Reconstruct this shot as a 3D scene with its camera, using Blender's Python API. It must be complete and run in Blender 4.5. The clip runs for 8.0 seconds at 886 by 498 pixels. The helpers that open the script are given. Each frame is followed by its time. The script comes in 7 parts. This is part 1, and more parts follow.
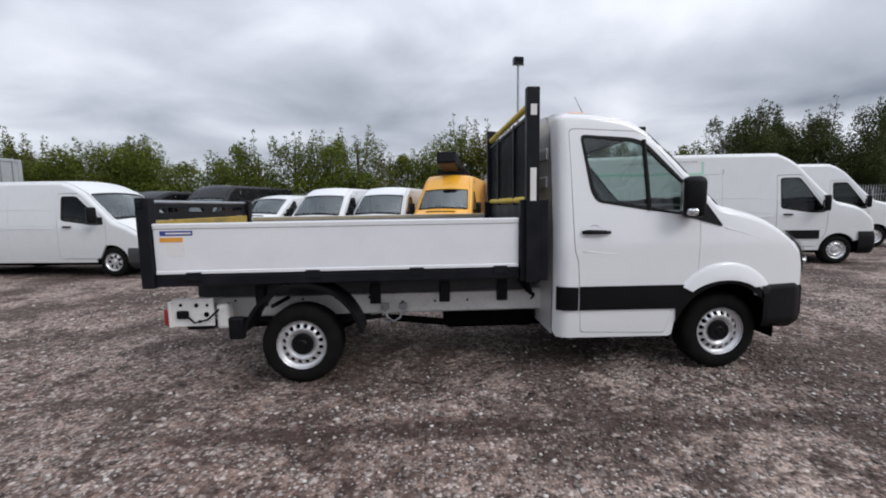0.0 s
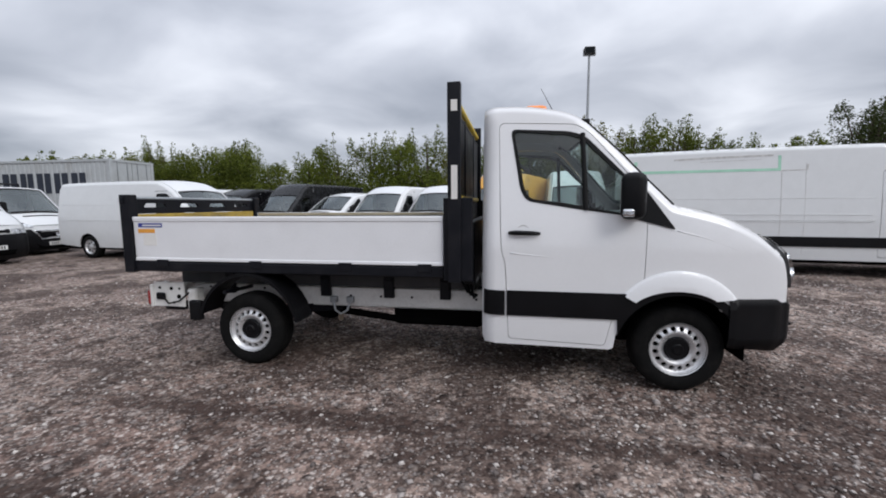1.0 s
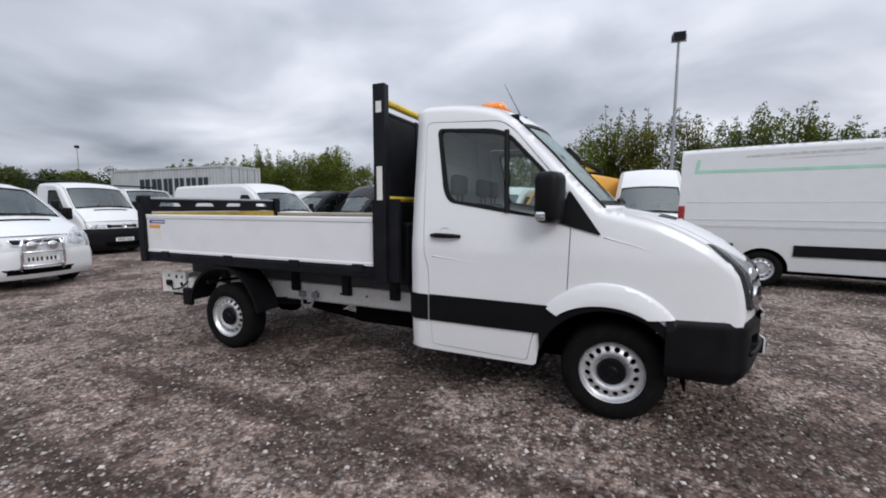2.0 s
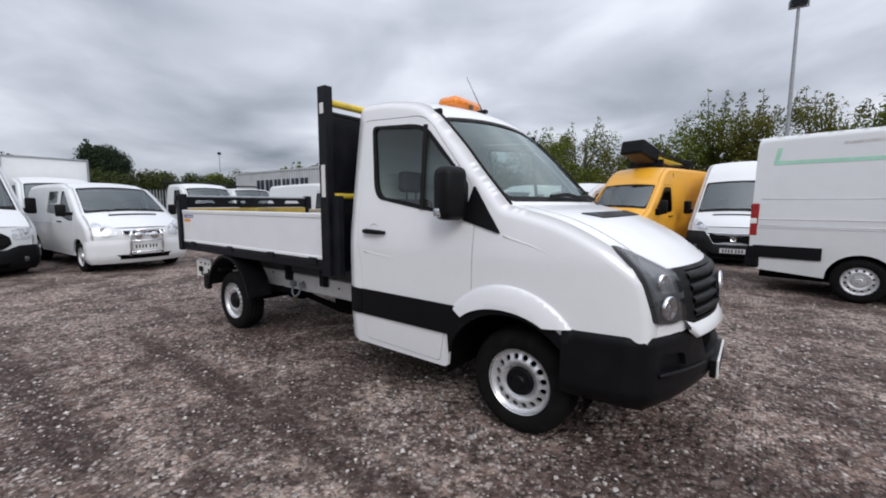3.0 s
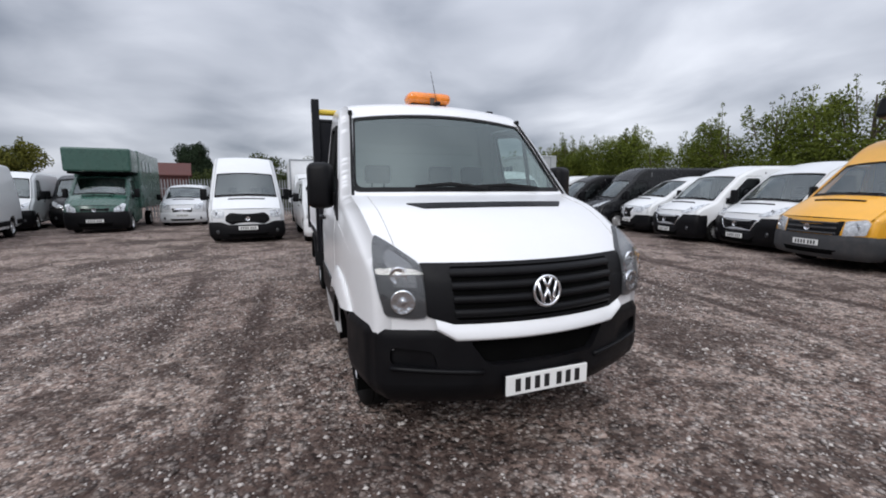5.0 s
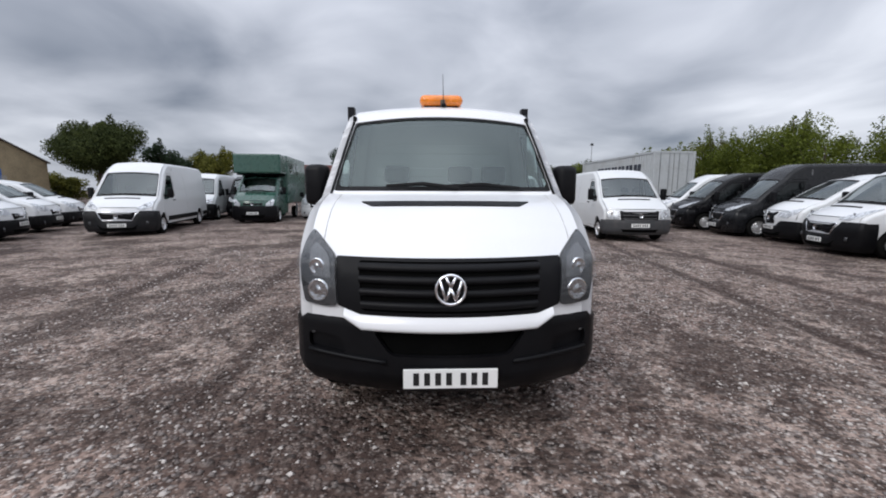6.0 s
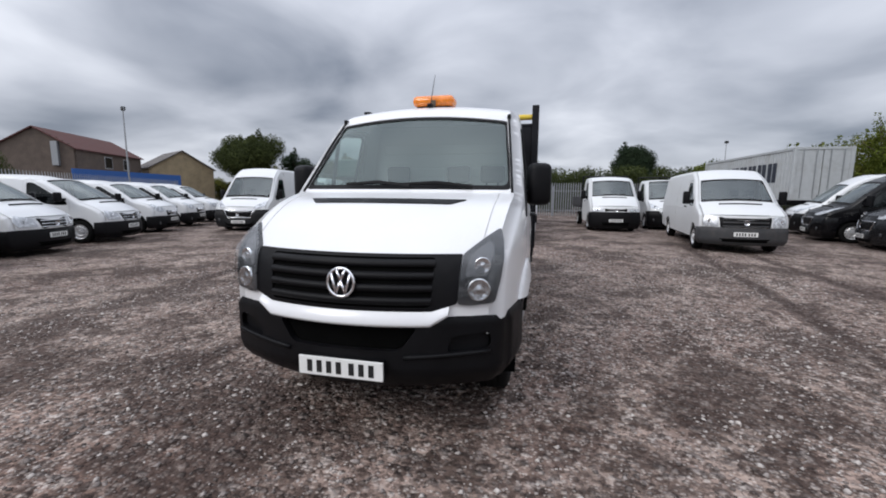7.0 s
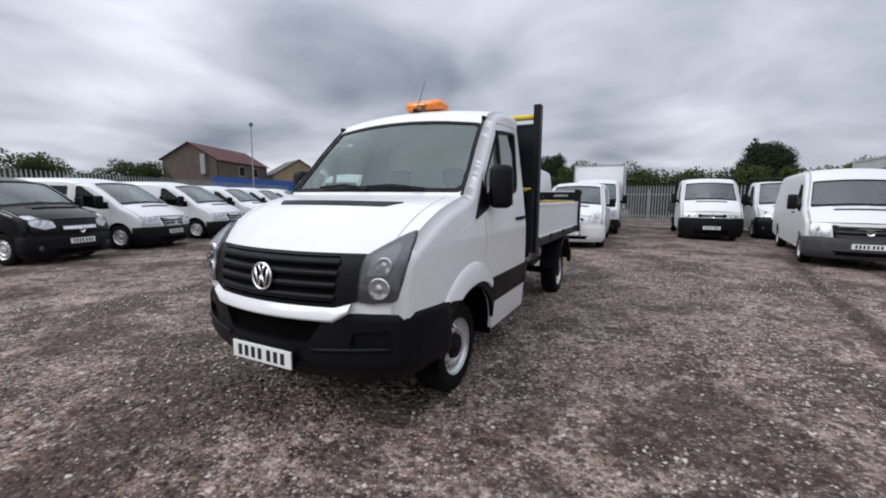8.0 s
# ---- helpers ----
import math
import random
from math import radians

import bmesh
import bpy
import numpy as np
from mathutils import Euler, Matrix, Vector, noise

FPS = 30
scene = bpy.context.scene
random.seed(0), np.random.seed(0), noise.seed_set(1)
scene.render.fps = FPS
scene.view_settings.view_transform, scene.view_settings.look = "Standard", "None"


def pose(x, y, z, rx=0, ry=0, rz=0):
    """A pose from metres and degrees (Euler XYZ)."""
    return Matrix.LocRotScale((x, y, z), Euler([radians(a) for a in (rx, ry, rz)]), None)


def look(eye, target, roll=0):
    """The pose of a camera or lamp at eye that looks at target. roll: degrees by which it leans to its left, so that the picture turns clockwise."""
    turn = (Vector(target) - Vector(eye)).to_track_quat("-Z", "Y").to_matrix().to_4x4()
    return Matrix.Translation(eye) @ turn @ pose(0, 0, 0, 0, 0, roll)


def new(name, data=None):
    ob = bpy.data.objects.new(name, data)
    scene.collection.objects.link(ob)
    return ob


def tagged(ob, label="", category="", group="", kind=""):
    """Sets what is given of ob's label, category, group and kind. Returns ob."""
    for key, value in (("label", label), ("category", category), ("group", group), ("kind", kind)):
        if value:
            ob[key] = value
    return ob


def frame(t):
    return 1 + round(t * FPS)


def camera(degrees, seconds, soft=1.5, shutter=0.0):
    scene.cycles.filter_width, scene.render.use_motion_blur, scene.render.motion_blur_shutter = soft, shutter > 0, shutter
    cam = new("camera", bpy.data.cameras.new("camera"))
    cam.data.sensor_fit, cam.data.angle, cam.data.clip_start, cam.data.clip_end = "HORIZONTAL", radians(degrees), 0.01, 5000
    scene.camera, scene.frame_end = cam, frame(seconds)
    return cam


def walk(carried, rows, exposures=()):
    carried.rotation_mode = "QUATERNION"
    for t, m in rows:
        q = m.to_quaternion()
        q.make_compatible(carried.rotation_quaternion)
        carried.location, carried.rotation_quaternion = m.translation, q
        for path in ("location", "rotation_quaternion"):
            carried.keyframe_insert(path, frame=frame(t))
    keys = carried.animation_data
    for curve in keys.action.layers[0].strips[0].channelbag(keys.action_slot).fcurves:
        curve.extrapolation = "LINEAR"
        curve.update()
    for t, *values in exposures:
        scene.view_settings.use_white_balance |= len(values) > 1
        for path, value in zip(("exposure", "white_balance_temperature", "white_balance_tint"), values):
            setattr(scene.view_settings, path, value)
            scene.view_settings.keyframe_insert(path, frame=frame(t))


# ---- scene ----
cam = camera(94.6, 8.0, 1.9)
PATH = [
    (0, (1.022, -4.34, 1.51), (1.119, -2.354, 1.297), -0.9),
    (0.5, (1.686, -4.322, 1.508), (1.562, -2.338, 1.294), -0.8),
    (1, (2.389, -4.264, 1.492), (2.051, -2.305, 1.276), -0.4),
    (1.5, (3.048, -4.091, 1.482), (2.488, -2.183, 1.269), -0.1),
    (2.8, (4.599, -3.326, 1.491), (3.475, -1.685, 1.28), 0.1),
    (3, (4.806, -3.178, 1.477), (3.605, -1.594, 1.259), 0.1),
    (3.5, (5.351, -2.776, 1.488), (3.959, -1.359, 1.258), 0.2),
    (4, (5.784, -2.277, 1.498), (4.213, -1.062, 1.26), 0.3),
    (4.2, (5.955, -2.075, 1.474), (4.317, -0.954, 1.229), 0.4),
    (5.3, (6.657, -0.942, 1.515), (4.742, -0.439, 1.231), -0.2),
    (5.5, (6.756, -0.702, 1.524), (4.812, -0.326, 1.239), -0.0),
    (6, (6.816, -0.124, 1.496), (4.837, -0.05, 1.215), 0.2),
    (6.5, (6.811, 0.49, 1.479), (4.84, 0.286, 1.205), 0.3),
    (7, (6.72, 1.073, 1.46), (4.79, 0.62, 1.194), 0.4),
    (7.5, (6.545, 1.63, 1.459), (4.685, 0.942, 1.202), 0.4),
    (8, (6.376, 2.132, 1.456), (4.607, 1.233, 1.206), 0.4),
]
walk(cam, [(t, look(eye, target, roll)) for t, eye, target, roll in PATH])

# ---------------------------------------------------------------- sky and sun
world = bpy.data.worlds.new("overcast_sky")
scene.world = world
world.use_nodes = True
wn, wl = world.node_tree.nodes, world.node_tree.links
wn.clear()


def wmath(op, a, b=None):
    n = wn.new("ShaderNodeMath")
    n.operation = op
    for i, v in enumerate((a, b)):
        if v is None:
            continue
        if isinstance(v, (int, float)):
            n.inputs[i].default_value = v
        else:
            wl.new(v, n.inputs[i])
    return n.outputs[0]


w_co = wn.new("ShaderNodeTexCoord")
w_sep = wn.new("ShaderNodeSeparateXYZ")
wl.new(w_co.outputs["Generated"], w_sep.inputs[0])
w_up = wmath("MAXIMUM", w_sep.outputs["Z"], 0.0)
w_den = wmath("ADD", w_up, 0.20)
w_comb = wn.new("ShaderNodeCombineXYZ")
wl.new(wmath("DIVIDE", w_sep.outputs["X"], w_den), w_comb.inputs[0])
wl.new(wmath("DIVIDE", w_sep.outputs["Y"], w_den), w_comb.inputs[1])


def wnoise(scale, detail, rough, dist, shift):
    m = wn.new("ShaderNodeVectorMath")
    m.operation = "ADD"
    m.inputs[1].default_value = shift
    wl.new(w_comb.outputs[0], m.inputs[0])
    n = wn.new("ShaderNodeTexNoise")
    n.inputs["Scale"].default_value = scale
    n.inputs["Detail"].default_value = detail
    n.inputs["Roughness"].default_value = rough
    n.inputs["Distortion"].default_value = dist
    wl.new(m.outputs[0], n.inputs["Vector"])
    return n.outputs["Fac"]


w_big = wnoise(0.62, 3.0, 0.5, 0.0, (3.1, 7.4, 0.0))
w_mid = wnoise(1.35, 5.0, 0.46, 0.35, (11.0, 2.3, 5.0))
w_cloud = wmath("ADD", wmath("MULTIPLY", w_big, 0.6), wmath("MULTIPLY", w_mid, 0.52))
# the cover thins towards one side of the sky
w_cloud = wmath("ADD", w_cloud, wmath("ADD", wmath("MULTIPLY", w_sep.outputs["Y"], 0.015), wmath("MULTIPLY", w_sep.outputs["X"], 0.035)))
w_ramp = wn.new("ShaderNodeValToRGB")
wl.new(w_cloud, w_ramp.inputs[0])
w_el = w_ramp.color_ramp.elements
w_el[0].position, w_el[0].color = 0.36, (0.24, 0.27, 0.335, 1)
w_el[1].position, w_el[1].color = 0.70, (0.882, 0.915, 1.0, 1)
w_mid_el = w_el.new(0.56)
w_mid_el.color = (0.578, 0.61, 0.692, 1)
w_sky = wn.new("ShaderNodeTexSky")
w_sky.sky_type = "NISHITA"
w_sky.sun_disc = False
w_sky.sun_elevation, w_sky.sun_rotation = radians(39), radians(131)
w_skyb = wn.new("ShaderNodeMixRGB")
w_skyb.blend_type = "MULTIPLY"
w_skyb.inputs[0].default_value = 1.0
w_skyb.inputs[2].default_value = (0.09, 0.09, 0.09, 1)
wl.new(w_sky.outputs[0], w_skyb.inputs[1])
w_mix = wn.new("ShaderNodeMixRGB")
w_mix.inputs[0].default_value = 0.92
wl.new(w_skyb.outputs[0], w_mix.inputs[1])
wl.new(w_ramp.outputs[0], w_mix.inputs[2])
# an overcast dome is brighter overhead than at the horizon
w_gain = wmath("ADD", wmath("MULTIPLY", wmath("MULTIPLY", w_up, w_up), 1.65), 0.97)
w_bg = wn.new("ShaderNodeBackground")
wl.new(w_mix.outputs[0], w_bg.inputs["Color"])
wl.new(w_gain, w_bg.inputs["Strength"])
w_out = wn.new("ShaderNodeOutputWorld")
wl.new(w_bg.outputs[0], w_out.inputs[0])

sun_data = bpy.data.lights.new("sun", "SUN")
sun_data.energy, sun_data.angle, sun_data.color = 1.3, radians(25), (1.0, 0.985, 0.965)
sun = new("sun", sun_data)
sun.matrix_world = look((16, -14, 17), (0, 0, 0))
scene.view_settings.exposure = 0.0

# ---------------------------------------------------------------- materials
def mat(name, base, rough=0.5, metal=0.0, var=0.12, scale=6.0, grain=60.0, bump=0.0, bump_scale=40.0, coat=0.0,
        dirt=None, dirt_amount=0.0, dirt_scale=2.0, spec=0.5, rvar=0.08):
    """A surface with colour variation at two scales, roughness variation, optional dirt and fine relief."""
    m = bpy.data.materials.new(name)
    m.use_nodes = True
    n, l = m.node_tree.nodes, m.node_tree.links
    b = n["Principled BSDF"]
    co = n.new("ShaderNodeTexCoord")
    big, fine = n.new("ShaderNodeTexNoise"), n.new("ShaderNodeTexNoise")
    for t, sc, de in ((big, scale, 4.0), (fine, grain, 3.0)):
        t.inputs["Scale"].default_value, t.inputs["Detail"].default_value = sc, de
        l.new(co.outputs["Object"], t.inputs["Vector"])
    add = n.new("ShaderNodeMath")
    add.operation = "ADD"
    l.new(big.outputs["Fac"], add.inputs[0])
    l.new(fine.outputs["Fac"], add.inputs[1])
    rng = n.new("ShaderNodeMapRange")
    rng.inputs["From Min"].default_value, rng.inputs["From Max"].default_value = 0.65, 1.35
    rng.inputs["To Min"].default_value, rng.inputs["To Max"].default_value = 1 - var, 1 + var
    l.new(add.outputs[0], rng.inputs["Value"])
    mul = n.new("ShaderNodeVectorMath")
    mul.operation = "SCALE"
    mul.inputs[0].default_value = base
    l.new(rng.outputs[0], mul.inputs["Scale"])
    col = mul.outputs[0]
    if dirt:
        dn = n.new("ShaderNodeTexNoise")
        dn.inputs["Scale"].default_value, dn.inputs["Detail"].default_value, dn.inputs["Roughness"].default_value = dirt_scale, 8.0, 0.65
        l.new(co.outputs["Object"], dn.inputs["Vector"])
        dr = n.new("ShaderNodeMapRange")
        dr.inputs["From Min"].default_value, dr.inputs["From Max"].default_value = 0.5, 0.78
        dr.inputs["To Max"].default_value = dirt_amount
        l.new(dn.outputs["Fac"], dr.inputs["Value"])
        mx = n.new("ShaderNodeMixRGB")
        mx.inputs[2].default_value = (*dirt, 1)
        l.new(dr.outputs[0], mx.inputs[0])
        l.new(col, mx.inputs[1])
        col = mx.outputs[0]
    l.new(col, b.inputs["Base Color"])
    rr = n.new("ShaderNodeMapRange")
    rr.inputs["From Min"].default_value, rr.inputs["From Max"].default_value = 0.3, 0.7
    rr.inputs["To Min"].default_value, rr.inputs["To Max"].default_value = max(0.02, rough - rvar), min(1, rough + rvar)
    l.new(big.outputs["Fac"], rr.inputs["Value"])
    l.new(rr.outputs[0], b.inputs["Roughness"])
    b.inputs["Metallic"].default_value = metal
    b.inputs["Coat Weight"].default_value = coat
    b.inputs["Coat Roughness"].default_value = 0.08
    b.inputs["Specular IOR Level"].default_value = spec
    if bump:
        bn = n.new("ShaderNodeTexNoise")
        bn.inputs["Scale"].default_value, bn.inputs["Detail"].default_value = bump_scale, 4.0
        l.new(co.outputs["Object"], bn.inputs["Vector"])
        bp = n.new("ShaderNodeBump")
        bp.inputs["Strength"].default_value, bp.inputs["Distance"].default_value = bump, 0.01
        l.new(bn.outputs["Fac"], bp.inputs["Height"])
        l.new(bp.outputs[0], b.inputs["Normal"])
    return m


def glass(name, tint, gloss=(1, 1, 1), normal=0.05):
    """Thin window glass: clear, tinted, its gloss rising towards grazing angles alike from both sides."""
    m = bpy.data.materials.new(name)
    m.use_nodes = True
    n, l = m.node_tree.nodes, m.node_tree.links
    n.clear()
    lw = n.new("ShaderNodeLayerWeight")
    lw.inputs["Blend"].default_value = 0.5
    pw = n.new("ShaderNodeMath")
    pw.operation = "POWER"
    l.new(lw.outputs["Facing"], pw.inputs[0])
    pw.inputs[1].default_value = 4.0
    fr = n.new("ShaderNodeMapRange")
    fr.inputs["To Min"].default_value = normal
    l.new(pw.outputs[0], fr.inputs["Value"])
    tr, gl = n.new("ShaderNodeBsdfTransparent"), n.new("ShaderNodeBsdfGlossy")
    tr.inputs["Color"].default_value = (*tint, 1)
    gl.inputs["Color"].default_value = (*gloss, 1)
    gl.inputs["Roughness"].default_value = 0.02
    mx, out = n.new("ShaderNodeMixShader"), n.new("ShaderNodeOutputMaterial")
    l.new(fr.outputs[0], mx.inputs[0])
    l.new(tr.outputs[0], mx.inputs[1])
    l.new(gl.outputs[0], mx.inputs[2])
    l.new(mx.outputs[0], out.inputs[0])
    return m


DIRT = (0.16, 0.13, 0.11)
M_WHITE = mat("white_paint", (0.74, 0.74, 0.75), 0.26, var=0.015, rvar=0.01, coat=0.4, dirt=DIRT, dirt_amount=0.018, dirt_scale=1.6)
# a darker copy of white_paint: the vans' lower brightness is put into the colour
M_WHITE_DIM = mat("white_paint_dim", (0.69, 0.70, 0.71), 0.30, var=0.02, rvar=0.01, coat=0.3, dirt=DIRT, dirt_amount=0.03, dirt_scale=1.8)
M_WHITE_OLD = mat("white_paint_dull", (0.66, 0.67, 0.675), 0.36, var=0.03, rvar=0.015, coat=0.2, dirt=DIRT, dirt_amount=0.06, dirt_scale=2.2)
M_ALU = mat("white_coated_board", (0.75, 0.75, 0.765), 0.40, var=0.05, scale=3, grain=90, dirt=DIRT, dirt_amount=0.08, dirt_scale=2.5)
M_YELLOW = mat("yellow_paint", (0.78, 0.38, 0.03), 0.32, var=0.05, rvar=0.015, coat=0.3, dirt=DIRT, dirt_amount=0.15)
M_YEL_BAR = mat("yellow_bar_paint", (0.70, 0.50, 0.04), 0.5, var=0.15, dirt=DIRT, dirt_amount=0.5, dirt_scale=9)
M_GREEN = mat("dark_green_paint", (0.022, 0.075, 0.055), 0.3, var=0.08, coat=0.5, dirt=DIRT, dirt_amount=0.08)
M_BLACK_CAR = mat("black_paint", (0.004, 0.004, 0.005), 0.22, var=0.1, coat=0.06, spec=0.22, dirt=DIRT, dirt_amount=0.012)
M_GREY_CAR = mat("dark_grey_paint", (0.009, 0.0095, 0.011), 0.26, var=0.1, coat=0.1, spec=0.25, dirt=DIRT, dirt_amount=0.02)
M_PLASTIC = mat("black_plastic", (0.0045, 0.0045, 0.0055), 0.45, spec=0.16, var=0.2, bump=0.15, bump_scale=350, dirt=DIRT, dirt_amount=0.02, dirt_scale=5)
M_GREYPL = mat("grey_bumper_plastic", (0.034, 0.035, 0.038), 0.6, var=0.15, bump=0.12, bump_scale=300, dirt=DIRT, dirt_amount=0.25, dirt_scale=4)
M_STEELBLK = mat("black_painted_steel", (0.0055, 0.006, 0.009), 0.45, spec=0.22, var=0.25, bump=0.1, bump_scale=60, dirt=DIRT, dirt_amount=0.05, dirt_scale=6)
M_RUBBER = mat("tyre_rubber", (0.006, 0.006, 0.006), 0.85, spec=0.12, var=0.2, bump=0.3, bump_scale=120, dirt=(0.05, 0.043, 0.04), dirt_amount=0.22, dirt_scale=8)
M_SEAL = mat("window_rubber", (0.006, 0.006, 0.0065), 0.6, spec=0.2, var=0.1)
M_DKGREY = mat("dark_grey_bumper_plastic", (0.012, 0.0125, 0.014), 0.55, spec=0.2, var=0.15, bump=0.12, bump_scale=300, dirt=DIRT, dirt_amount=0.08, dirt_scale=4)
M_LAMP = mat("clear_headlight_reflector", (0.66, 0.67, 0.69), 0.25, metal=0.3, var=0.35, scale=14, grain=38, bump=0.5, bump_scale=38)
M_RIM = mat("silver_rim_paint", (0.66, 0.66, 0.67), 0.32, metal=0.6, var=0.08, dirt=DIRT, dirt_amount=0.35, dirt_scale=14)
M_CHROME = mat("chrome", (0.86, 0.86, 0.88), 0.12, metal=1.0, var=0.03)
M_CHASSIS = mat("light_grey_chassis_paint", (0.72, 0.71, 0.69), 0.5, var=0.10, dirt=DIRT, dirt_amount=0.4, dirt_scale=6)
M_RUST = mat("rusty_steel", (0.10, 0.075, 0.055), 0.8, var=0.4, scale=15, bump=0.4, bump_scale=80)
# near-black: underbody parts, and shade put as colour into slots, holes, gaps
M_NEAR_BLACK = mat("near_black", (0.003, 0.003, 0.003), 0.95, spec=0.03, var=0.3)
M_LENS = mat("headlight_reflector", (0.72, 0.73, 0.75), 0.14, metal=1.0, var=0.2, scale=25, grain=90, bump=0.55, bump_scale=45)
M_LENSDARK = mat("headlight_housing", (0.040, 0.041, 0.044), 0.3, var=0.2)
M_LENSMID = mat("headlight_inner", (0.13, 0.133, 0.14), 0.4, metal=0.2, var=0.25, scale=20, bump=0.4, bump_scale=40)
M_CLEAR = glass("headlight_cover", (0.86, 0.87, 0.88))
M_GLASS = glass("tinted_window_glass", (0.76, 0.86, 0.83), normal=0.06)
M_SCREEN = glass("windscreen_glass", (0.48, 0.56, 0.535), (0.84, 0.95, 0.93), 0.10)
M_DARKGLASS = glass("dark_window_glass", (0.16, 0.17, 0.17), (0.8, 0.85, 0.85), 0.035)
M_VANSCREEN = glass("van_windscreen_glass", (0.62, 0.67, 0.66), (0.88, 0.95, 0.95), 0.12)
M_RED = mat("red_lamp_lens", (0.30, 0.012, 0.014), 0.2, var=0.15, coat=0.5)
M_AMBER = mat("amber_beacon_lens", (0.80, 0.22, 0.012), 0.22, var=0.18, scale=20, coat=0.6)
M_PLATE = mat("number_plate_white", (0.78, 0.78, 0.76), 0.35, var=0.03)
M_PLATE_Y = mat("number_plate_yellow", (0.75, 0.55, 0.05), 0.35, var=0.03)
M_INK = mat("black_lettering", (0.012, 0.012, 0.013), 0.5, var=0.05)
M_SEAT = mat("dark_seat_cloth", (0.05, 0.051, 0.056), 0.9, var=0.25, bump=0.3, bump_scale=220)
M_TRIM = mat("grey_cab_trim", (0.13, 0.132, 0.135), 0.7, var=0.12)
M_STICK_W = mat("white_sticker", (0.72, 0.70, 0.67), 0.4, var=0.06)
M_STICK_B = mat("blue_sticker", (0.03, 0.045, 0.25), 0.4, var=0.06)
M_STICK_O = mat("orange_sticker", (0.72, 0.32, 0.05), 0.4, var=0.08)
M_GREENTAPE = mat("green_stripe", (0.34, 0.60, 0.46), 0.45, var=0.12)
M_SCUFF = mat("scraped_paint", (0.50, 0.49, 0.48), 0.6, var=0.35, scale=9)
M_CONT = mat("grey_container_paint", (0.42, 0.44, 0.45), 0.55, var=0.08, dirt=(0.15, 0.11, 0.08), dirt_amount=0.35, dirt_scale=1.2)
M_CONT_BLUE = mat("blue_container_paint", (0.02, 0.10, 0.34), 0.5, var=0.1)
M_NAVY = mat("navy_lettering", (0.02, 0.025, 0.04), 0.5, var=0.1)
M_GALV = mat("galvanised_steel", (0.31, 0.325, 0.34), 0.45, metal=0.5, var=0.18, scale=12)
M_BOARD = mat("brown_timber_cladding", (0.11, 0.085, 0.07), 0.85, var=0.35, scale=1.5, grain=14, bump=0.3)
M_TILE = mat("red_roof_sheet", (0.085, 0.030, 0.026), 0.85, var=0.25, scale=2, grain=18)
M_STONE = mat("tan_brick", (0.30, 0.24, 0.15), 0.85, var=0.3, scale=1.2, grain=9, bump=0.3)
M_ROOFGREY = mat("grey_roof_tiles", (0.11, 0.10, 0.095), 0.85, var=0.3, scale=2, grain=12)
M_BOX = mat("white_box_panel", (0.74, 0.75, 0.76), 0.4, var=0.03, dirt=DIRT, dirt_amount=0.15)
M_BARK = mat("bark", (0.075, 0.058, 0.042), 0.9, var=0.35, scale=8, bump=0.5)


def leaf_mat(name, a, b_):
    """Leaves: hue varies from leaf to leaf and from clump to clump, a little light passes through."""
    m = bpy.data.materials.new(name)
    m.use_nodes = True
    n, l = m.node_tree.nodes, m.node_tree.links
    b = n["Principled BSDF"]
    geo, co, no = n.new("ShaderNodeNewGeometry"), n.new("ShaderNodeTexCoord"), n.new("ShaderNodeTexNoise")
    no.inputs["Scale"].default_value = 0.7
    l.new(co.outputs["Object"], no.inputs["Vector"])
    ad = n.new("ShaderNodeMath")
    ad.operation = "MULTIPLY_ADD"
    l.new(geo.outputs["Random Per Island"], ad.inputs[0])
    ad.inputs[1].default_value = 0.5
    l.new(no.outputs["Fac"], ad.inputs[2])
    rg = n.new("ShaderNodeMapRange")
    rg.inputs["From Min"].default_value, rg.inputs["From Max"].default_value = 0.3, 1.1
    l.new(ad.outputs[0], rg.inputs["Value"])
    mx = n.new("ShaderNodeMixRGB")
    mx.inputs[1].default_value, mx.inputs[2].default_value = (*a, 1), (*b_, 1)
    l.new(rg.outputs[0], mx.inputs[0])
    l.new(mx.outputs[0], b.inputs["Base Color"])
    b.inputs["Roughness"].default_value = 0.7
    b.inputs["Specular IOR Level"].default_value = 0.12
    tr = n.new("ShaderNodeBsdfTranslucent")
    l.new(mx.outputs[0], tr.inputs["Color"])
    ms = n.new("ShaderNodeMixShader")
    ms.inputs[0].default_value = 0.25
    l.new(b.outputs[0], ms.inputs[1])
    l.new(tr.outputs[0], ms.inputs[2])
    l.new(ms.outputs[0], n["Material Output"].inputs[0])
    return m


M_LEAF = leaf_mat("hedge_leaves", (0.032, 0.050, 0.009), (0.150, 0.178, 0.028))
M_LEAF2 = leaf_mat("olive_leaves", (0.038, 0.046, 0.010), (0.165, 0.160, 0.032))
M_LEAF_MID = leaf_mat("deep_green_leaves", (0.018, 0.028, 0.010), (0.075, 0.092, 0.028))
M_LEAF_DK = leaf_mat("dark_conifer_leaves", (0.012, 0.022, 0.012), (0.035, 0.055, 0.028))


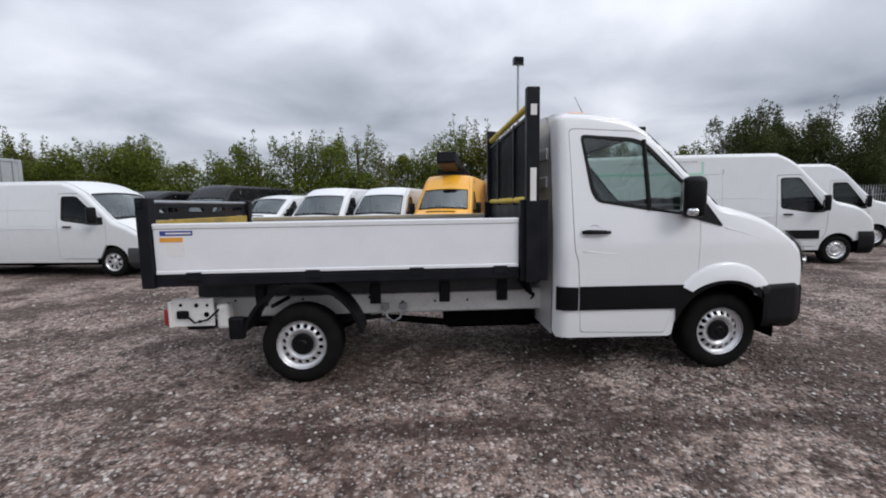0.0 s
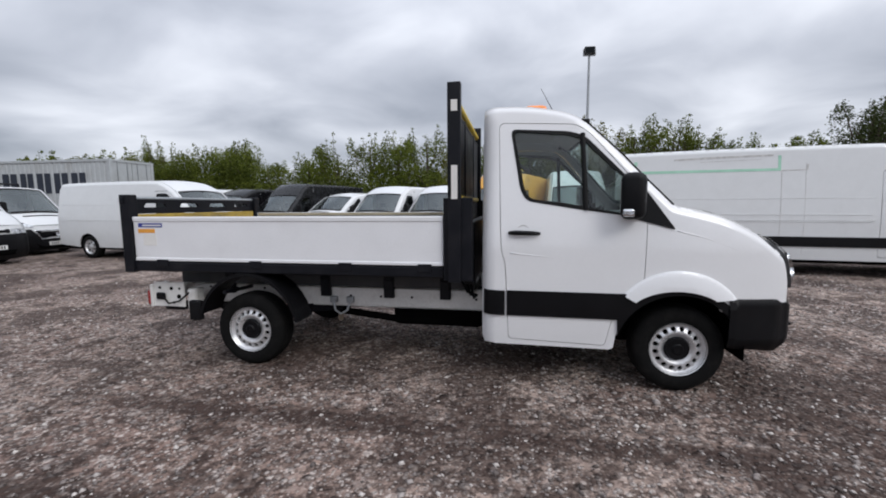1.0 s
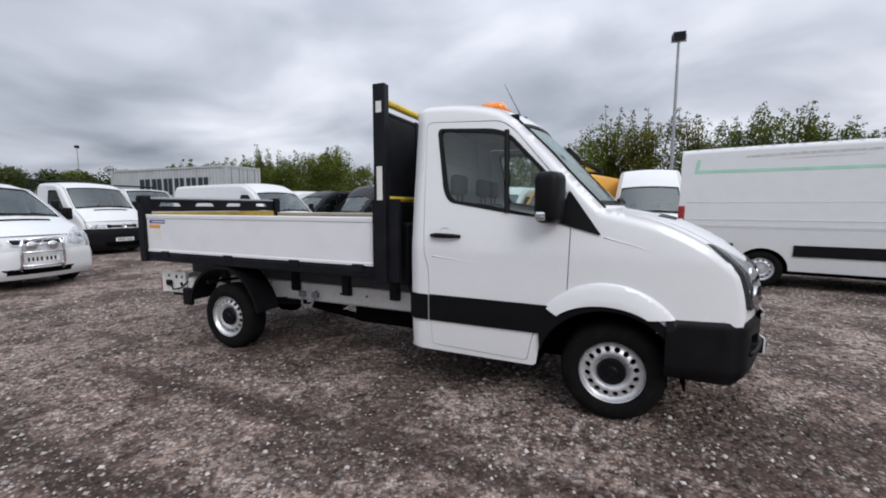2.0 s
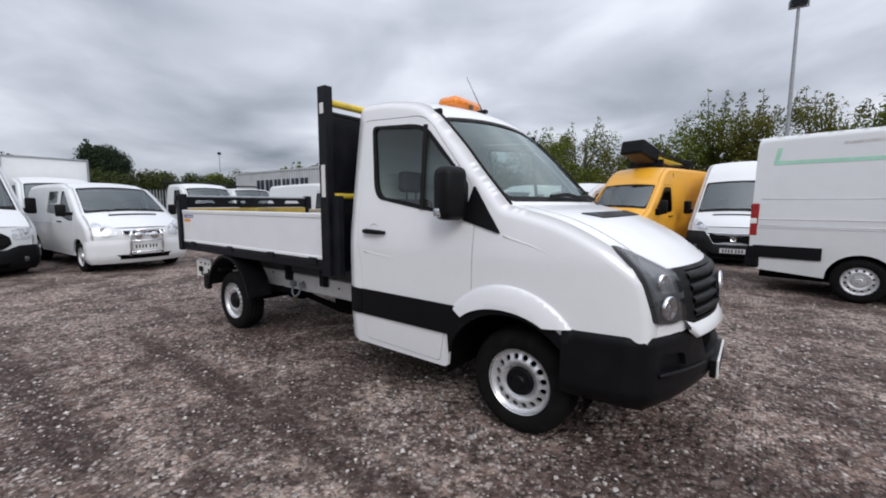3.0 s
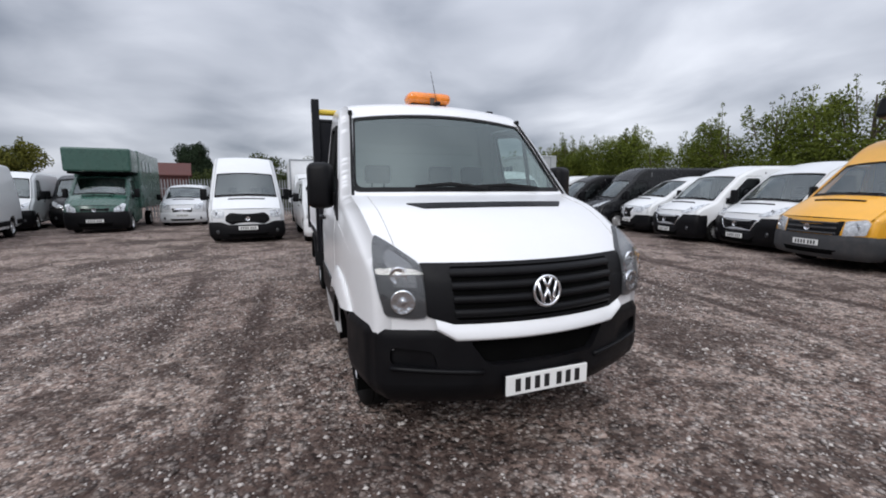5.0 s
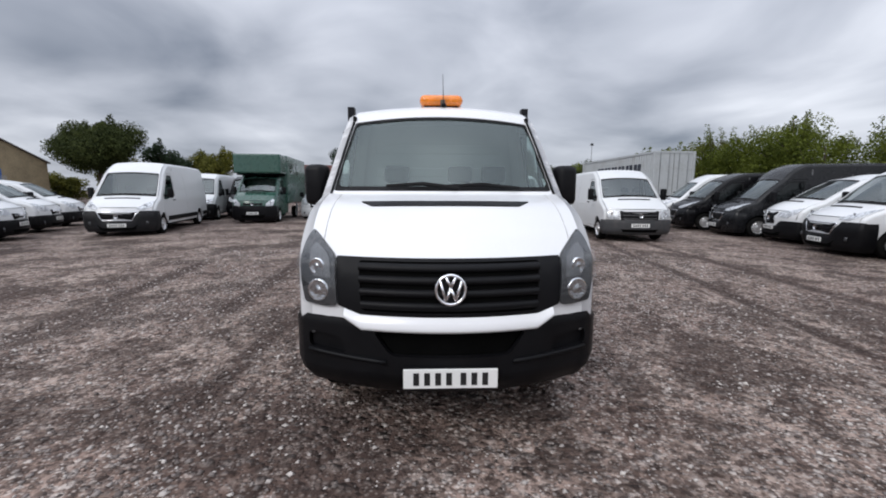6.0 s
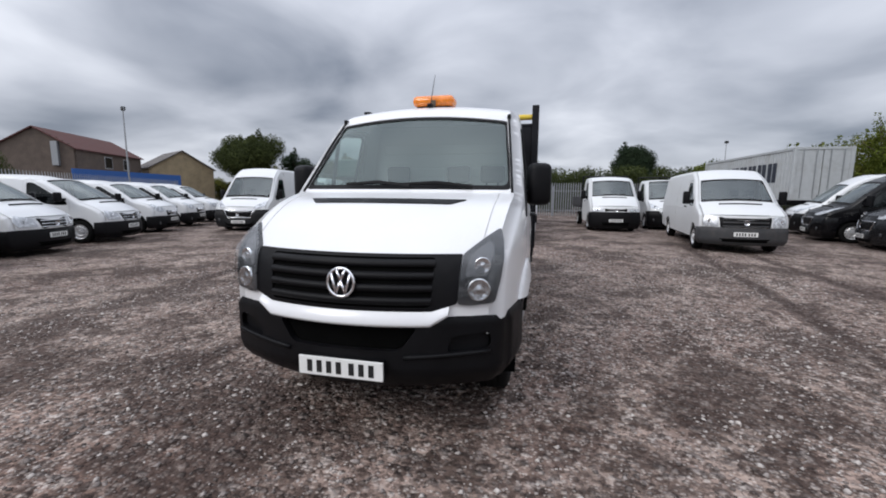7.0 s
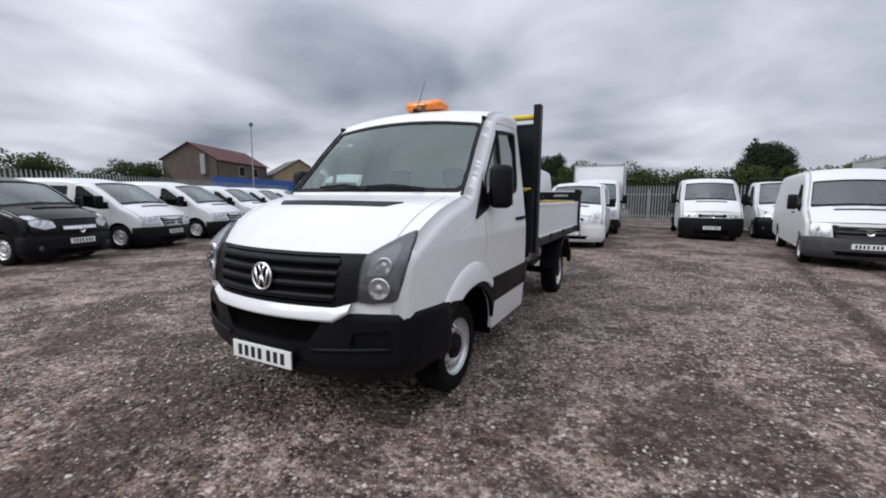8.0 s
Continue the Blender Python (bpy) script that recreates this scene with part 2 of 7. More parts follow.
def ground_mat():
    """Damp, trodden gravel: dark fines, pale chips, reddish patches, wheel tracks."""
    m = bpy.data.materials.new("gravel_ground")
    m.use_nodes = True
    n, l = m.node_tree.nodes, m.node_tree.links
    b = n["Principled BSDF"]
    co = n.new("ShaderNodeTexCoord")

    def noise_fac(scale, detail, rough=0.55):
        t = n.new("ShaderNodeTexNoise")
        t.inputs["Scale"].default_value, t.inputs["Detail"].default_value, t.inputs["Roughness"].default_value = scale, detail, rough
        l.new(co.outputs["Object"], t.inputs["Vector"])
        return t.outputs["Fac"]

    def rng(v, a, c, lo=0.0, hi=1.0):
        r = n.new("ShaderNodeMapRange")
        for k, x in (("From Min", a), ("From Max", c), ("To Min", lo), ("To Max", hi)):
            r.inputs[k].default_value = x
        l.new(v, r.inputs["Value"])
        return r.outputs[0]

    def mix(f, a, c):
        x = n.new("ShaderNodeMixRGB")
        l.new(f, x.inputs[0])
        for i, v in ((1, a), (2, c)):
            if isinstance(v, tuple):
                x.inputs[i].default_value = (*v, 1)
            else:
                l.new(v, x.inputs[i])
        return x.outputs[0]

    def math_node(op, u, w=None):
        x = n.new("ShaderNodeMath")
        x.operation = op
        for i, q in ((0, u), (1, w)):
            if q is None:
                continue
            if isinstance(q, (int, float)):
                x.inputs[i].default_value = q
            else:
                l.new(q, x.inputs[i])
        return x.outputs[0]

    patch = rng(noise_fac(0.55, 6.0, 0.62), 0.42, 0.58)
    damp = math_node("MAXIMUM", rng(noise_fac(0.62, 7.0, 0.62), 0.48, 0.575), rng(noise_fac(2.2, 5.0, 0.6), 0.53, 0.59, 0.0, 0.95))
    red = rng(noise_fac(0.27, 4.0), 0.54, 0.70)
    # wheel tracks: darker, finer soil pressed in
    pos = n.new("ShaderNodeSeparateXYZ")
    l.new(co.outputs["Object"], pos.inputs[0])
    wob = math_node("MULTIPLY", math_node("SUBTRACT", noise_fac(0.5, 2.0), 0.5), 0.22)
    tracks = None
    for y0, slope, x0, x1, wd in ((5.98, -0.06, -6, 5, 0.17), (4.45, -0.125, -8, 5, 0.17), (-1.70, -0.015, -1.5, 5.6, 0.16), (-2.75, 0.05, -3, 3.2, 0.20), (-4.6, 0.10, -3, 4, 0.20)):
        d = math_node("ABSOLUTE", math_node("ADD", math_node("SUBTRACT", pos.outputs["Y"], math_node("ADD", math_node("MULTIPLY", pos.outputs["X"], slope), y0)), wob))
        f = rng(d, wd * 0.45, wd * 1.3, 1.0, 0.0)
        f = math_node("MULTIPLY", f, math_node("MULTIPLY", rng(pos.outputs["X"], x0, x0 + 1.5), rng(pos.outputs["X"], x1 - 1.5, x1, 1.0, 0.0)))
        tracks = f if tracks is None else math_node("MAXIMUM", tracks, f)
    tracks = math_node("MULTIPLY", tracks, rng(noise_fac(2.2, 4.0), 0.30, 0.46, 0.35, 1.0))
    wet = math_node("MAXIMUM", math_node("MULTIPLY", damp, 0.85), math_node("MULTIPLY", tracks, 0.95))
    bare = math_node("SUBTRACT", 1.0, math_node("MULTIPLY", wet, 0.80))
    c = mix(patch, (0.235, 0.163, 0.136), (0.480, 0.374, 0.316))
    c = mix(rng(red, 0, 1, 0, 0.6), c, (0.165, 0.078, 0.055))
    c = mix(wet, c, (0.050, 0.030, 0.024))
    # dark fines between clusters of stones, a hand's width across, then single stones
    c = mix(rng(noise_fac(6.0, 5.0, 0.7), 0.49, 0.62, 0, 0.66), c, (0.058, 0.039, 0.033))
    c = mix(math_node("MULTIPLY", rng(noise_fac(9.0, 5.0, 0.72), 0.52, 0.66, 0, 0.7), bare), c, (0.42, 0.355, 0.315))
    stones = None
    for scale, lo, amount, dark in ((13.0, 0.72, 0.80, 0.66), (23.0, 0.60, 0.85, 0.58), (44.0, 0.58, 0.70, 0.55)):
        vor = n.new("ShaderNodeTexVoronoi")
        vor.inputs["Scale"].default_value = scale
        l.new(co.outputs["Object"], vor.inputs["Vector"])
        sep = n.new("ShaderNodeSeparateColor")
        l.new(vor.outputs["Color"], sep.inputs[0])
        body = rng(vor.outputs["Distance"], 0.28, 0.52, 1.0, 0.0)
        c = mix(rng(sep.outputs[1], dark, dark + 0.3, 0, 0.60), c, (0.036, 0.022, 0.018))
        c = mix(math_node("MULTIPLY", math_node("MULTIPLY", rng(sep.outputs[0], lo, lo + 0.22, 0, amount), body), bare), c, (0.56, 0.49, 0.445))
        hgt = math_node("MULTIPLY", math_node("MULTIPLY", rng(vor.outputs["Distance"], 0, 0.6, 1, 0), sep.outputs[2]), 20.0 / scale)
        stones = hgt if stones is None else math_node("ADD", stones, hgt)
    l.new(c, b.inputs["Base Color"])
    b.inputs["Roughness"].default_value = 0.88
    b.inputs["Specular IOR Level"].default_value = 0.25
    bp = n.new("ShaderNodeBump")
    bp.inputs["Strength"].default_value, bp.inputs["Distance"].default_value = 1.0, 0.035
    l.new(stones, bp.inputs["Height"])
    l.new(bp.outputs[0], b.inputs["Normal"])
    return m


M_GROUND = ground_mat()


def stone_mat():
    m = bpy.data.materials.new("gravel_chips")
    m.use_nodes = True
    n, l = m.node_tree.nodes, m.node_tree.links
    b = n["Principled BSDF"]
    geo = n.new("ShaderNodeNewGeometry")
    rp = n.new("ShaderNodeValToRGB")
    e = rp.color_ramp.elements
    e[0].color, e[1].color = (0.06, 0.045, 0.039, 1), (0.57, 0.52, 0.485, 1)
    e[1].position = 1.0
    x = e.new(0.6)
    x.color = (0.24, 0.205, 0.19, 1)
    l.new(geo.outputs["Random Per Island"], rp.inputs[0])
    l.new(rp.outputs[0], b.inputs["Base Color"])
    b.inputs["Roughness"].default_value = 0.8
    return m


M_CHIP = stone_mat()

# ---------------------------------------------------------------- mesh tools
from mathutils.geometry import delaunay_2d_cdt


def mesh_from(name, verts, faces, material, smooth=False):
    me = bpy.data.meshes.new(name)
    me.from_pydata([tuple(map(float, v)) for v in verts], [], faces)
    me.materials.append(material)
    if smooth:
        me.polygons.foreach_set("use_smooth", [True] * len(me.polygons))
    me.update()
    return me


def tri_mesh(name, V, F, material):
    """A mesh from arrays of points and triangles."""
    V, F = np.asarray(V, np.float32), np.asarray(F, np.int32)
    me = bpy.data.meshes.new(name)
    me.vertices.add(len(V))
    me.vertices.foreach_set("co", V.ravel())
    me.loops.add(F.size)
    me.loops.foreach_set("vertex_index", F.ravel())
    me.polygons.add(len(F))
    me.polygons.foreach_set("loop_start", np.arange(0, F.size, 3, dtype=np.int32))
    me.materials.append(material)
    me.update(calc_edges=True)
    return me


def part_me(name, me, parent, label=""):
    ob = new(name, me)
    ob.parent = parent
    return tagged(ob, label) if label else ob


def part(name, bm, material, parent, label="", smooth=False):
    """Link a bmesh as ONE mesh object under a thing or a part."""
    bmesh.ops.recalc_face_normals(bm, faces=bm.faces)
    me = bpy.data.meshes.new(name)
    bm.to_mesh(me)
    bm.free()
    me.materials.append(material)
    if smooth:
        for p in me.polygons:
            p.use_smooth = True
    return part_me(name, me, parent, label)


def thing(name, m, label, category, group="", kind=""):
    ob = new(name)
    ob.empty_display_size = 0.2
    ob.matrix_world = m
    return tagged(ob, label, category, group, kind)


def box(bm, lo, hi, bevel=0.0, m=None):
    """A box between two corners, its edges bevelled, added to a bmesh."""
    c = [(a + b) / 2 for a, b in zip(lo, hi)]
    s = [abs(b - a) for a, b in zip(lo, hi)]
    made = bmesh.ops.create_cube(bm, size=1.0, matrix=(m or Matrix()) @ Matrix.Translation(c) @ Matrix.Diagonal((*s, 1)))
    if bevel:
        es = list({e for v in made["verts"] for e in v.link_edges})
        bmesh.ops.bevel(bm, geom=es, offset=bevel, segments=2, affect="EDGES", profile=0.5)
    return bm


def boxes(*items, bevel=0.0):
    bm = bmesh.new()
    for lo, hi in items:
        box(bm, lo, hi, bevel)
    return bm


def tube(bm, pts, r, n=10, closed=False):
    """A round bar along points."""
    pts = [Vector(p) for p in pts]
    k = len(pts)
    rings = []
    for i, p in enumerate(pts):
        a = pts[(i - 1) % k] if (i or closed) else p
        c = pts[(i + 1) % k] if (i < k - 1 or closed) else p
        d = (c - a).normalized()
        u = d.orthogonal().normalized() if not rings else (rings[-1][1] - d * rings[-1][1].dot(d)).normalized()
        v = d.cross(u)
        rr = r[i] if isinstance(r, (list, tuple)) else r
        rings.append(([bm.verts.new(p + (u * math.cos(t) + v * math.sin(t)) * rr) for t in [2 * math.pi * j / n for j in range(n)]], u))
    for i in range(k if closed else k - 1):
        a, c = rings[i][0], rings[(i + 1) % k][0]
        for j in range(n):
            bm.faces.new((a[j], a[(j + 1) % n], c[(j + 1) % n], c[j]))
    if not closed:
        bm.faces.new(rings[0][0][::-1])
        bm.faces.new(rings[-1][0])
    return bm


def lathe(bm, prof, n=40, axis="y", m=None):
    """Turn a profile of (radius, along) about an axis; adds to bm."""
    m = m or Matrix()
    rings = []
    for r, a in prof:
        ring = []
        for j in range(n):
            t = 2 * math.pi * j / n
            p = (r * math.cos(t), a, r * math.sin(t)) if axis == "y" else (r * math.cos(t), r * math.sin(t), a)
            ring.append(bm.verts.new(m @ Vector(p)))
        rings.append(ring)
    for a, c in zip(rings, rings[1:]):
        for j in range(n):
            bm.faces.new((a[j], a[(j + 1) % n], c[(j + 1) % n], c[j]))
    return bm


def resample(pts, step, closed=False):
    pts = [np.array(p, float) for p in pts]
    if closed:
        pts = pts + [pts[0]]
    out = []
    for a, b in zip(pts, pts[1:]):
        k = max(1, int(math.ceil(np.linalg.norm(b - a) / step)))
        for i in range(k):
            out.append(a + (b - a) * i / k)
    if not closed:
        out.append(pts[-1])
    return np.array(out)


def smooth_line(pts, k=6):
    """Catmull-Rom through points, with k steps a span."""
    p = [np.array(q, float) for q in pts]
    p = [2 * p[0] - p[1]] + p + [2 * p[-1] - p[-2]]
    out = []
    for i in range(1, len(p) - 2):
        for j in range(k):
            t = j / k
            a, b, c, d = p[i - 1:i + 3]
            out.append(0.5 * (2 * b + (c - a) * t + (2 * a - 5 * b + 4 * c - d) * t * t + (3 * b - a - 3 * c + d) * t ** 3))
    out.append(p[-2])
    return np.array(out)


def rounded(pts, r, k=4):
    """A closed polygon with its corners rounded; r one radius or one for each corner."""
    out = []
    n = len(pts)
    for i in range(n):
        a, b, c = (np.array(pts[j % n], float) for j in (i - 1, i, i + 1))
        rr = r[i] if isinstance(r, (list, tuple)) else r
        la, lc = np.linalg.norm(a - b), np.linalg.norm(c - b)
        d = min(rr, la * 0.48, lc * 0.48)
        if d < 1e-4:
            out.append(b)
            continue
        p, q = b + (a - b) / la * d, b + (c - b) / lc * d
        for j in range(k + 1):
            t = j / k
            out.append((1 - t) ** 2 * p + 2 * t * (1 - t) * b + t * t * q)
    return np.array(out)


def inside(poly, pts):
    poly, pts = np.asarray(poly), np.asarray(pts)
    res = np.zeros(len(pts), bool)
    a, b = poly, np.roll(poly, -1, 0)
    for (x1, y1), (x2, y2) in zip(a, b):
        if y1 == y2:
            continue
        cond = (y1 > pts[:, 1]) != (y2 > pts[:, 1])
        xi = (x2 - x1) * (pts[:, 1] - y1) / (y2 - y1) + x1
        res ^= cond & (pts[:, 0] < xi)
    return res


def dist_line(line, pts):
    """Distance of points from a polyline."""
    line, pts = np.asarray(line), np.asarray(pts)
    best = np.full(len(pts), 1e9)
    for a, b in zip(line, line[1:]):
        ab = b - a
        t = np.clip(((pts - a) @ ab) / max(ab @ ab, 1e-12), 0, 1)
        best = np.minimum(best, np.linalg.norm(pts - (a + t[:, None] * ab), axis=1))
    return best


def sheet(outline, holes=(), step=0.12, extra=None):
    """Triangulate a flat outline with holes: points (k, 2), triangles, and the boundary loops."""
    loops = [np.asarray(outline)] + [np.asarray(h) for h in holes]
    pts, edges, ids = [], [], []
    for lp in loops:
        k0 = len(pts)
        pts += [tuple(p) for p in lp]
        ids.append(list(range(k0, k0 + len(lp))))
        edges += [(k0 + i, k0 + (i + 1) % len(lp)) for i in range(len(lp))]
    lo, hi = loops[0].min(0), loops[0].max(0)
    gx, gy = np.meshgrid(np.arange(lo[0] + step / 2, hi[0], step), np.arange(lo[1] + step / 2, hi[1], step))
    g = np.stack([gx.ravel(), gy.ravel()], 1)
    if extra is not None and len(extra):
        near = np.min(np.linalg.norm(g[:, None] - np.asarray(extra)[None], axis=2), axis=1) > step * 0.4 if len(g) else np.zeros(0, bool)
        g = np.vstack([g[near], extra]) if len(g) else np.asarray(extra)
    if len(g):
        ok = inside(loops[0], g)
        for h in loops[1:]:
            ok &= ~inside(h, g)
        g = g[ok]
    if len(g):
        d = np.full(len(g), 1e9)
        for lp in loops:
            d = np.minimum(d, dist_line(np.vstack([lp, lp[:1]]), g))
        g = g[d > min(0.25 * step, 0.012)]
    allp = pts + [tuple(p) for p in g]
    vs, _, fs, ov, _, _ = delaunay_2d_cdt([Vector(p) for p in allp], edges, [], 0, 1e-6)
    vs = np.array([(v.x, v.y) for v in vs])
    fs = [f for f in fs if len(f) == 3]
    if fs:
        cen = np.array([vs[list(f)].mean(0) for f in fs])
        ok = inside(loops[0], cen)
        for h in loops[1:]:
            ok &= ~inside(h, cen)
        fs = [f for f, o in zip(fs, ok) if o]
    return vs, fs, loops


class Surface(list):
    """Vertices of a panel; the first ones have normals of the true surface."""


def set_normals(me, normals, count):
    """Give the smooth faces (the first count of each run marked True) the surface's own normals."""
    ln = np.zeros((len(me.loops), 3))
    for p, ok in zip(me.polygons, count):
        if ok:
            for li in p.loop_indices:
                n = normals.get(me.loops[li].vertex_index)
                if n is not None:
                    ln[li] = n
    me.normals_split_custom_set([tuple(n) for n in ln])


def panel(outline, to3, holes=(), step=0.12, lip=0.0, lip_dir=None, extra=None, flip=False, e=2e-3):
    """Vertices and faces of a curved panel: outline in 2D, to3 maps (k, 2) points to 3D; lip: depth of the turned-in edge."""
    vs, fs, loops = sheet(outline, holes, step, extra)
    v3 = to3(vs)
    faces = [tuple(f)[::-1] if flip else tuple(f) for f in fs]
    verts = [tuple(v) for v in v3]
    nsurf = len(faces)
    du, dv = to3(vs + (e, 0)) - to3(vs - (e, 0)), to3(vs + (0, e)) - to3(vs - (0, e))
    nn = np.cross(du, dv)
    nn /= np.linalg.norm(nn, axis=1)[:, None] + 1e-12
    if faces:
        a, b, c = (v3[i] for i in faces[len(faces) // 2])
        if np.dot(np.cross(b - a, c - a), nn[faces[len(faces) // 2][0]]) < 0:
            nn = -nn
    verts = Surface(verts)
    verts.normals = nn
    if lip:
        d = np.array(lip_dir, float) * lip
        for lp in loops:
            a3 = to3(np.asarray(lp))
            k0, k = len(verts), len(lp)
            verts += [tuple(p) for p in a3] + [tuple(p + d) for p in a3]
            faces += [(k0 + i, k0 + (i + 1) % k, k0 + k + (i + 1) % k, k0 + k + i) for i in range(k)]
    return verts, faces, nsurf


def panel_me(name, material, *args, **kw):
    verts, faces, ns = panel(*args, **kw)
    me = mesh_from(name, verts, faces, material)
    me.polygons.foreach_set("use_smooth", [i < ns for i in range(len(faces))])
    set_normals(me, dict(enumerate(verts.normals)), [i < ns for i in range(len(faces))])
    return me


def joined(name, material, pieces):
    """One mesh from several (verts, faces, smooth count) pieces."""
    V, F, S, N = [], [], [], {}
    for v, f, ns in pieces:
        k = len(V)
        if isinstance(v, Surface):
            N.update((i + k, n) for i, n in enumerate(v.normals))
        V += list(v)
        F += [tuple(i + k for i in q) for q in f]
        S += [i < ns for i in range(len(f))]
    me = mesh_from(name, V, F, material)
    me.polygons.foreach_set("use_smooth", S)
    if N:
        set_normals(me, N, S)
    return me


def grid_piece(P, flip=False):
    """A piece from a (rows, columns, 3) array of points."""
    r, c = P.shape[:2]
    v = P.reshape(-1, 3)
    f = []
    for i in range(r - 1):
        for j in range(c - 1):
            q = (i * c + j, i * c + j + 1, (i + 1) * c + j + 1, (i + 1) * c + j)
            f.append(q[::-1] if flip else q)
    return [tuple(p) for p in v], f, len(f)

# ---------------------------------------------------------------- ground
def axis_steps(a, b, fine, far):
    inner = np.arange(a, b + fine / 2, fine)
    out, d, x = [], fine, b
    while x < far:
        d *= 1.25
        x += d
        out.append(x)
    left, d, x = [], fine, a
    while x > -far:
        d *= 1.25
        x -= d
        left.append(x)
    return np.array(left[::-1] + list(inner) + out)


def height(x, y):
    """Trodden gravel: low swells, hollows, and two wheel tracks that curve in from the yard."""
    z = 0.018 * noise.noise((x * 0.35, y * 0.35, 0.0)) + 0.010 * noise.noise((x * 1.6, y * 1.6, 3.0)) + 0.006 * noise.noise((x * 5.0, y * 5.0, 7.0))
    for y0, sl in ((4.45, -0.125), (5.98, -0.06)):
        yc = y0 + sl * x
        z -= 0.022 * math.exp(-((y - yc) / 0.16) ** 2) * (1 if -9 < x < 5 else 0)
    return z


gx, gy = axis_steps(-12, 11, 0.14, 900), axis_steps(-9, 9, 0.14, 900)
gv = [(x, y, height(x, y) if abs(x) < 16 and abs(y) < 14 else 0.0) for y in gy for x in gx]
gf = [(j * len(gx) + i, j * len(gx) + i + 1, (j + 1) * len(gx) + i + 1, (j + 1) * len(gx) + i)
      for j in range(len(gy) - 1) for i in range(len(gx) - 1)]
ground = tagged(new("ground", mesh_from("ground", gv, gf, M_GROUND, True)), "dark damp gravel yard with stains and wheel tracks", "ground", kind="structure")


def gravel(count, x0, x1, y0, y1, lo, hi, seed):
    """Loose chips lying on the ground, as one mesh."""
    rs = np.random.RandomState(seed)
    base = np.array([(1, 0, 0), (0.1, 0.9, 0), (-0.95, 0.1, 0), (0, -0.9, 0), (0.35, 0.2, 0.62), (-0.35, -0.2, 0.6), (0, 0, -0.4)])
    tri = [(0, 1, 4), (1, 2, 5), (1, 5, 4), (2, 3, 5), (3, 0, 4), (3, 4, 5), (1, 0, 6), (2, 1, 6), (3, 2, 6), (0, 3, 6)]
    V, F = [], []
    for _ in range(count):
        x, y = rs.uniform(x0, x1), rs.uniform(y0, y1)
        if noise.noise((x * 0.8, y * 0.8, 11.0)) + 0.6 * noise.noise((x * 3.5, y * 3.5, 2.0)) < rs.uniform(-0.45, 0.35):
            continue
        s = lo + (hi - lo) * rs.rand() ** 2.4
        a = rs.uniform(0, 6.28)
        p = base * (1 + rs.uniform(-0.35, 0.35, (7, 3))) * s * (1, 1, rs.uniform(0.5, 1.0))
        c, n = math.cos(a), math.sin(a)
        p = np.stack([p[:, 0] * c - p[:, 1] * n + x, p[:, 0] * n + p[:, 1] * c + y, p[:, 2] + height(x, y) + s * 0.15], 1)
        k = len(V)
        V += list(p)
        F += [(i + k, j + k, q + k) for i, j, q in tri]
    return V, F


cv, cf = [], []
for args in ((36000, -4, 9.5, -5.5, 5.5, 0.008, 0.026, 1), (24000, 0, 8.8, -4.6, 3.8, 0.006, 0.017, 2), (3000, -9, 9, -7, 8, 0.014, 0.034, 3)):
    v, f = gravel(*args)
    k = len(cv)
    cv += v
    cf += [tuple(i + k for i in q) for q in f]
tagged(new("gravel", tri_mesh("gravel", cv, cf, M_CHIP)), "loose grey and brown stone chips on the yard", "gravel", kind="stuff")


# ---------------------------------------------------------------- trees
def leaves(points, normals, sizes, rs):
    """Bent leaf pairs at points, as arrays."""
    n = len(points)
    t = rs.normal(size=(n, 3))
    t -= normals * np.sum(t * normals, 1)[:, None]
    t /= np.linalg.norm(t, axis=1)[:, None] + 1e-9
    b = np.cross(normals, t)
    s = sizes[:, None]
    V = np.stack([points - t * s, points + b * s * 0.55 + normals * s * 0.12, points + t * s, points - b * s * 0.55 + normals * s * 0.12], 1).reshape(-1, 3)
    i = np.arange(n) * 4
    F = np.concatenate([np.stack([i, i + 1, i + 2], 1), np.stack([i, i + 2, i + 3], 1)])
    return V, F


def crown(clumps, per, size, rs, squash=0.8):
    """A crown of leaf clumps: (centre, radius) each; leaves sit in the outer part of each clump."""
    P, N, S = [], [], []
    for c, r in clumps:
        k = max(12, int(per * r * r))
        d = rs.normal(size=(k, 3))
        d /= np.linalg.norm(d, axis=1)[:, None]
        rad = r * rs.uniform(0.45, 1.12, k) ** 0.7
        p = np.array(c) + d * rad[:, None] * (1, 1, squash)
        nn = d + rs.normal(size=(k, 3)) * 0.7
        nn[:, 2] += 0.35
        nn /= np.linalg.norm(nn, axis=1)[:, None]
        P.append(p)
        N.append(nn)
        S.append(size * rs.uniform(0.6, 1.3, k))
    return leaves(np.concatenate(P), np.concatenate(N), np.concatenate(S), rs)


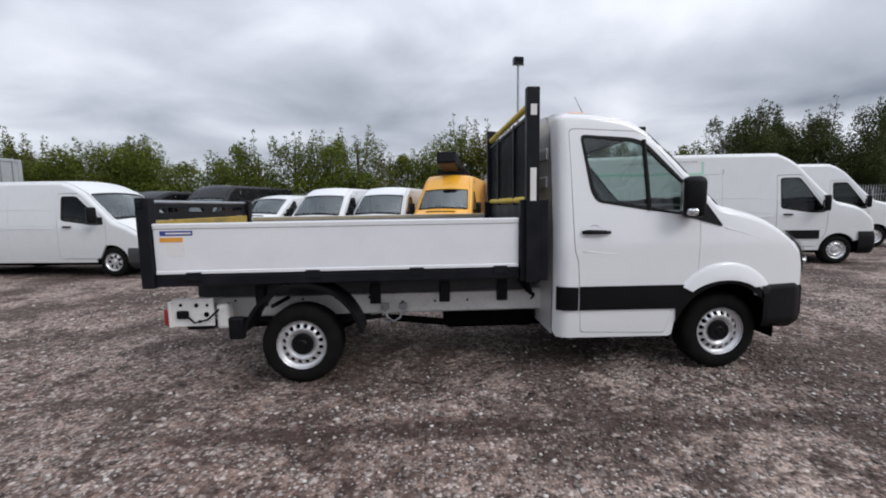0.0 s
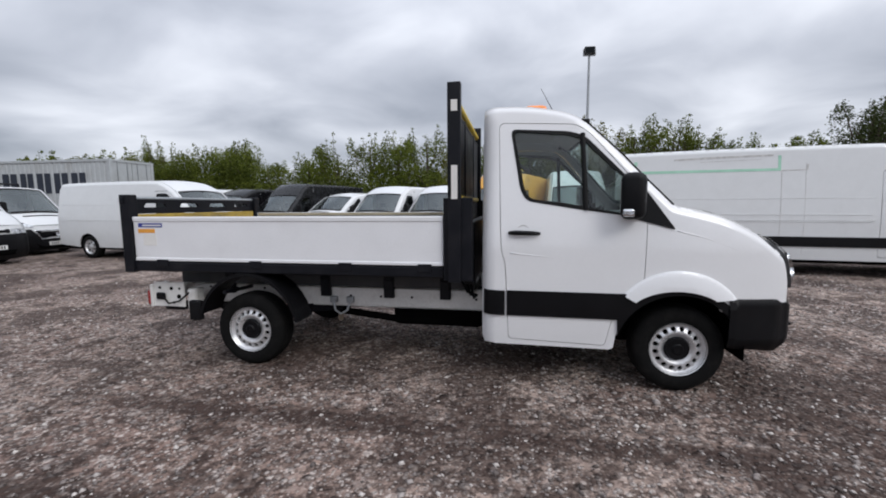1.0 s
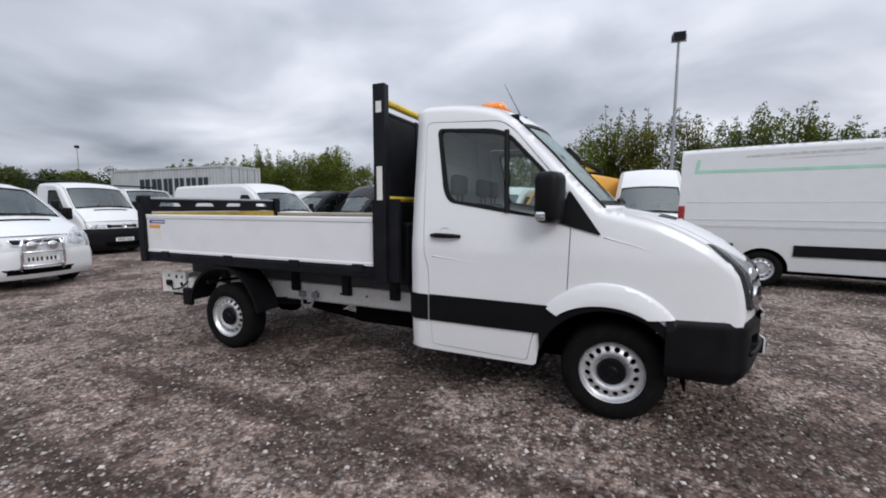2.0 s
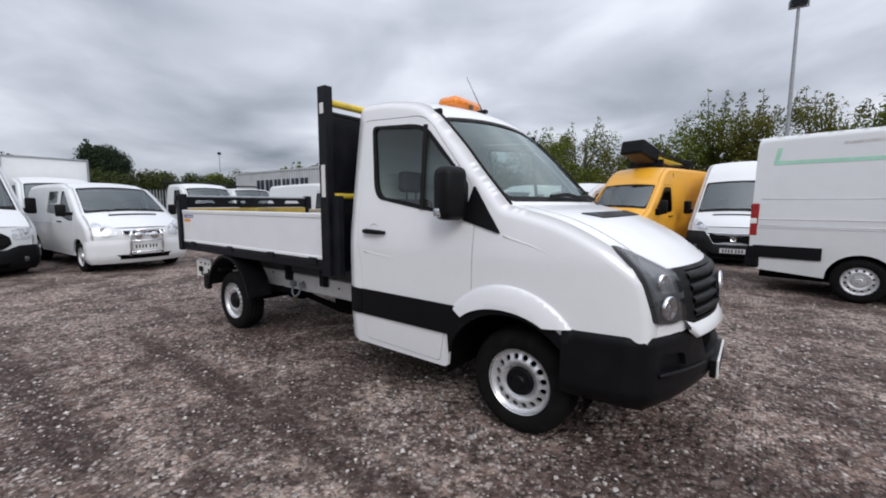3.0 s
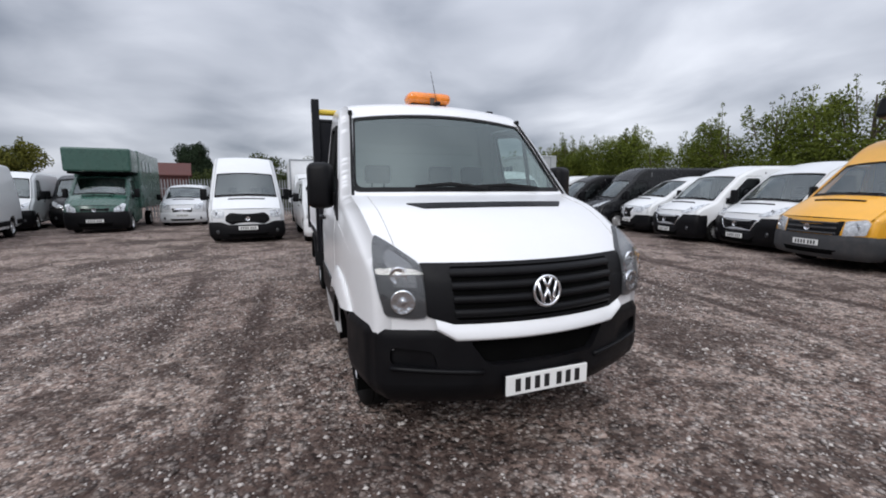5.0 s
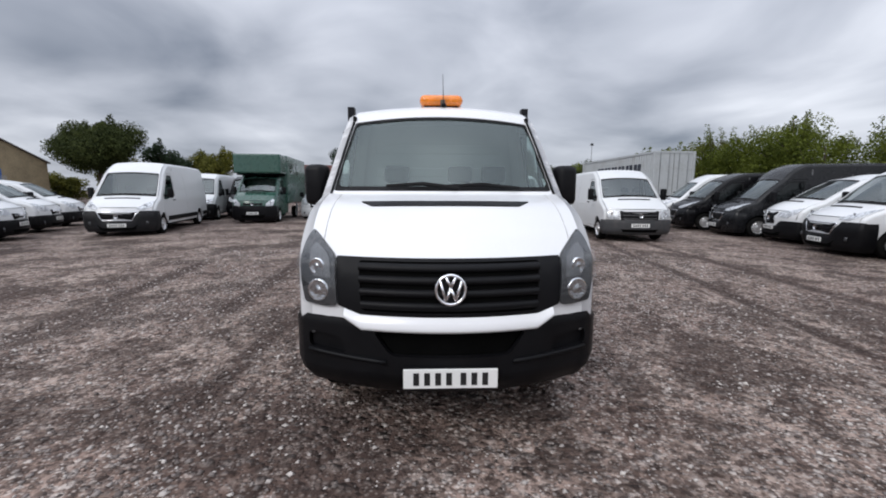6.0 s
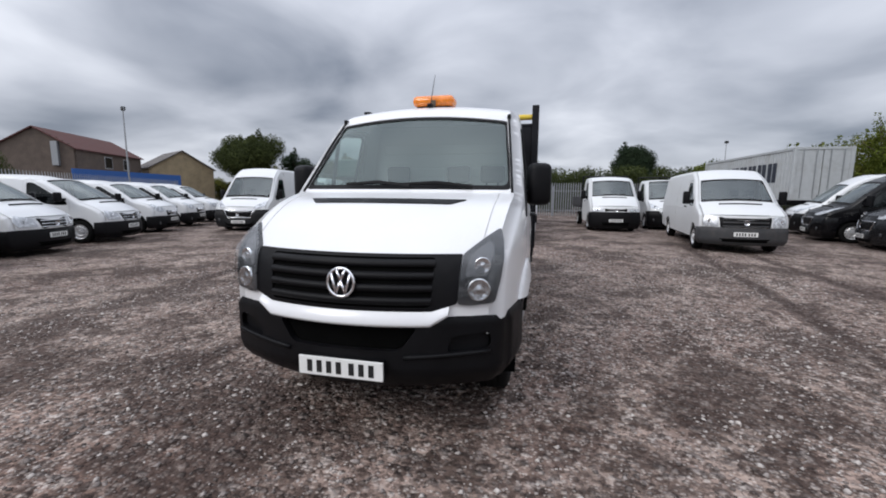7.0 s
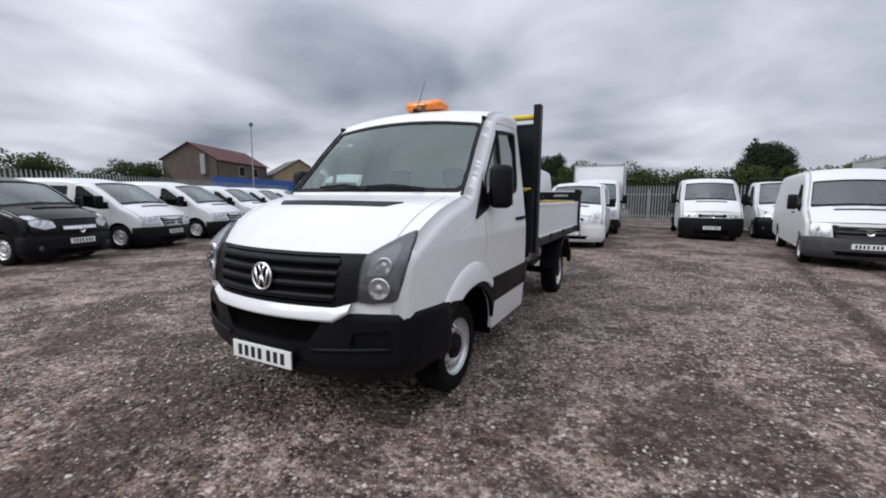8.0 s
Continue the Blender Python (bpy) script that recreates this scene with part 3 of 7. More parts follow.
def tree(x, y, h, w, seed, material, label, name="tree", category="tree", per=150, leaf=0.10, base=0.25, group="", spikes=4, fill=0):
    """Tapered trunk, limbs, and a ragged crown with thin shoots on top."""
    rs = np.random.RandomState(seed)
    t = thing(name, pose(x, y, 0), label, category, group)
    bm = bmesh.new()
    r0 = 0.03 * h
    tube(bm, [(0, 0, -0.1), (0.03 * w, 0, h * 0.3), (0, 0.04 * w, h * 0.62), (0.02, 0, h * 0.85)], [r0, r0 * 0.75, r0 * 0.45, r0 * 0.15], 8)
    clumps = []
    nl = int(7 + w * 2)
    for i in range(nl):
        a, zz = rs.uniform(0, 6.28), rs.uniform(base, 0.72) * h
        rr = w * 0.5 * rs.uniform(0.55, 1.0) * (1.0 - 0.35 * max(0, zz / h - 0.4))
        e = (math.cos(a) * rr, math.sin(a) * rr, zz + h * rs.uniform(0.08, 0.16))
        tube(bm, [(0, 0, zz * 0.8), (e[0] * 0.5, e[1] * 0.5, zz + 0.02 * h), e], [r0 * 0.4, r0 * 0.25, r0 * 0.08], 6)
        if fill:
            e = (e[0] * 0.62, e[1] * 0.62, e[2])
        clumps.append((e, w * rs.uniform(0.16, 0.27)))
        clumps.append(((e[0] * 0.5, e[1] * 0.5, zz), w * rs.uniform(0.18, 0.26)))
    for i in range(spikes):
        a, rr = rs.uniform(0, 6.28), w * 0.36 * rs.rand() ** 0.5
        z0 = h * rs.uniform(0.72, 0.84)
        top = h * rs.uniform(0.88, 1.06)
        p = (math.cos(a) * rr, math.sin(a) * rr)
        tube(bm, [(p[0] * 0.6, p[1] * 0.6, z0 - 0.15 * h), (p[0], p[1], top)], [r0 * 0.2, r0 * 0.04], 5)
        for q in np.linspace(0, 1, 5):
            clumps.append(((p[0] + rs.uniform(-.1, .1), p[1] + rs.uniform(-.1, .1), z0 + (top - z0) * q), w * (0.13 - 0.09 * q)))
    clumps.append(((0, 0, h * 0.66), w * 0.3))
    for i in range(fill):
        d = rs.normal(size=3)
        d *= rs.rand() ** 0.4 / np.linalg.norm(d)
        clumps.append(((d[0] * w * 0.34, d[1] * w * 0.34, h * (0.55 + 0.33 * d[2])), w * rs.uniform(0.2, 0.3)))
    part("trunk", bm, M_BARK, t)
    V, F = crown(clumps, per, leaf, rs)
    part_me("crown", tri_mesh("crown", V, F, material), t)
    return t


def thicket(pts, h, seed, label, material, name="far_bushes", per=430, leaf=0.095, spread=0.5):
    """A strip of dense bushes as one mesh; h one height or a function of x."""
    rs = np.random.RandomState(seed)
    cl = []
    for (x0, y0), (x1, y1) in zip(pts, pts[1:]):
        L = math.hypot(x1 - x0, y1 - y0)
        for i in range(int(L / 0.36)):
            t = rs.rand()
            x = x0 + (x1 - x0) * t
            hh = (h(x) if callable(h) else h) * (0.75 + 0.45 * noise.noise((x0 + t * 9, y0 * 0.3, seed * 1.7)) + rs.uniform(-0.12, 0.12))
            for q in (0.25, 0.55, 0.74, 0.88):
                cl.append(((x + rs.normal() * spread, y0 + (y1 - y0) * t + rs.normal() * spread, hh * q), rs.uniform(0.6, 1.15) * (1.15 - 0.4 * q)))
    V, F = crown(cl, per, leaf, rs)
    tagged(new(name, tri_mesh(name, V, F, material)), label, "bushes", kind="stuff")


HEDGE_X = (-31, -22, -19, -17.3, -14, -11.5, -9, -5, -2.5, 0, 2.7, 5, 9, 13.5, 17, 19.5, 24, 30, 40)
HEDGE_H = (5.2, 5.5, 6.1, 4.6, 5.9, 4.1, 5.3, 5.8, 5.7, 4.3, 5.9, 6.2, 6.0, 4.9, 4.8, 7.6, 7.2, 7.8, 7.0)
hedge_height = lambda x: float(np.interp(x, HEDGE_X, HEDGE_H))
rt = random.Random(4)
hx = -31.0
hk = 0
while hx < 38:
    w = rt.uniform(2.8, 3.9)
    hh = hedge_height(hx) * rt.uniform(0.92, 1.03)
    tall = hx > 18.3
    tree(hx, 19.0 + rt.uniform(-0.5, 0.8), hh, w * (1.15 if tall else 1.0), 20 + hk, M_LEAF_MID if tall else rt.choice((M_LEAF, M_LEAF2, M_LEAF)),
         "tall dark green hedgerow tree" if tall else "bushy green hedgerow tree with ragged top", group="hedgerow trees", per=600 if -23 < hx < 32 else 300, leaf=0.060 if -23 < hx < 32 else 0.085, base=0.05, spikes=5)
    hx += rt.uniform(1.5, 2.2) * (1.25 if tall else 1.0)
    hk += 1
thicket([(-32, 19.3), (18, 19.3)], lambda x: 0.95 * hedge_height(x), 9, "dense green scrub filling the hedgerow", M_LEAF, "hedge_scrub", 420, 0.063, 0.45)
thicket([(18, 19.6), (36, 19.6)], lambda x: 0.9 * hedge_height(x), 10, "dense dark scrub under the tall trees", M_LEAF_MID, "hedge_scrub", 380, 0.075, 0.45)

# ---------------------------------------------------------------- vehicles
class Shape:
    """Form of a van or cab. x forward from the front axle, y to its left, z up.
    nose: edge line from bumper to bonnet lip; screen, roof: edge lines that follow; all at the side edge of the top surfaces."""

    def __init__(self, W, nose, bonnet, screen, roof, tumble, belt, r=0.09, bulge=0.18, plan=0.0, rear=None, fine=1):
        self.W, self.tumble, self.belt, self.r, self.bulge, self.plan, self.rear = W, tumble, belt, r, bulge, plan, rear
        self.nose, self.bonnet = smooth_line(nose, 5 * fine), smooth_line([nose[-1]] + bonnet, 5 * fine)
        self.screen, self.roof = smooth_line([bonnet[-1]] + screen, 6 * fine), smooth_line([screen[-1]] + roof, 5 * fine)
        self.edge = np.vstack([self.nose, self.bonnet[1:], self.screen[1:], self.roof[1:]])
        self.top = self.roof[:, 1].max()
        k = len(self.nose) + len(self.bonnet) - 1
        zs, xs = self.edge[:k, 1], self.edge[:k, 0]
        o = np.argsort(zs)
        self.fz, self.fx = zs[o], xs[o]

    def half(self, x, z):
        """Half width before the edge fillet."""
        t = np.clip((z - self.belt) / max(self.top - self.belt, 0.1), 0, 1)
        w = self.W - self.tumble * t ** 1.15 - 0.03 * np.clip((0.8 - z) / 0.5, 0, 1) ** 2
        f = np.clip((x + 0.1) / 0.9, 0, 1)
        w = w - self.plan * f * f
        if self.rear:
            # upright rear corners turn in with a radius
            q = np.clip((self.rear[0] + self.rear[1] - x) / self.rear[1], 0, 1)
            w = w - self.rear[1] * (1 - np.sqrt(np.maximum(1 - q * q, 0)))
        return w

    def side(self, sgn, off=0.0):
        """Map (x, z) on to the flank."""
        def to3(p):
            x, z = p[:, 0], p[:, 1]
            d = dist_line(self.edge, p)
            r = self.r
            drop = np.where(d < r, r - np.sqrt(np.maximum(r * r - (r - np.minimum(d, r)) ** 2, 0)), 0)
            y = self.half(x, z) - drop + off
            return np.stack([x, sgn * y, z], 1)
        return to3

    def across(self, line, v, crown, bulge):
        """Points of a strip over the top: line (k, 2) at the edge, v in -1..1."""
        k, c = len(line), len(v)
        P = np.zeros((k, c, 3))
        for i, (x, z) in enumerate(line):
            w = self.half(np.array([x]), np.array([z]))[0] - self.r
            P[i, :, 0] = x + bulge[i] * (1 - v * v)
            P[i, :, 1] = v * w
            P[i, :, 2] = z + crown[i] * (1 - v * v)
        return P

    def front(self, off=0.0):
        """Map (y, z) on to the nose."""
        def to3(p):
            y, z = p[:, 0], p[:, 1]
            xe = np.interp(z, self.fz, self.fx)
            w = self.half(xe, z)
            a = np.abs(y)
            i = w - self.r
            mid = xe + self.bulge * (1 - np.minimum(a / i, 1) ** 2)
            q = np.clip((a - i) / self.r, 0, 0.999)
            x = np.where(a <= i, mid, xe - self.r * (1 - np.sqrt(1 - q * q)))
            return np.stack([x + off * (1 - 0.5 * q), y + np.sign(y) * off * q, z], 1)
        return to3


def arch(cx, r, zc, z0, front=True):
    """Points of a wheel arch from its front foot over to its rear foot."""
    a0 = math.asin((z0 - zc) / r) if abs(z0 - zc) < r else 0.0
    return [(cx + r * math.cos(a), zc + r * math.sin(a)) for a in np.linspace(a0, math.pi - a0, 15)]


def wheel_meshes(kind, R=0.335, width=0.22):
    """Tyre, rim and centre cap; outer face at y = 0, axle at the origin, going in towards +y."""
    w = width
    bm = bmesh.new()
    rr = R * 0.60
    prof = [(rr, 0.015), (rr + 0.02, 0.0), (R * 0.80, -0.006), (R * 0.93, 0.008), (R * 0.985, 0.028), (R, 0.055)]
    for g in (0.3, 0.5, 0.7):
        prof += [(R, w * g - 0.008), (R - 0.009, w * g - 0.006), (R - 0.009, w * g + 0.006), (R, w * g + 0.008)]
    prof += [(R, w - 0.055), (R * 0.97, w - 0.02), (R * 0.8, w), (rr, w - 0.01)]
    lathe(bm, prof, 48)
    bmesh.ops.recalc_face_normals(bm, faces=bm.faces)
    ty = bpy.data.meshes.new("tyre")
    bm.to_mesh(ty)
    bm.free()
    ty.materials.append(M_RUBBER)
    for p in ty.polygons:
        p.use_smooth = True
    pieces = []
    rp = np.array([(0.0, 0.045), (0.24 * R, 0.045), (0.33 * R, 0.030), (0.37 * R, 0.018), (0.42 * R, 0.022), (0.50 * R, 0.040), (0.56 * R, 0.042), (0.60 * R, 0.020), (0.62 * R, 0.006)])

    def to3(p):
        r = np.linalg.norm(p, axis=1)
        return np.stack([p[:, 0], np.interp(r, rp[:, 0], rp[:, 1]), p[:, 1]], 1)

    ring = [(math.cos(t) * 0.62 * R, math.sin(t) * 0.62 * R) for t in np.linspace(0, 2 * math.pi, 48, endpoint=False)]
    holes = []
    nh, hr, ww, ll = {"steel": (16, 0.462, 0.058, 0.120), "plain": (12, 0.47, 0.055, 0.10), "alloy": (7, 0.36, 0.10, 0.36)}[kind]
    for i in range(nh):
        t = 2 * math.pi * (i + 0.5) / nh
        c, s = math.cos(t), math.sin(t)
        holes.append([(c * (hr * R + u * ll * R / 1) - s * v * ww * R, s * (hr * R + u * ll * R / 1) + c * v * ww * R)
                      for u, v in [(0.5 * math.cos(q), 1.0 * math.sin(q)) for q in np.linspace(0, 2 * math.pi, 9)[:-1]]])
    ex = [(math.cos(t) * r * R, math.sin(t) * r * R) for r in (0.1, 0.24, 0.33, 0.37, 0.42, 0.54, 0.58, 0.60) for t in np.linspace(0, 2 * math.pi, 32, endpoint=False)]
    pieces.append(panel(np.array(ring), to3, [np.array(h) for h in holes], step=0.3, lip=0.02, lip_dir=(0, 1, 0), extra=np.array(ex), flip=True))
    rim = joined("rim", M_RIM, pieces)
    bm = bmesh.new()
    hc = 1.12 if kind == "steel" else 1.0
    lathe(bm, [(0.001, 0.0), (0.10 * R, 0.0), (0.13 * R, 0.010), (0.22 * R * hc, 0.010), (0.25 * R * hc, 0.035)], 24)
    for i in range(5):
        t = 2 * math.pi * i / 5
        lathe(bm, [(0.001, 0.008), (0.03 * R, 0.010), (0.034 * R, 0.03)], 6, m=Matrix.Translation((0.185 * R * math.cos(t), 0, 0.185 * R * math.sin(t))))
    bmesh.ops.recalc_face_normals(bm, faces=bm.faces)
    cap = bpy.data.meshes.new("hub")
    bm.to_mesh(cap)
    bm.free()
    cap.materials.append(M_PLASTIC if kind == "steel" else M_RIM)
    bm = bmesh.new()
    lathe(bm, [(0.001, 0.085), (0.60 * R, 0.085), (0.60 * R, w - 0.02)], 24)
    drum = bpy.data.meshes.new("brake_drum")
    bm.to_mesh(drum)
    bm.free()
    drum.materials.append(M_NEAR_BLACK)
    return ty, rim, cap, drum


WHEELS = {k: wheel_meshes(k) for k in ("steel", "plain", "alloy")}


def add_wheel(car, kind, x, y, scale=1.0):
    """A wheel whose outer face is at y."""
    ty, rim, cap, drum = WHEELS[kind]
    w = part_me("wheel", ty, car)
    w.matrix_local = pose(x, y, 0.335 * scale, 0, 0, 0 if y < 0 else 180) @ Matrix.Scale(scale, 4)
    for n, me in (("rim", rim), ("hub", cap), ("brake_drum", drum)):
        part_me(n, me, w)
    return w


bar_bm = bmesh.new()
box(bar_bm, (0, -0.5, -0.5), (0.0025, 0.5, 0.5))
BAR = bpy.data.meshes.new("plate_bar")
bar_bm.to_mesh(BAR)
bar_bm.free()
BAR.materials.append(M_INK)


def plate(car, x, y, z, tilt=0, yaw=0, front=True, h=0.111, w=0.52):
    """A number plate with plain dark bars in place of its characters."""
    bm = bmesh.new()
    box(bm, (-0.006, -w / 2, -h / 2), (0.006, w / 2, h / 2), 0.003)
    p = part("number_plate", bm, M_PLATE if front else M_PLATE_Y, car, "white plate with dark bars" if front else "yellow plate with dark bars")
    p.matrix_local = pose(x, y, z, 0, tilt, yaw)
    u = w * 0.105
    for i in (-3.3, -2.2, -1.1, 0.0, 1.45, 2.55, 3.65):
        part_me("plate_bar", BAR, p).matrix_local = pose(0.006, (i - 0.17) * u, 0) @ Matrix.Diagonal((1, u * 0.58, h * 0.64, 1))
    return p


def mirror(car, sgn, x, y, z, w=0.19, h=0.31, d=0.10, material=None):
    """A door mirror: arm, rounded housing, mirror glass."""
    material = material or M_PLASTIC
    bm = bmesh.new()
    box(bm, (x - d * 0.4, sgn * y, z - h / 2), (x + d * 0.6, sgn * (y + w), z + h / 2))
    es = list(bm.edges)
    bmesh.ops.bevel(bm, geom=es, offset=min(w, d) * 0.32, segments=3, affect="EDGES", profile=0.5)
    mr = part("door_mirror", bm, material, car, "", True)
    bm = bmesh.new()
    box(bm, (x - 0.03, sgn * (y - 0.13), z - h * 0.42), (x + 0.04, sgn * (y + 0.03), z - h * 0.14), 0.012)
    part("arm", bm, material, mr)
    bm = bmesh.new()
    e = min(w, d) * 0.30
    box(bm, (x - d * 0.4 - 0.002, sgn * (y + e), z - h / 2 + e), (x - d * 0.4 + 0.004, sgn * (y + w - e), z + h / 2 - e), 0.001)
    part("mirror_glass", bm, M_CHROME, mr)
    # the head is turned in towards the driver
    mr.matrix_local = pose(x, sgn * y, z, 0, 0, sgn * 20) @ pose(-x, -sgn * y, -z)
    return mr


def seat(car, y, x=-1.05, z0=0.75):
    bm = bmesh.new()
    box(bm, (x - 0.05, y - 0.24, z0), (x + 0.45, y + 0.24, z0 + 0.16), 0.05)
    box(bm, (x - 0.14, y - 0.23, z0 + 0.10), (x, y + 0.23, z0 + 0.70), 0.05)
    box(bm, (x - 0.13, y - 0.13, z0 + 0.76), (x - 0.04, y + 0.13, z0 + 0.94), 0.035)
    tube(bm, [(x - 0.08, y - 0.06, z0 + 0.66), (x - 0.08, y - 0.06, z0 + 0.8)], 0.008, 6)
    tube(bm, [(x - 0.08, y + 0.06, z0 + 0.66), (x - 0.08, y + 0.06, z0 + 0.8)], 0.008, 6)
    part("seat", bm, M_SEAT, car)


def steering(car, x, y, z, tilt=-55):
    bm = bmesh.new()
    m = pose(x, y, z, 0, tilt, 0)
    tube(bm, [m @ Vector((0.19 * math.cos(t), 0.19 * math.sin(t), 0)) for t in np.linspace(0, 6.283, 25)[:-1]], 0.016, 8, True)
    for t in (0.3, math.pi - 0.3, -1.57):
        tube(bm, [m @ Vector((0.18 * math.sin(t), 0.18 * math.cos(t), 0)), m @ Vector((0, 0, -0.03))], 0.014, 6)
    box(bm, (-0.06, -0.07, -0.05), (0.06, 0.07, 0.0), 0.02, m)
    tube(bm, [m @ Vector((0, 0, -0.03)), m @ Vector((0, 0, -0.3))], 0.03, 8)
    part("steering_wheel", bm, M_PLASTIC, car)


def bumper(car, S, zlo, zhi, back, material, proud=0.025, label="", chin=0.06, dip=0.0, dip_half=0.6, fog=False, slot=True):
    """A bumper that wraps round the nose from wheel arch to wheel arch, lower in the middle by dip, with an air slot's
    shade as a dark sheet, and lamps.
    """
    def place(v, f, off=0.0):
        """v across, -1..1 between the corners, beyond them round to the wheels; f up, 0..1."""
        k = min(1.0, max(0.0, (abs(v) - dip_half) / 0.22))
        z = zlo + (zhi - dip * (1 - k * k * (3 - 2 * k)) - zlo) * f
        zz = max(z, S.fz[0])
        xe = np.interp(zz, S.fz, S.fx)
        w = S.half(np.array([xe]), np.array([zz]))[0]
        tuck = chin * max(0.0, 1 - f / 0.25) ** 1.5 - 0.02 * math.sin(math.pi * f) + 0.02 * max(0.0, f - 0.8) / 0.2
        i, s, a = w - S.r, (1 if v > 0 else -1), abs(v)
        if a <= 1:
            return (xe + S.bulge * (1 - v * v) + proud - tuck + off, v * i, z)
        if a <= 2:
            q = min(a - 1, 0.995)
            return (xe - S.r * (1 - math.sqrt(1 - q * q)) + (proud - tuck) * (1 - 0.6 * q) + off, s * (i + S.r * q + (proud * 0.6 - tuck) * q), z)
        x = (xe - S.r) + (back - xe + S.r) * (a - 2)
        return (x, s * (S.half(np.array([x]), np.array([zz]))[0] + proud * 0.6 - tuck), z)

    half_v = list(np.linspace(0, 1, 10)) + [1.25, 1.5, 1.75, 1.93] + list(np.linspace(2, 3, 5))
    vs = [-v for v in half_v[:0:-1]] + half_v
    P = np.array([[place(v, f) for v in vs] for f in np.linspace(0, 1, 9)])
    inn = P[-1:].copy()
    inn[..., 0] -= 0.05
    inn[..., 1] *= 0.95
    bot = P[:1].copy()
    bot[..., 0] -= 0.10
    bot[..., 1] *= 0.93
    pieces = [grid_piece(P), grid_piece(np.concatenate([P[-1:], inn])), grid_piece(np.concatenate([bot, P[:1]]))]
    b = part_me("bumper", joined("bumper", material, pieces), car, label)
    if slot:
        # near-black sheet on the bumper's face: the slot's shade is its colour
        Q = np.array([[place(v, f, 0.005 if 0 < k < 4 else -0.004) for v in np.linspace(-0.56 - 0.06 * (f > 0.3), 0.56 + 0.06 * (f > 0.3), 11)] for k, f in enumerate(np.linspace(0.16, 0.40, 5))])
        part_me("air_slot_shade", joined("air_slot_shade", M_NEAR_BLACK, [grid_piece(Q)]), b)
    if fog:
        for s in (-1, 1):
            bm = bmesh.new()
            p = place(s * 0.86, 0.42, 0.004)
            lathe(bm, [(0.001, -0.010), (0.045, -0.006), (0.06, 0.0), (0.062, 0.03)], 16, m=pose(p[0], p[1], p[2], 0, 0, 90 - s * 20))
            part("fog_lamp", bm, M_LENSDARK, b, "", True)
    return b


def wiper(car, a, b, tip):
    bm = bmesh.new()
    tube(bm, [a, b], 0.010, 6)
    tube(bm, [b, tip], 0.009, 6)
    part("wiper", bm, M_SEAL, car)


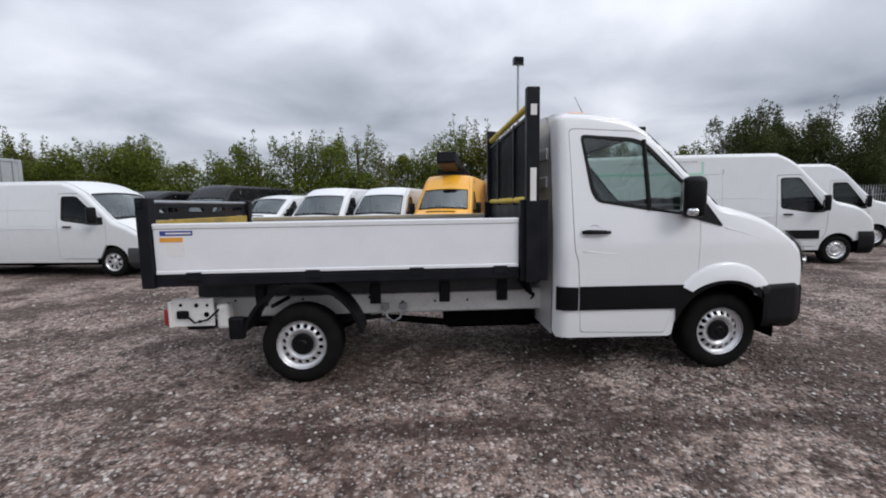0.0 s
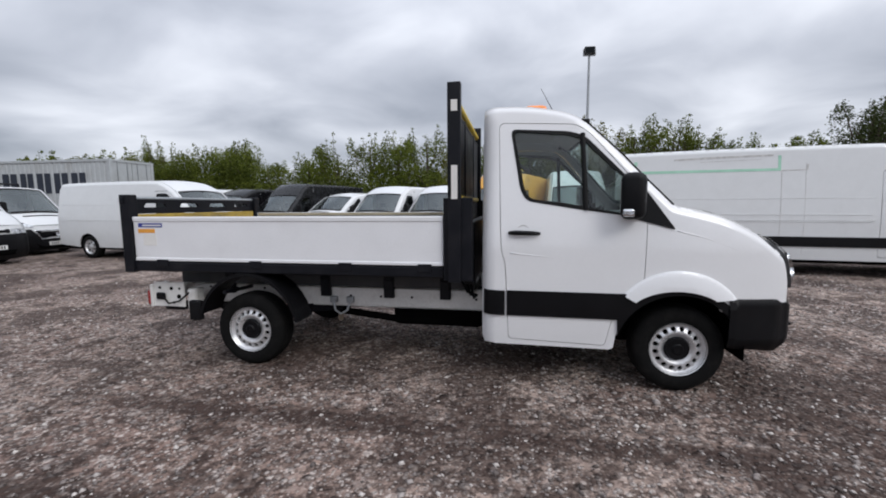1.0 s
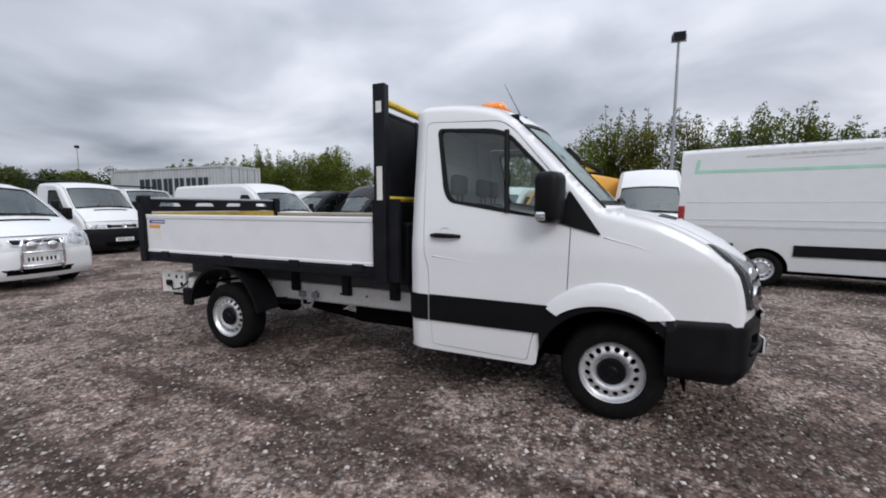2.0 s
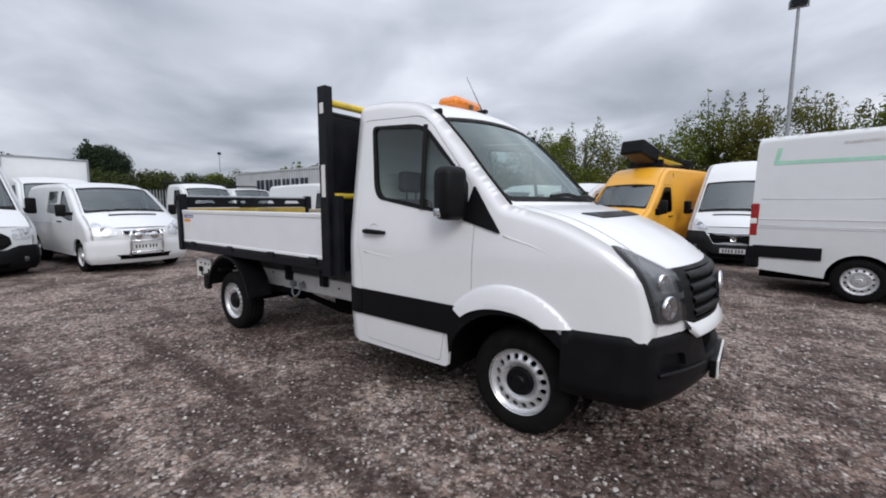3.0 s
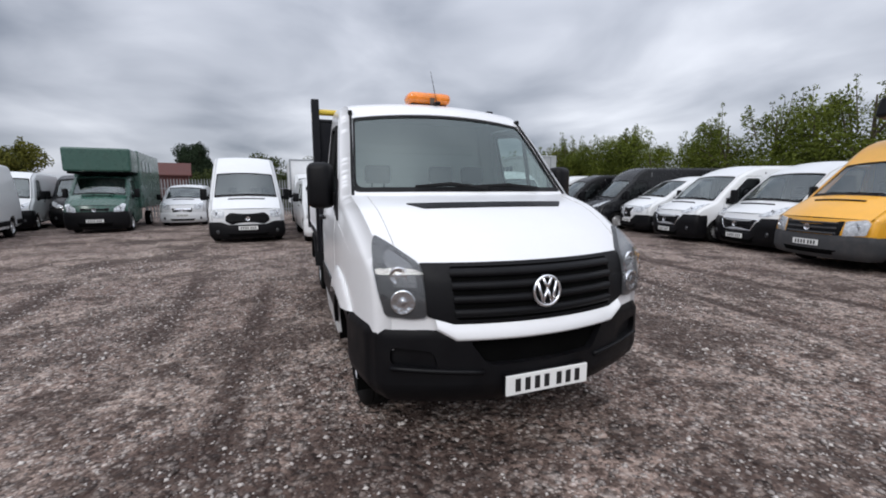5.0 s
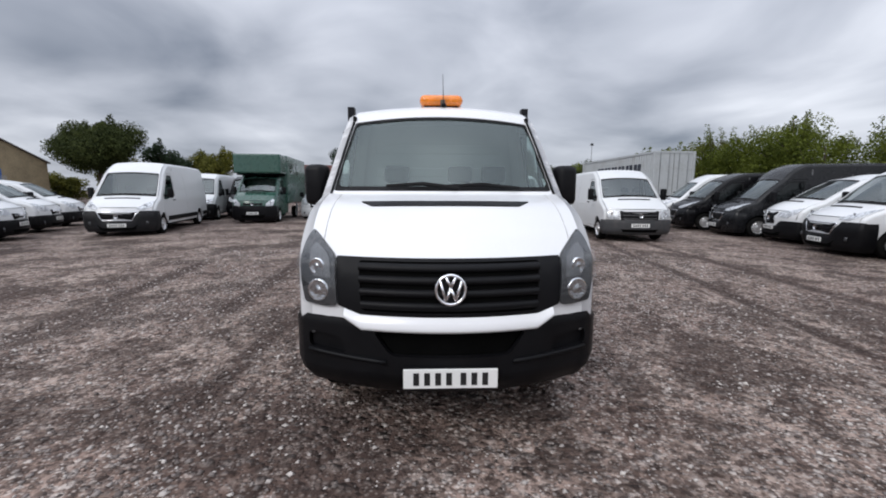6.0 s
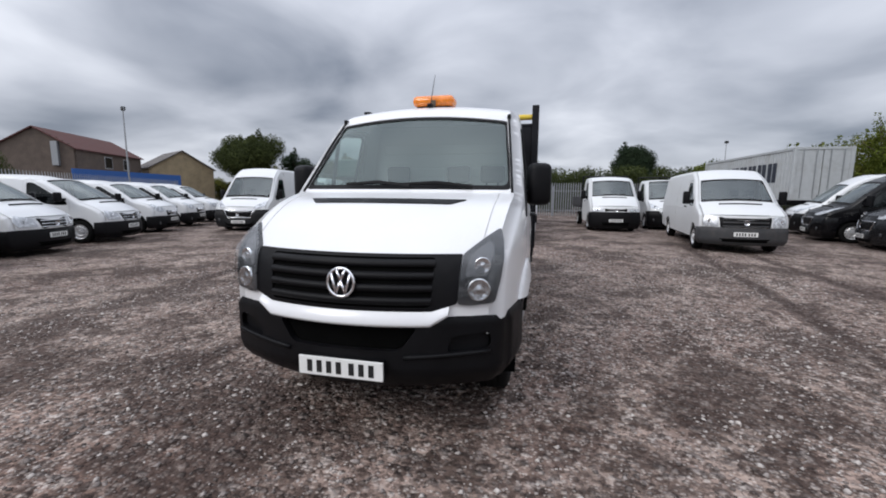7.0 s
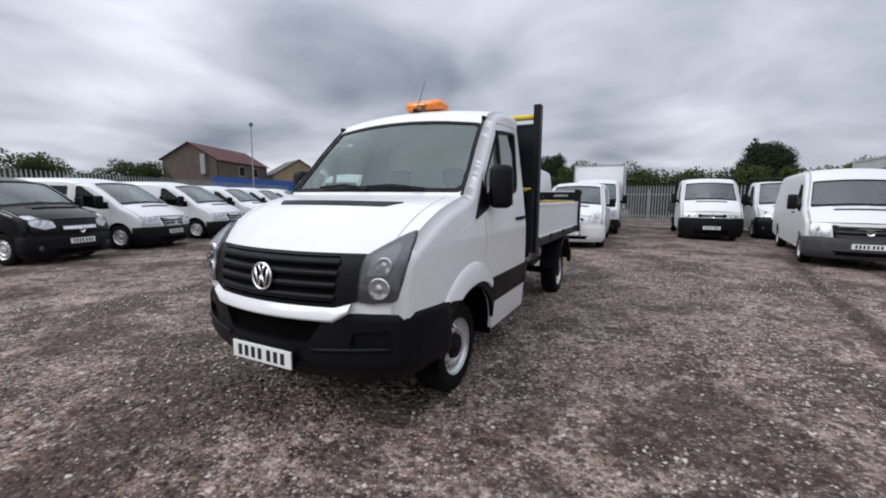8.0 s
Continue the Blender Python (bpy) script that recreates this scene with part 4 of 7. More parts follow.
def cab_front(car, S, paint, spec):
    """Bonnet, windscreen, grille, headlights and plate on a nose."""
    v = np.linspace(-1, 1, 13)
    k = len(S.bonnet)
    cr = np.linspace(0.02, 0.05, k)
    bu = np.linspace(S.bulge, S.bulge * 0.75, k)
    me = joined("bonnet", paint, [grid_piece(S.across(S.bonnet, v, cr, bu))])
    part_me("bonnet", me, car)
    k = len(S.screen)
    cr2, bu2 = np.linspace(0.05, 0.045, k), np.linspace(S.bulge * 0.75, 0.06, k)
    # windscreen: surround in paint, black border, glass
    full = S.across(S.screen, v, cr2, bu2)
    lo, hi = S.screen[0], S.screen[-1]

    def scr(p):
        t = np.clip(p[:, 1], 0, 1) * (k - 1)
        i = np.minimum(t.astype(int), k - 2)
        f = t - i
        x = S.screen[i, 0] * (1 - f) + S.screen[i + 1, 0] * f
        z = S.screen[i, 1] * (1 - f) + S.screen[i + 1, 1] * f
        c = cr2[i] * (1 - f) + cr2[i + 1] * f
        b = bu2[i] * (1 - f) + bu2[i + 1] * f
        w = S.half(x, z) - S.r
        q = p[:, 0]
        return np.stack([x + b * (1 - q * q), q * w, z + c * (1 - q * q)], 1)

    e = spec.get("pillar", 0.03)
    out = resample([(-1, 0), (1, 0), (1, 1), (-1, 1)], 0.12, True)
    hole = resample(rounded([(-1 + e * 0.6, 0.03), (1 - e * 0.6, 0.03), (1 - e, 0.965), (-1 + e, 0.965)], 0.07), 0.12, True)
    part_me("screen_surround", panel_me("screen_surround", paint, out, scr, [hole], step=0.1, lip=0.02, lip_dir=(-0.6, 0, -0.6)), car)
    o2 = lambda p: scr(p) + np.array((-0.008, 0, -0.008))
    inner = resample(rounded([(-1 + e * 0.6 + 0.035, 0.12), (1 - e * 0.6 - 0.035, 0.12), (1 - e - 0.035, 0.925), (-1 + e + 0.035, 0.925)], 0.08), 0.12, True)
    part_me("screen_seal", panel_me("screen_seal", M_SEAL, hole, o2, [inner], step=0.2), car)
    ws = part_me("windscreen", panel_me("windscreen", spec.get("screen_glass", M_VANSCREEN), hole, lambda p: scr(p) + np.array((-0.013, 0, -0.013)), step=0.12), car)
    ws.visible_shadow = False
    # nose
    z0, z1 = S.fz[0], S.nose[-1, 1]
    xe = lambda z: np.interp(z, S.fz, S.fx)
    k = len(S.nose)
    part_me("nose", joined("nose", spec.get("nose_paint", paint), [grid_piece(S.across(S.nose, v, np.zeros(k) + 0.0, np.full(k, S.bulge)))]), car)
    g = spec["grille"]
    gr = rounded(g["poly"], g.get("r", 0.03))
    part_me("grille", panel_me("grille", M_PLASTIC, gr, S.front(0.008), step=0.12, lip=0.02, lip_dir=(-1, 0, 0), flip=False), car)
    if g.get("rim"):
        bm = bmesh.new()
        tube(bm, [tuple(p) for p in S.front(0.016)(resample(gr, 0.08, True))], 0.012, 6, True)
        part("grille_rim", bm, M_CHROME, car, "chrome grille rim", True)
    if g.get("slats"):
        bm = bmesh.new()
        yl = max(p[0] for p in g["poly"]) * 0.86
        for zz in np.linspace(g["slats"][0], g["slats"][1], g["slats"][2]):
            pts = S.front(0.018)(np.array([(y, zz) for y in np.linspace(-yl, yl, 9)]))
            tube(bm, [tuple(p) for p in pts], g["slats"][3], 6)
        part("grille_slat", bm, g.get("slat_mat", M_PLASTIC), car)
    for q in spec.get("badge", ()):
        bm = bmesh.new()
        lathe(bm, [(0.001, 0.0), (q[1] * 0.75, 0.0), (q[1], -0.012)], 20)
        b = part("badge", bm, M_CHROME, car, "plain chrome badge")
        p = S.front(0.028)(np.array([(0.0, q[0])]))[0]
        b.matrix_local = pose(p[0], 0, p[2], 0, 0, 90)
        b.matrix_local = pose(p[0], 0, p[2], 0, 0, -90) @ pose(0, 0, 0, 0, 0, 180)
    for sgn in (1, -1):
        poly = np.array([(sgn * y, z) for y, z in spec["lamp"]])
        poly = rounded(poly, 0.03)
        h = part_me("headlight", panel_me("headlight", M_LAMP, poly, S.front(0.014), step=0.05, lip=0.035, lip_dir=(-1, 0, 0)), car)
        c = np.mean(np.array(spec["lamp"]), 0)
        for (dy, dz, rr) in spec.get("bulbs", ((0, 0, 0.06),)):
            p = S.front(0.020)(np.array([(sgn * (c[0] + dy), c[1] + dz)]))[0]
            bm = bmesh.new()
            lathe(bm, [(0.001, -0.002), (rr * 0.3, -0.003), (rr * 0.9, -0.008), (rr, -0.009), (rr * 1.06, 0.006)], 18)
            b = part("reflector", bm, M_LENS, h, "", True)
            b.matrix_local = pose(p[0], p[1], p[2], 0, 0, 90 - sgn * 12) @ pose(0, 0, 0, 0, 0, 180)
        cov = part_me("lens_cover", panel_me("lens_cover", M_CLEAR, poly, S.front(0.034), step=0.06), h)
        cov.visible_shadow = False
    pz = spec.get("plate_z", 0.5)
    xx = S.front()(np.array([(0.0, max(pz, S.fz[0]))]))[0][0]
    plate(car, xx + spec.get("plate_off", 0.04), 0, pz)
    cz, cx = S.bonnet[-1, 1], S.bonnet[-1, 0]
    bm = bmesh.new()
    pts = S.across(S.bonnet[-3:-2], np.linspace(-0.55, 0.55, 7), [0.052], [S.bulge * 0.78])[0]
    for a, b in zip(pts, pts[1:]):
        tube(bm, [tuple(a), tuple(b)], 0.022, 6)
    part("cowl_vent", bm, M_SEAL, car)
    for a, b in ((-0.55, -0.05), (0.1, 0.62)):
        q = scr(np.array([(a, 0.03), (b, 0.06)])) + np.array((0.025, 0, 0.025))
        bm = bmesh.new()
        tube(bm, [tuple(q[0]), tuple((q[0] + q[1]) / 2 + np.array((0.02, 0, 0.025))), tuple(q[1])], 0.011, 6)
        part("wiper", bm, M_SEAL, car)


def flank(car, S, paint, sgn, outline, door, window, holes=(), strip=None, glass_mat=None, step=0.14, handle=None, door_step=0.10, split=None, extra_windows=()):
    """One side of a body: panel with a door opening, the door with its window, glass and rubber."""
    r = S.r
    ex = []
    for d in (0.2 * r, 0.5 * r, r):
        e = resample(S.edge, 0.10)
        t = np.gradient(e, axis=0)
        t /= np.linalg.norm(t, axis=1)[:, None]
        ex.append(e + np.stack([-t[:, 1], t[:, 0]], 1) * d)
        ex.append(e - np.stack([-t[:, 1], t[:, 0]], 1) * d)
    ex = np.vstack(ex)
    inw = (0, -sgn, 0)
    door = resample(rounded(door, 0.05), 0.12, True)
    cen = door.mean(0)
    big = cen + (door - cen) * (1 + 0.012 / np.maximum(np.linalg.norm(door - cen, axis=1), 0.2))[:, None]
    body_holes = [big] + [resample(rounded(w, 0.05), 0.1, True) for w in extra_windows]
    fl = sgn > 0
    piece = panel(outline, S.side(sgn), body_holes, step=step, lip=0.03, lip_dir=inw, extra=ex, flip=fl)
    win = resample(rounded(window, 0.07), 0.1, True)
    d = part_me("front_door", panel_me("front_door", paint, door, S.side(sgn, 0.001), [win], step=door_step, lip=0.03, lip_dir=inw, extra=ex, flip=fl), car)
    wc = win.mean(0)
    inner = wc + (win - wc) * 0.92
    part_me("window_seal", panel_me("window_seal", M_SEAL, win, S.side(sgn, -0.006), [inner], step=0.2, flip=fl), d)
    gl = part_me("door_window", panel_me("door_window", glass_mat or M_GLASS, win, S.side(sgn, -0.012), step=0.15, flip=fl), d)
    gl.visible_shadow = False
    if split:
        p = S.side(sgn, -0.002)(np.array(split))
        bm = bmesh.new()
        tube(bm, [tuple(q) for q in p], 0.018, 6)
        part("window_bar", bm, M_SEAL, d)
    for w in extra_windows:
        w2 = resample(rounded(w, 0.05), 0.1, True)
        part_me("rear_side_window", panel_me("rear_side_window", M_DARKGLASS, w2, S.side(sgn, -0.012), step=0.15, flip=fl), car)
    hx, hz = handle or (door[:, 0].min() + 0.14, S.belt + 0.02)
    p = S.side(sgn, 0.0)(np.array([(hx, hz), (hx + 0.2, hz)]))
    bm = bmesh.new()
    tube(bm, [tuple(p[0]), tuple(p[0] + np.array((0.03, sgn * 0.03, 0.004))), tuple(p[1] + np.array((-0.03, sgn * 0.03, 0.0))), tuple(p[1])], [0.014, 0.018, 0.018, 0.014], 8)
    part("handle", bm, M_PLASTIC, d, "black door handle", True)
    return piece


TYPES = {
    # half width, overhang, height, edge lines of nose, bonnet and screen, door range, face
    "ducato": dict(W=1.02, fo=0.95, H=2.52, nose=[(0.74, 0.45), (0.75, 0.70), (0.68, 0.92)], bonnet=[(0.50, 1.08), (0.18, 1.24)], screen=[(-0.2, 1.67), (-0.58, 2.10)], roofx=-1.15, tumble=0.17, belt=1.12, door=(-1.28, -0.10),
                   grille=dict(poly=[(-0.42, 0.52), (0.42, 0.52), (0.55, 0.78), (-0.55, 0.78)], slats=(0.58, 0.73, 3, 0.010), rim=True), lamp=[(0.54, 0.86), (0.74, 0.86), (0.90, 0.95), (0.925, 1.14), (0.80, 1.09), (0.56, 0.94)],
                   plate_z=0.36, bump=(0.14, 0.82), dip=0.32, dip_half=0.44, fog=True, bump_mat="dark"),
    "transit": dict(W=0.98, fo=0.92, H=2.36, nose=[(0.72, 0.50), (0.73, 0.74), (0.67, 0.97)], bonnet=[(0.42, 1.15), (0.10, 1.33)], screen=[(-0.25, 1.70), (-0.58, 2.04)], roofx=-1.1, tumble=0.16, belt=1.13, door=(-1.25, -0.12),
                    grille=dict(poly=[(-0.54, 0.665), (0.54, 0.665), (0.57, 0.93), (-0.57, 0.93)], slats=(0.70, 0.89, 3, 0.020), slat_mat=None), lamp=[(0.585, 0.66), (0.88, 0.69), (0.90, 0.90), (0.84, 0.97), (0.585, 0.93)],
                    plate_z=0.50, bump=(0.22, 0.67), bump_mat="grey"),
    "transit_new": dict(W=1.03, fo=1.0, H=2.62, nose=[(0.80, 0.45), (0.81, 0.72), (0.75, 1.00)], bonnet=[(0.50, 1.17), (0.20, 1.30)], screen=[(-0.2, 1.74), (-0.52, 2.10)], roofx=-1.1, tumble=0.16, belt=1.15, door=(-1.25, -0.08),
                        grille=dict(poly=[(-0.46, 0.56), (0.46, 0.56), (0.60, 0.66), (0.585, 0.80), (0.46, 0.895), (-0.46, 0.895), (-0.585, 0.80), (-0.60, 0.66)], slats=(0.66, 0.82, 2, 0.014)), lamp=[(0.62, 0.76), (0.90, 0.74), (0.96, 0.88), (0.93, 1.0), (0.62, 0.95)],
                        plate_z=0.45, bump=(0.13, 0.63), dip=0.08, dip_half=0.55, fog=True, bump_mat="dark"),
    "sprinter": dict(W=0.99, fo=0.96, H=2.62, nose=[(0.78, 0.60), (0.77, 0.90), (0.72, 1.08)], bonnet=[(0.42, 1.33), (-0.05, 1.47)], screen=[(-0.35, 1.75), (-0.66, 2.10)], roofx=-1.25, tumble=0.14, belt=1.15, door=(-1.35, -0.28),
                     grille=dict(poly=[(-0.46, 0.80), (0.46, 0.80), (0.56, 1.06), (-0.56, 1.06)], slats=(0.85, 1.02, 3, 0.018)), lamp=[(0.62, 0.80), (0.84, 0.86), (0.86, 1.22), (0.62, 1.10)], plate_z=0.5, bump=(0.25, 0.78), bump_mat="dark"),
    "vivaro": dict(W=0.94, fo=0.84, H=1.96, nose=[(0.62, 0.50), (0.63, 0.76), (0.56, 0.95)], bonnet=[(0.36, 1.10), (0.02, 1.24)], screen=[(-0.45, 1.56), (-0.92, 1.84)], roofx=-1.35, tumble=0.16, belt=1.05, door=(-1.35, -0.22),
                   grille=dict(poly=[(-0.36, 0.80), (0.36, 0.80), (0.40, 0.90), (-0.40, 0.90)], rim=True), lamp=[(0.46, 0.82), (0.66, 0.76), (0.82, 0.82), (0.855, 1.02), (0.76, 1.09), (0.50, 0.97)], plate_z=0.55, bump=(0.20, 0.70), bump_mat="paint"),
    "vito": dict(W=0.94, fo=0.86, H=1.90, nose=[(0.66, 0.48), (0.67, 0.68), (0.61, 0.88)], bonnet=[(0.38, 1.03), (0.06, 1.17)], screen=[(-0.4, 1.50), (-0.88, 1.78)], roofx=-1.35, tumble=0.15, belt=1.03, door=(-1.30, -0.20),
                 grille=dict(poly=[(-0.36, 0.62), (0.36, 0.62), (0.44, 0.85), (-0.44, 0.85)], slats=(0.66, 0.80, 3, 0.012), slat_mat=None), lamp=[(0.47, 0.66), (0.80, 0.66), (0.865, 0.80), (0.78, 0.93), (0.48, 0.85)], plate_z=0.46, bump=(0.15, 0.61), bump_mat="dark"),
    "small": dict(W=0.90, fo=0.86, H=1.84, nose=[(0.64, 0.46), (0.65, 0.72), (0.58, 0.94)], bonnet=[(0.35, 1.06), (-0.05, 1.18)], screen=[(-0.45, 1.48), (-0.85, 1.72)], roofx=-1.3, tumble=0.15, belt=1.0, door=(-1.25, -0.22),
                  grille=dict(poly=[(-0.36, 0.62), (0.36, 0.62), (0.40, 0.80), (-0.40, 0.80)], slats=(0.74, 0.78, 2, 0.026), slat_mat=None), lamp=[(0.44, 0.78), (0.62, 0.74), (0.78, 0.82), (0.825, 1.02), (0.70, 1.03), (0.46, 0.90)], plate_z=0.48, bump=(0.16, 0.61), fog=True, bump_mat="dark"),
    "daily": dict(W=0.96, fo=1.0, H=2.22, nose=[(0.80, 0.60), (0.80, 0.82), (0.74, 1.02)], bonnet=[(0.5, 1.24), (0.24, 1.38)], screen=[(-0.05, 1.72), (-0.34, 2.06)], roofx=-0.62, tumble=0.10, belt=1.2, door=(-1.05, -0.02),
                  grille=dict(poly=[(-0.42, 0.82), (0.42, 0.82), (0.43, 0.93), (-0.43, 0.93)], slats=(0.855, 0.90, 2, 0.012)), lamp=[(0.46, 0.81), (0.86, 0.81), (0.88, 0.93), (0.46, 0.94)], plate_z=0.46, bump=(0.14, 0.80), bump_mat="dark"),
}
TYPES["transit_low"] = dict(TYPES["transit"], H=2.2, bonnet=[(0.42, 1.12), (0.07, 1.27)], screen=[(-0.28, 1.60), (-0.62, 1.92)])
TYPES["ducato_low"] = dict(TYPES["ducato"], H=2.2, bonnet=[(0.50, 1.03), (0.16, 1.17)], screen=[(-0.22, 1.56), (-0.62, 1.92)], belt=1.06)
TYPES["daily_new"] = dict(TYPES["daily"], lamp=[(0.55, 0.78), (0.84, 0.80), (0.90, 1.06), (0.80, 1.10), (0.57, 0.92)])
TYPES["nv"] = dict(TYPES["vivaro"], grille=dict(poly=[(-0.20, 0.56), (0.20, 0.56), (0.29, 0.92), (-0.29, 0.92)], slats=(0.64, 0.84, 3, 0.010), rim=False), lamp=[(0.34, 0.78), (0.62, 0.74), (0.84, 0.90), (0.85, 1.06), (0.66, 0.98), (0.36, 0.92)], plate_z=0.46, bump=(0.14, 0.66), dip=0.16, dip_half=0.30, bump_mat="dark")


def van(kind, m, paint, label, wb, ro, H=None, bump=None, wheels="plain", name="van", group="parked vans", box_body=True, side_glass=False, mould=None, tail=False, category="van", roof_paint=None, cab_len=1.55):
    """A parked van (or, without box_body, the cab of a light truck)."""
    T = TYPES[kind]
    H = H or T["H"]
    xr = -wb - ro if box_body else -cab_len
    dz = H - 0.10 - T["screen"][-1][1]
    roof = [(T["screen"][-1][0] + (T["roofx"] - T["screen"][-1][0]) * 0.45, T["screen"][-1][1] + dz * 0.66), (T["roofx"], H - 0.05), (T["roofx"] - 0.35, H - 0.01)]
    if box_body:
        roof += [((xr + T["roofx"]) * 0.55, H), (xr + 0.14, H - 0.02), (xr, H - 0.07)]
    else:
        roof += [(xr, H - 0.02)]
    S = Shape(T["W"], T["nose"], T["bonnet"], T["screen"], roof, T["tumble"] * (H / T["H"]), T["belt"], r=0.10, bulge=T["fo"] - T["nose"][0][0] + 0.02)
    car = thing(name, m, label, category, group)
    zb, z0 = T["nose"][0][1], 0.33
    af = arch(0, 0.395, 0.335, z0)
    af = [p for p in af if not (p[0] > 0 and p[1] < zb - 0.05)]
    pts = [tuple(T["nose"][0]), (af[0][0], zb - 0.05)] + af
    if box_body:
        pts += arch(-wb, 0.395, 0.335, z0)
        pts += [(xr + 0.02, 0.40), (xr, 0.50)]
    else:
        pts += [(xr, z0 + 0.05)]
    outline = resample(pts + [tuple(p) for p in S.edge[::-1][:-1]], 0.16, True)
    d0, d1 = T["door"]
    bl = T["belt"]
    zt = min(S.top - 0.10, T["screen"][-1][1] - 0.02)
    sx = T["screen"]
    cx, cz = T["bonnet"][-1]
    # front edge of the door runs parallel to the windscreen pillar
    tx = sx[-1][0] - 0.16
    door = [(d0, 0.42), (d1 - 0.18, 0.42), (d1, 0.75), (d1 + 0.02, bl + 0.10), (tx, zt), (d0, zt)]
    wtop = zt - 0.055
    slope = (cx - 0.08 - tx) / (bl + 0.12 - zt)
    window = [(d0 + 0.08, bl + 0.16), (d1 - 0.30, bl + 0.05), (d1 - 0.025, bl + 0.06), (d1 - 0.03, bl + 0.13), (tx - 0.03, wtop), (d0 + 0.07, wtop)]
    extra = ()
    if side_glass:
        extra = ([(d0 - 0.95, bl + 0.20), (d0 - 0.16, bl + 0.18), (d0 - 0.16, wtop), (d0 - 0.95, wtop)],)
    pieces = []
    for sgn in (-1, 1):
        pieces.append(flank(car, S, paint, sgn, outline, door, window, glass_mat=M_DARKGLASS, extra_windows=extra))
    v = np.linspace(-1, 1, 9)
    k = len(S.roof)
    pieces.append(grid_piece(S.across(S.roof, v, np.full(k, 0.045), np.linspace(0.06, 0.0, k))))
    rw = np.linspace(0.42 if box_body else 0.4, S.roof[-1, 1], 8)
    P = np.array([[(xr, q * (S.half(np.array([xr]), np.array([z]))[0] - (S.r if z > S.roof[-1, 1] - 0.02 else 0)), z + (0.045 * (1 - q * q) if z > S.roof[-1, 1] - 0.01 else 0)) for q in v] for z in rw])
    pieces.append(grid_piece(P, True))
    part_me("body", joined("body", paint, pieces), car)
    bmat = {"dark": M_PLASTIC, "grey": M_GREYPL, "slate": M_DKGREY, "paint": paint}[bump or T["bump_mat"]]
    bumper(car, S, T["bump"][0], T["bump"][1], 0.40, bmat, dip=T.get("dip", 0.0), dip_half=T.get("dip_half", 0.6), fog=T.get("fog", False))
    spec = dict(grille=dict(T["grille"]), lamp=T["lamp"], plate_z=T["plate_z"], badge=((sum(p[1] for p in T["grille"]["poly"]) / len(T["grille"]["poly"]), 0.065),) if kind != "vivaro" else ((0.86, 0.05),))
    if "slat_mat" in spec["grille"]:
        spec["grille"]["slat_mat"] = M_GREYPL if kind.startswith("transit") else M_CHROME
    cab_front(car, S, paint, spec)
    for sgn in (-1, 1):
        mirror(car, sgn, d1 - 0.12, S.half(np.array([d1]), np.array([bl + 0.3]))[0] + 0.10, bl + 0.28, w=0.18, h=0.26 if H < 2.0 else 0.36, d=0.12)
        tw = T["W"] - 0.03
        add_wheel(car, wheels, 0, sgn * tw)
        add_wheel(car, wheels, -wb, sgn * tw)
        for wx in (0, -wb) if box_body else (0,):
            bm = bmesh.new()
            ring = [(wx + 0.41 * math.cos(t), 0.335 + 0.41 * math.sin(t)) for t in np.linspace(-0.15, math.pi + 0.15, 12)]
            va = [bm.verts.new((x, sgn * (T["W"] - 0.07), z)) for x, z in ring]
            vb = [bm.verts.new((x, sgn * 0.55, z)) for x, z in ring]
            for i in range(11):
                bm.faces.new((va[i], va[i + 1], vb[i + 1], vb[i]))
            bm.faces.new(vb)
            part("wheel_well", bm, M_NEAR_BLACK, car)
        if mould:
            bm = bmesh.new()
            for a, b in ((-0.42, -wb + 0.44), (-wb - 0.44, xr + 0.05)):
                ys = T["W"] + 0.006
                box(bm, (b, sgn * (ys - 0.03), mould[0]), (a, sgn * (ys + 0.012), mould[1]), 0.006)
            part("side_moulding", bm, M_PLASTIC, car)
        if tail:
            bm = bmesh.new()
            box(bm, (xr - 0.015, sgn * (T["W"] - 0.22), 0.95), (xr + 0.10, sgn * (T["W"] + 0.004), 1.50), 0.02)
            tl = part("tail_light", bm, M_RED, car)
            cb = boxes(((xr - 0.05, sgn * (T["W"] - 0.34), 0.40), (xr + 0.16, sgn * (T["W"] + 0.012), 0.80)), bevel=0.05)
            part("rear_bumper_corner", cb, M_PLASTIC, car)
            bm = bmesh.new()
            box(bm, (xr - 0.02, sgn * (T["W"] - 0.20), 1.16), (xr + 0.08, sgn * (T["W"] + 0.008), 1.25), 0.008)
            part("reversing_lens", bm, M_PLATE, tl)
    if box_body:
        for sgn in (-1, 1):
            for z, rr, mt in ((bl - 0.02, 0.009, paint), (bl + 0.42, 0.008, paint)):
                q = S.side(sgn, -0.002)(resample([(d0 - 0.10, z), (xr + 0.12, z)], 0.4))
                cb = bmesh.new()
                tube(cb, [tuple(p) for p in q], rr, 5)
                part("side_crease", cb, mt, car, "", True)
            q = S.side(sgn, 0.0)(resample([(d0 - 1.2, 0.42), (d0 - 1.2, H - 0.35)], 0.3))
            cb = bmesh.new()
            tube(cb, [tuple(p) for p in q], 0.0035, 5)
            part("shut_line", cb, M_SCUFF, car)
    # inside
    bm = bmesh.new()
    bx = max(d0 - 0.10, xr + 0.05)
    ym = T["W"] - 0.13
    P = bm
    box(P, (bx - 0.03, -ym, 0.45), (bx, ym, S.top - 0.18))
    box(P, (bx, -ym, 0.42), (0.1, ym, 0.50))
    part("bulkhead", bm, M_TRIM, car)
    bm = bmesh.new()
    box(bm, (cx - 0.62, -ym + 0.02, bl - 0.25), (cx - 0.05, ym - 0.02, bl + 0.08), 0.06)
    part("dashboard", bm, M_TRIM, car)
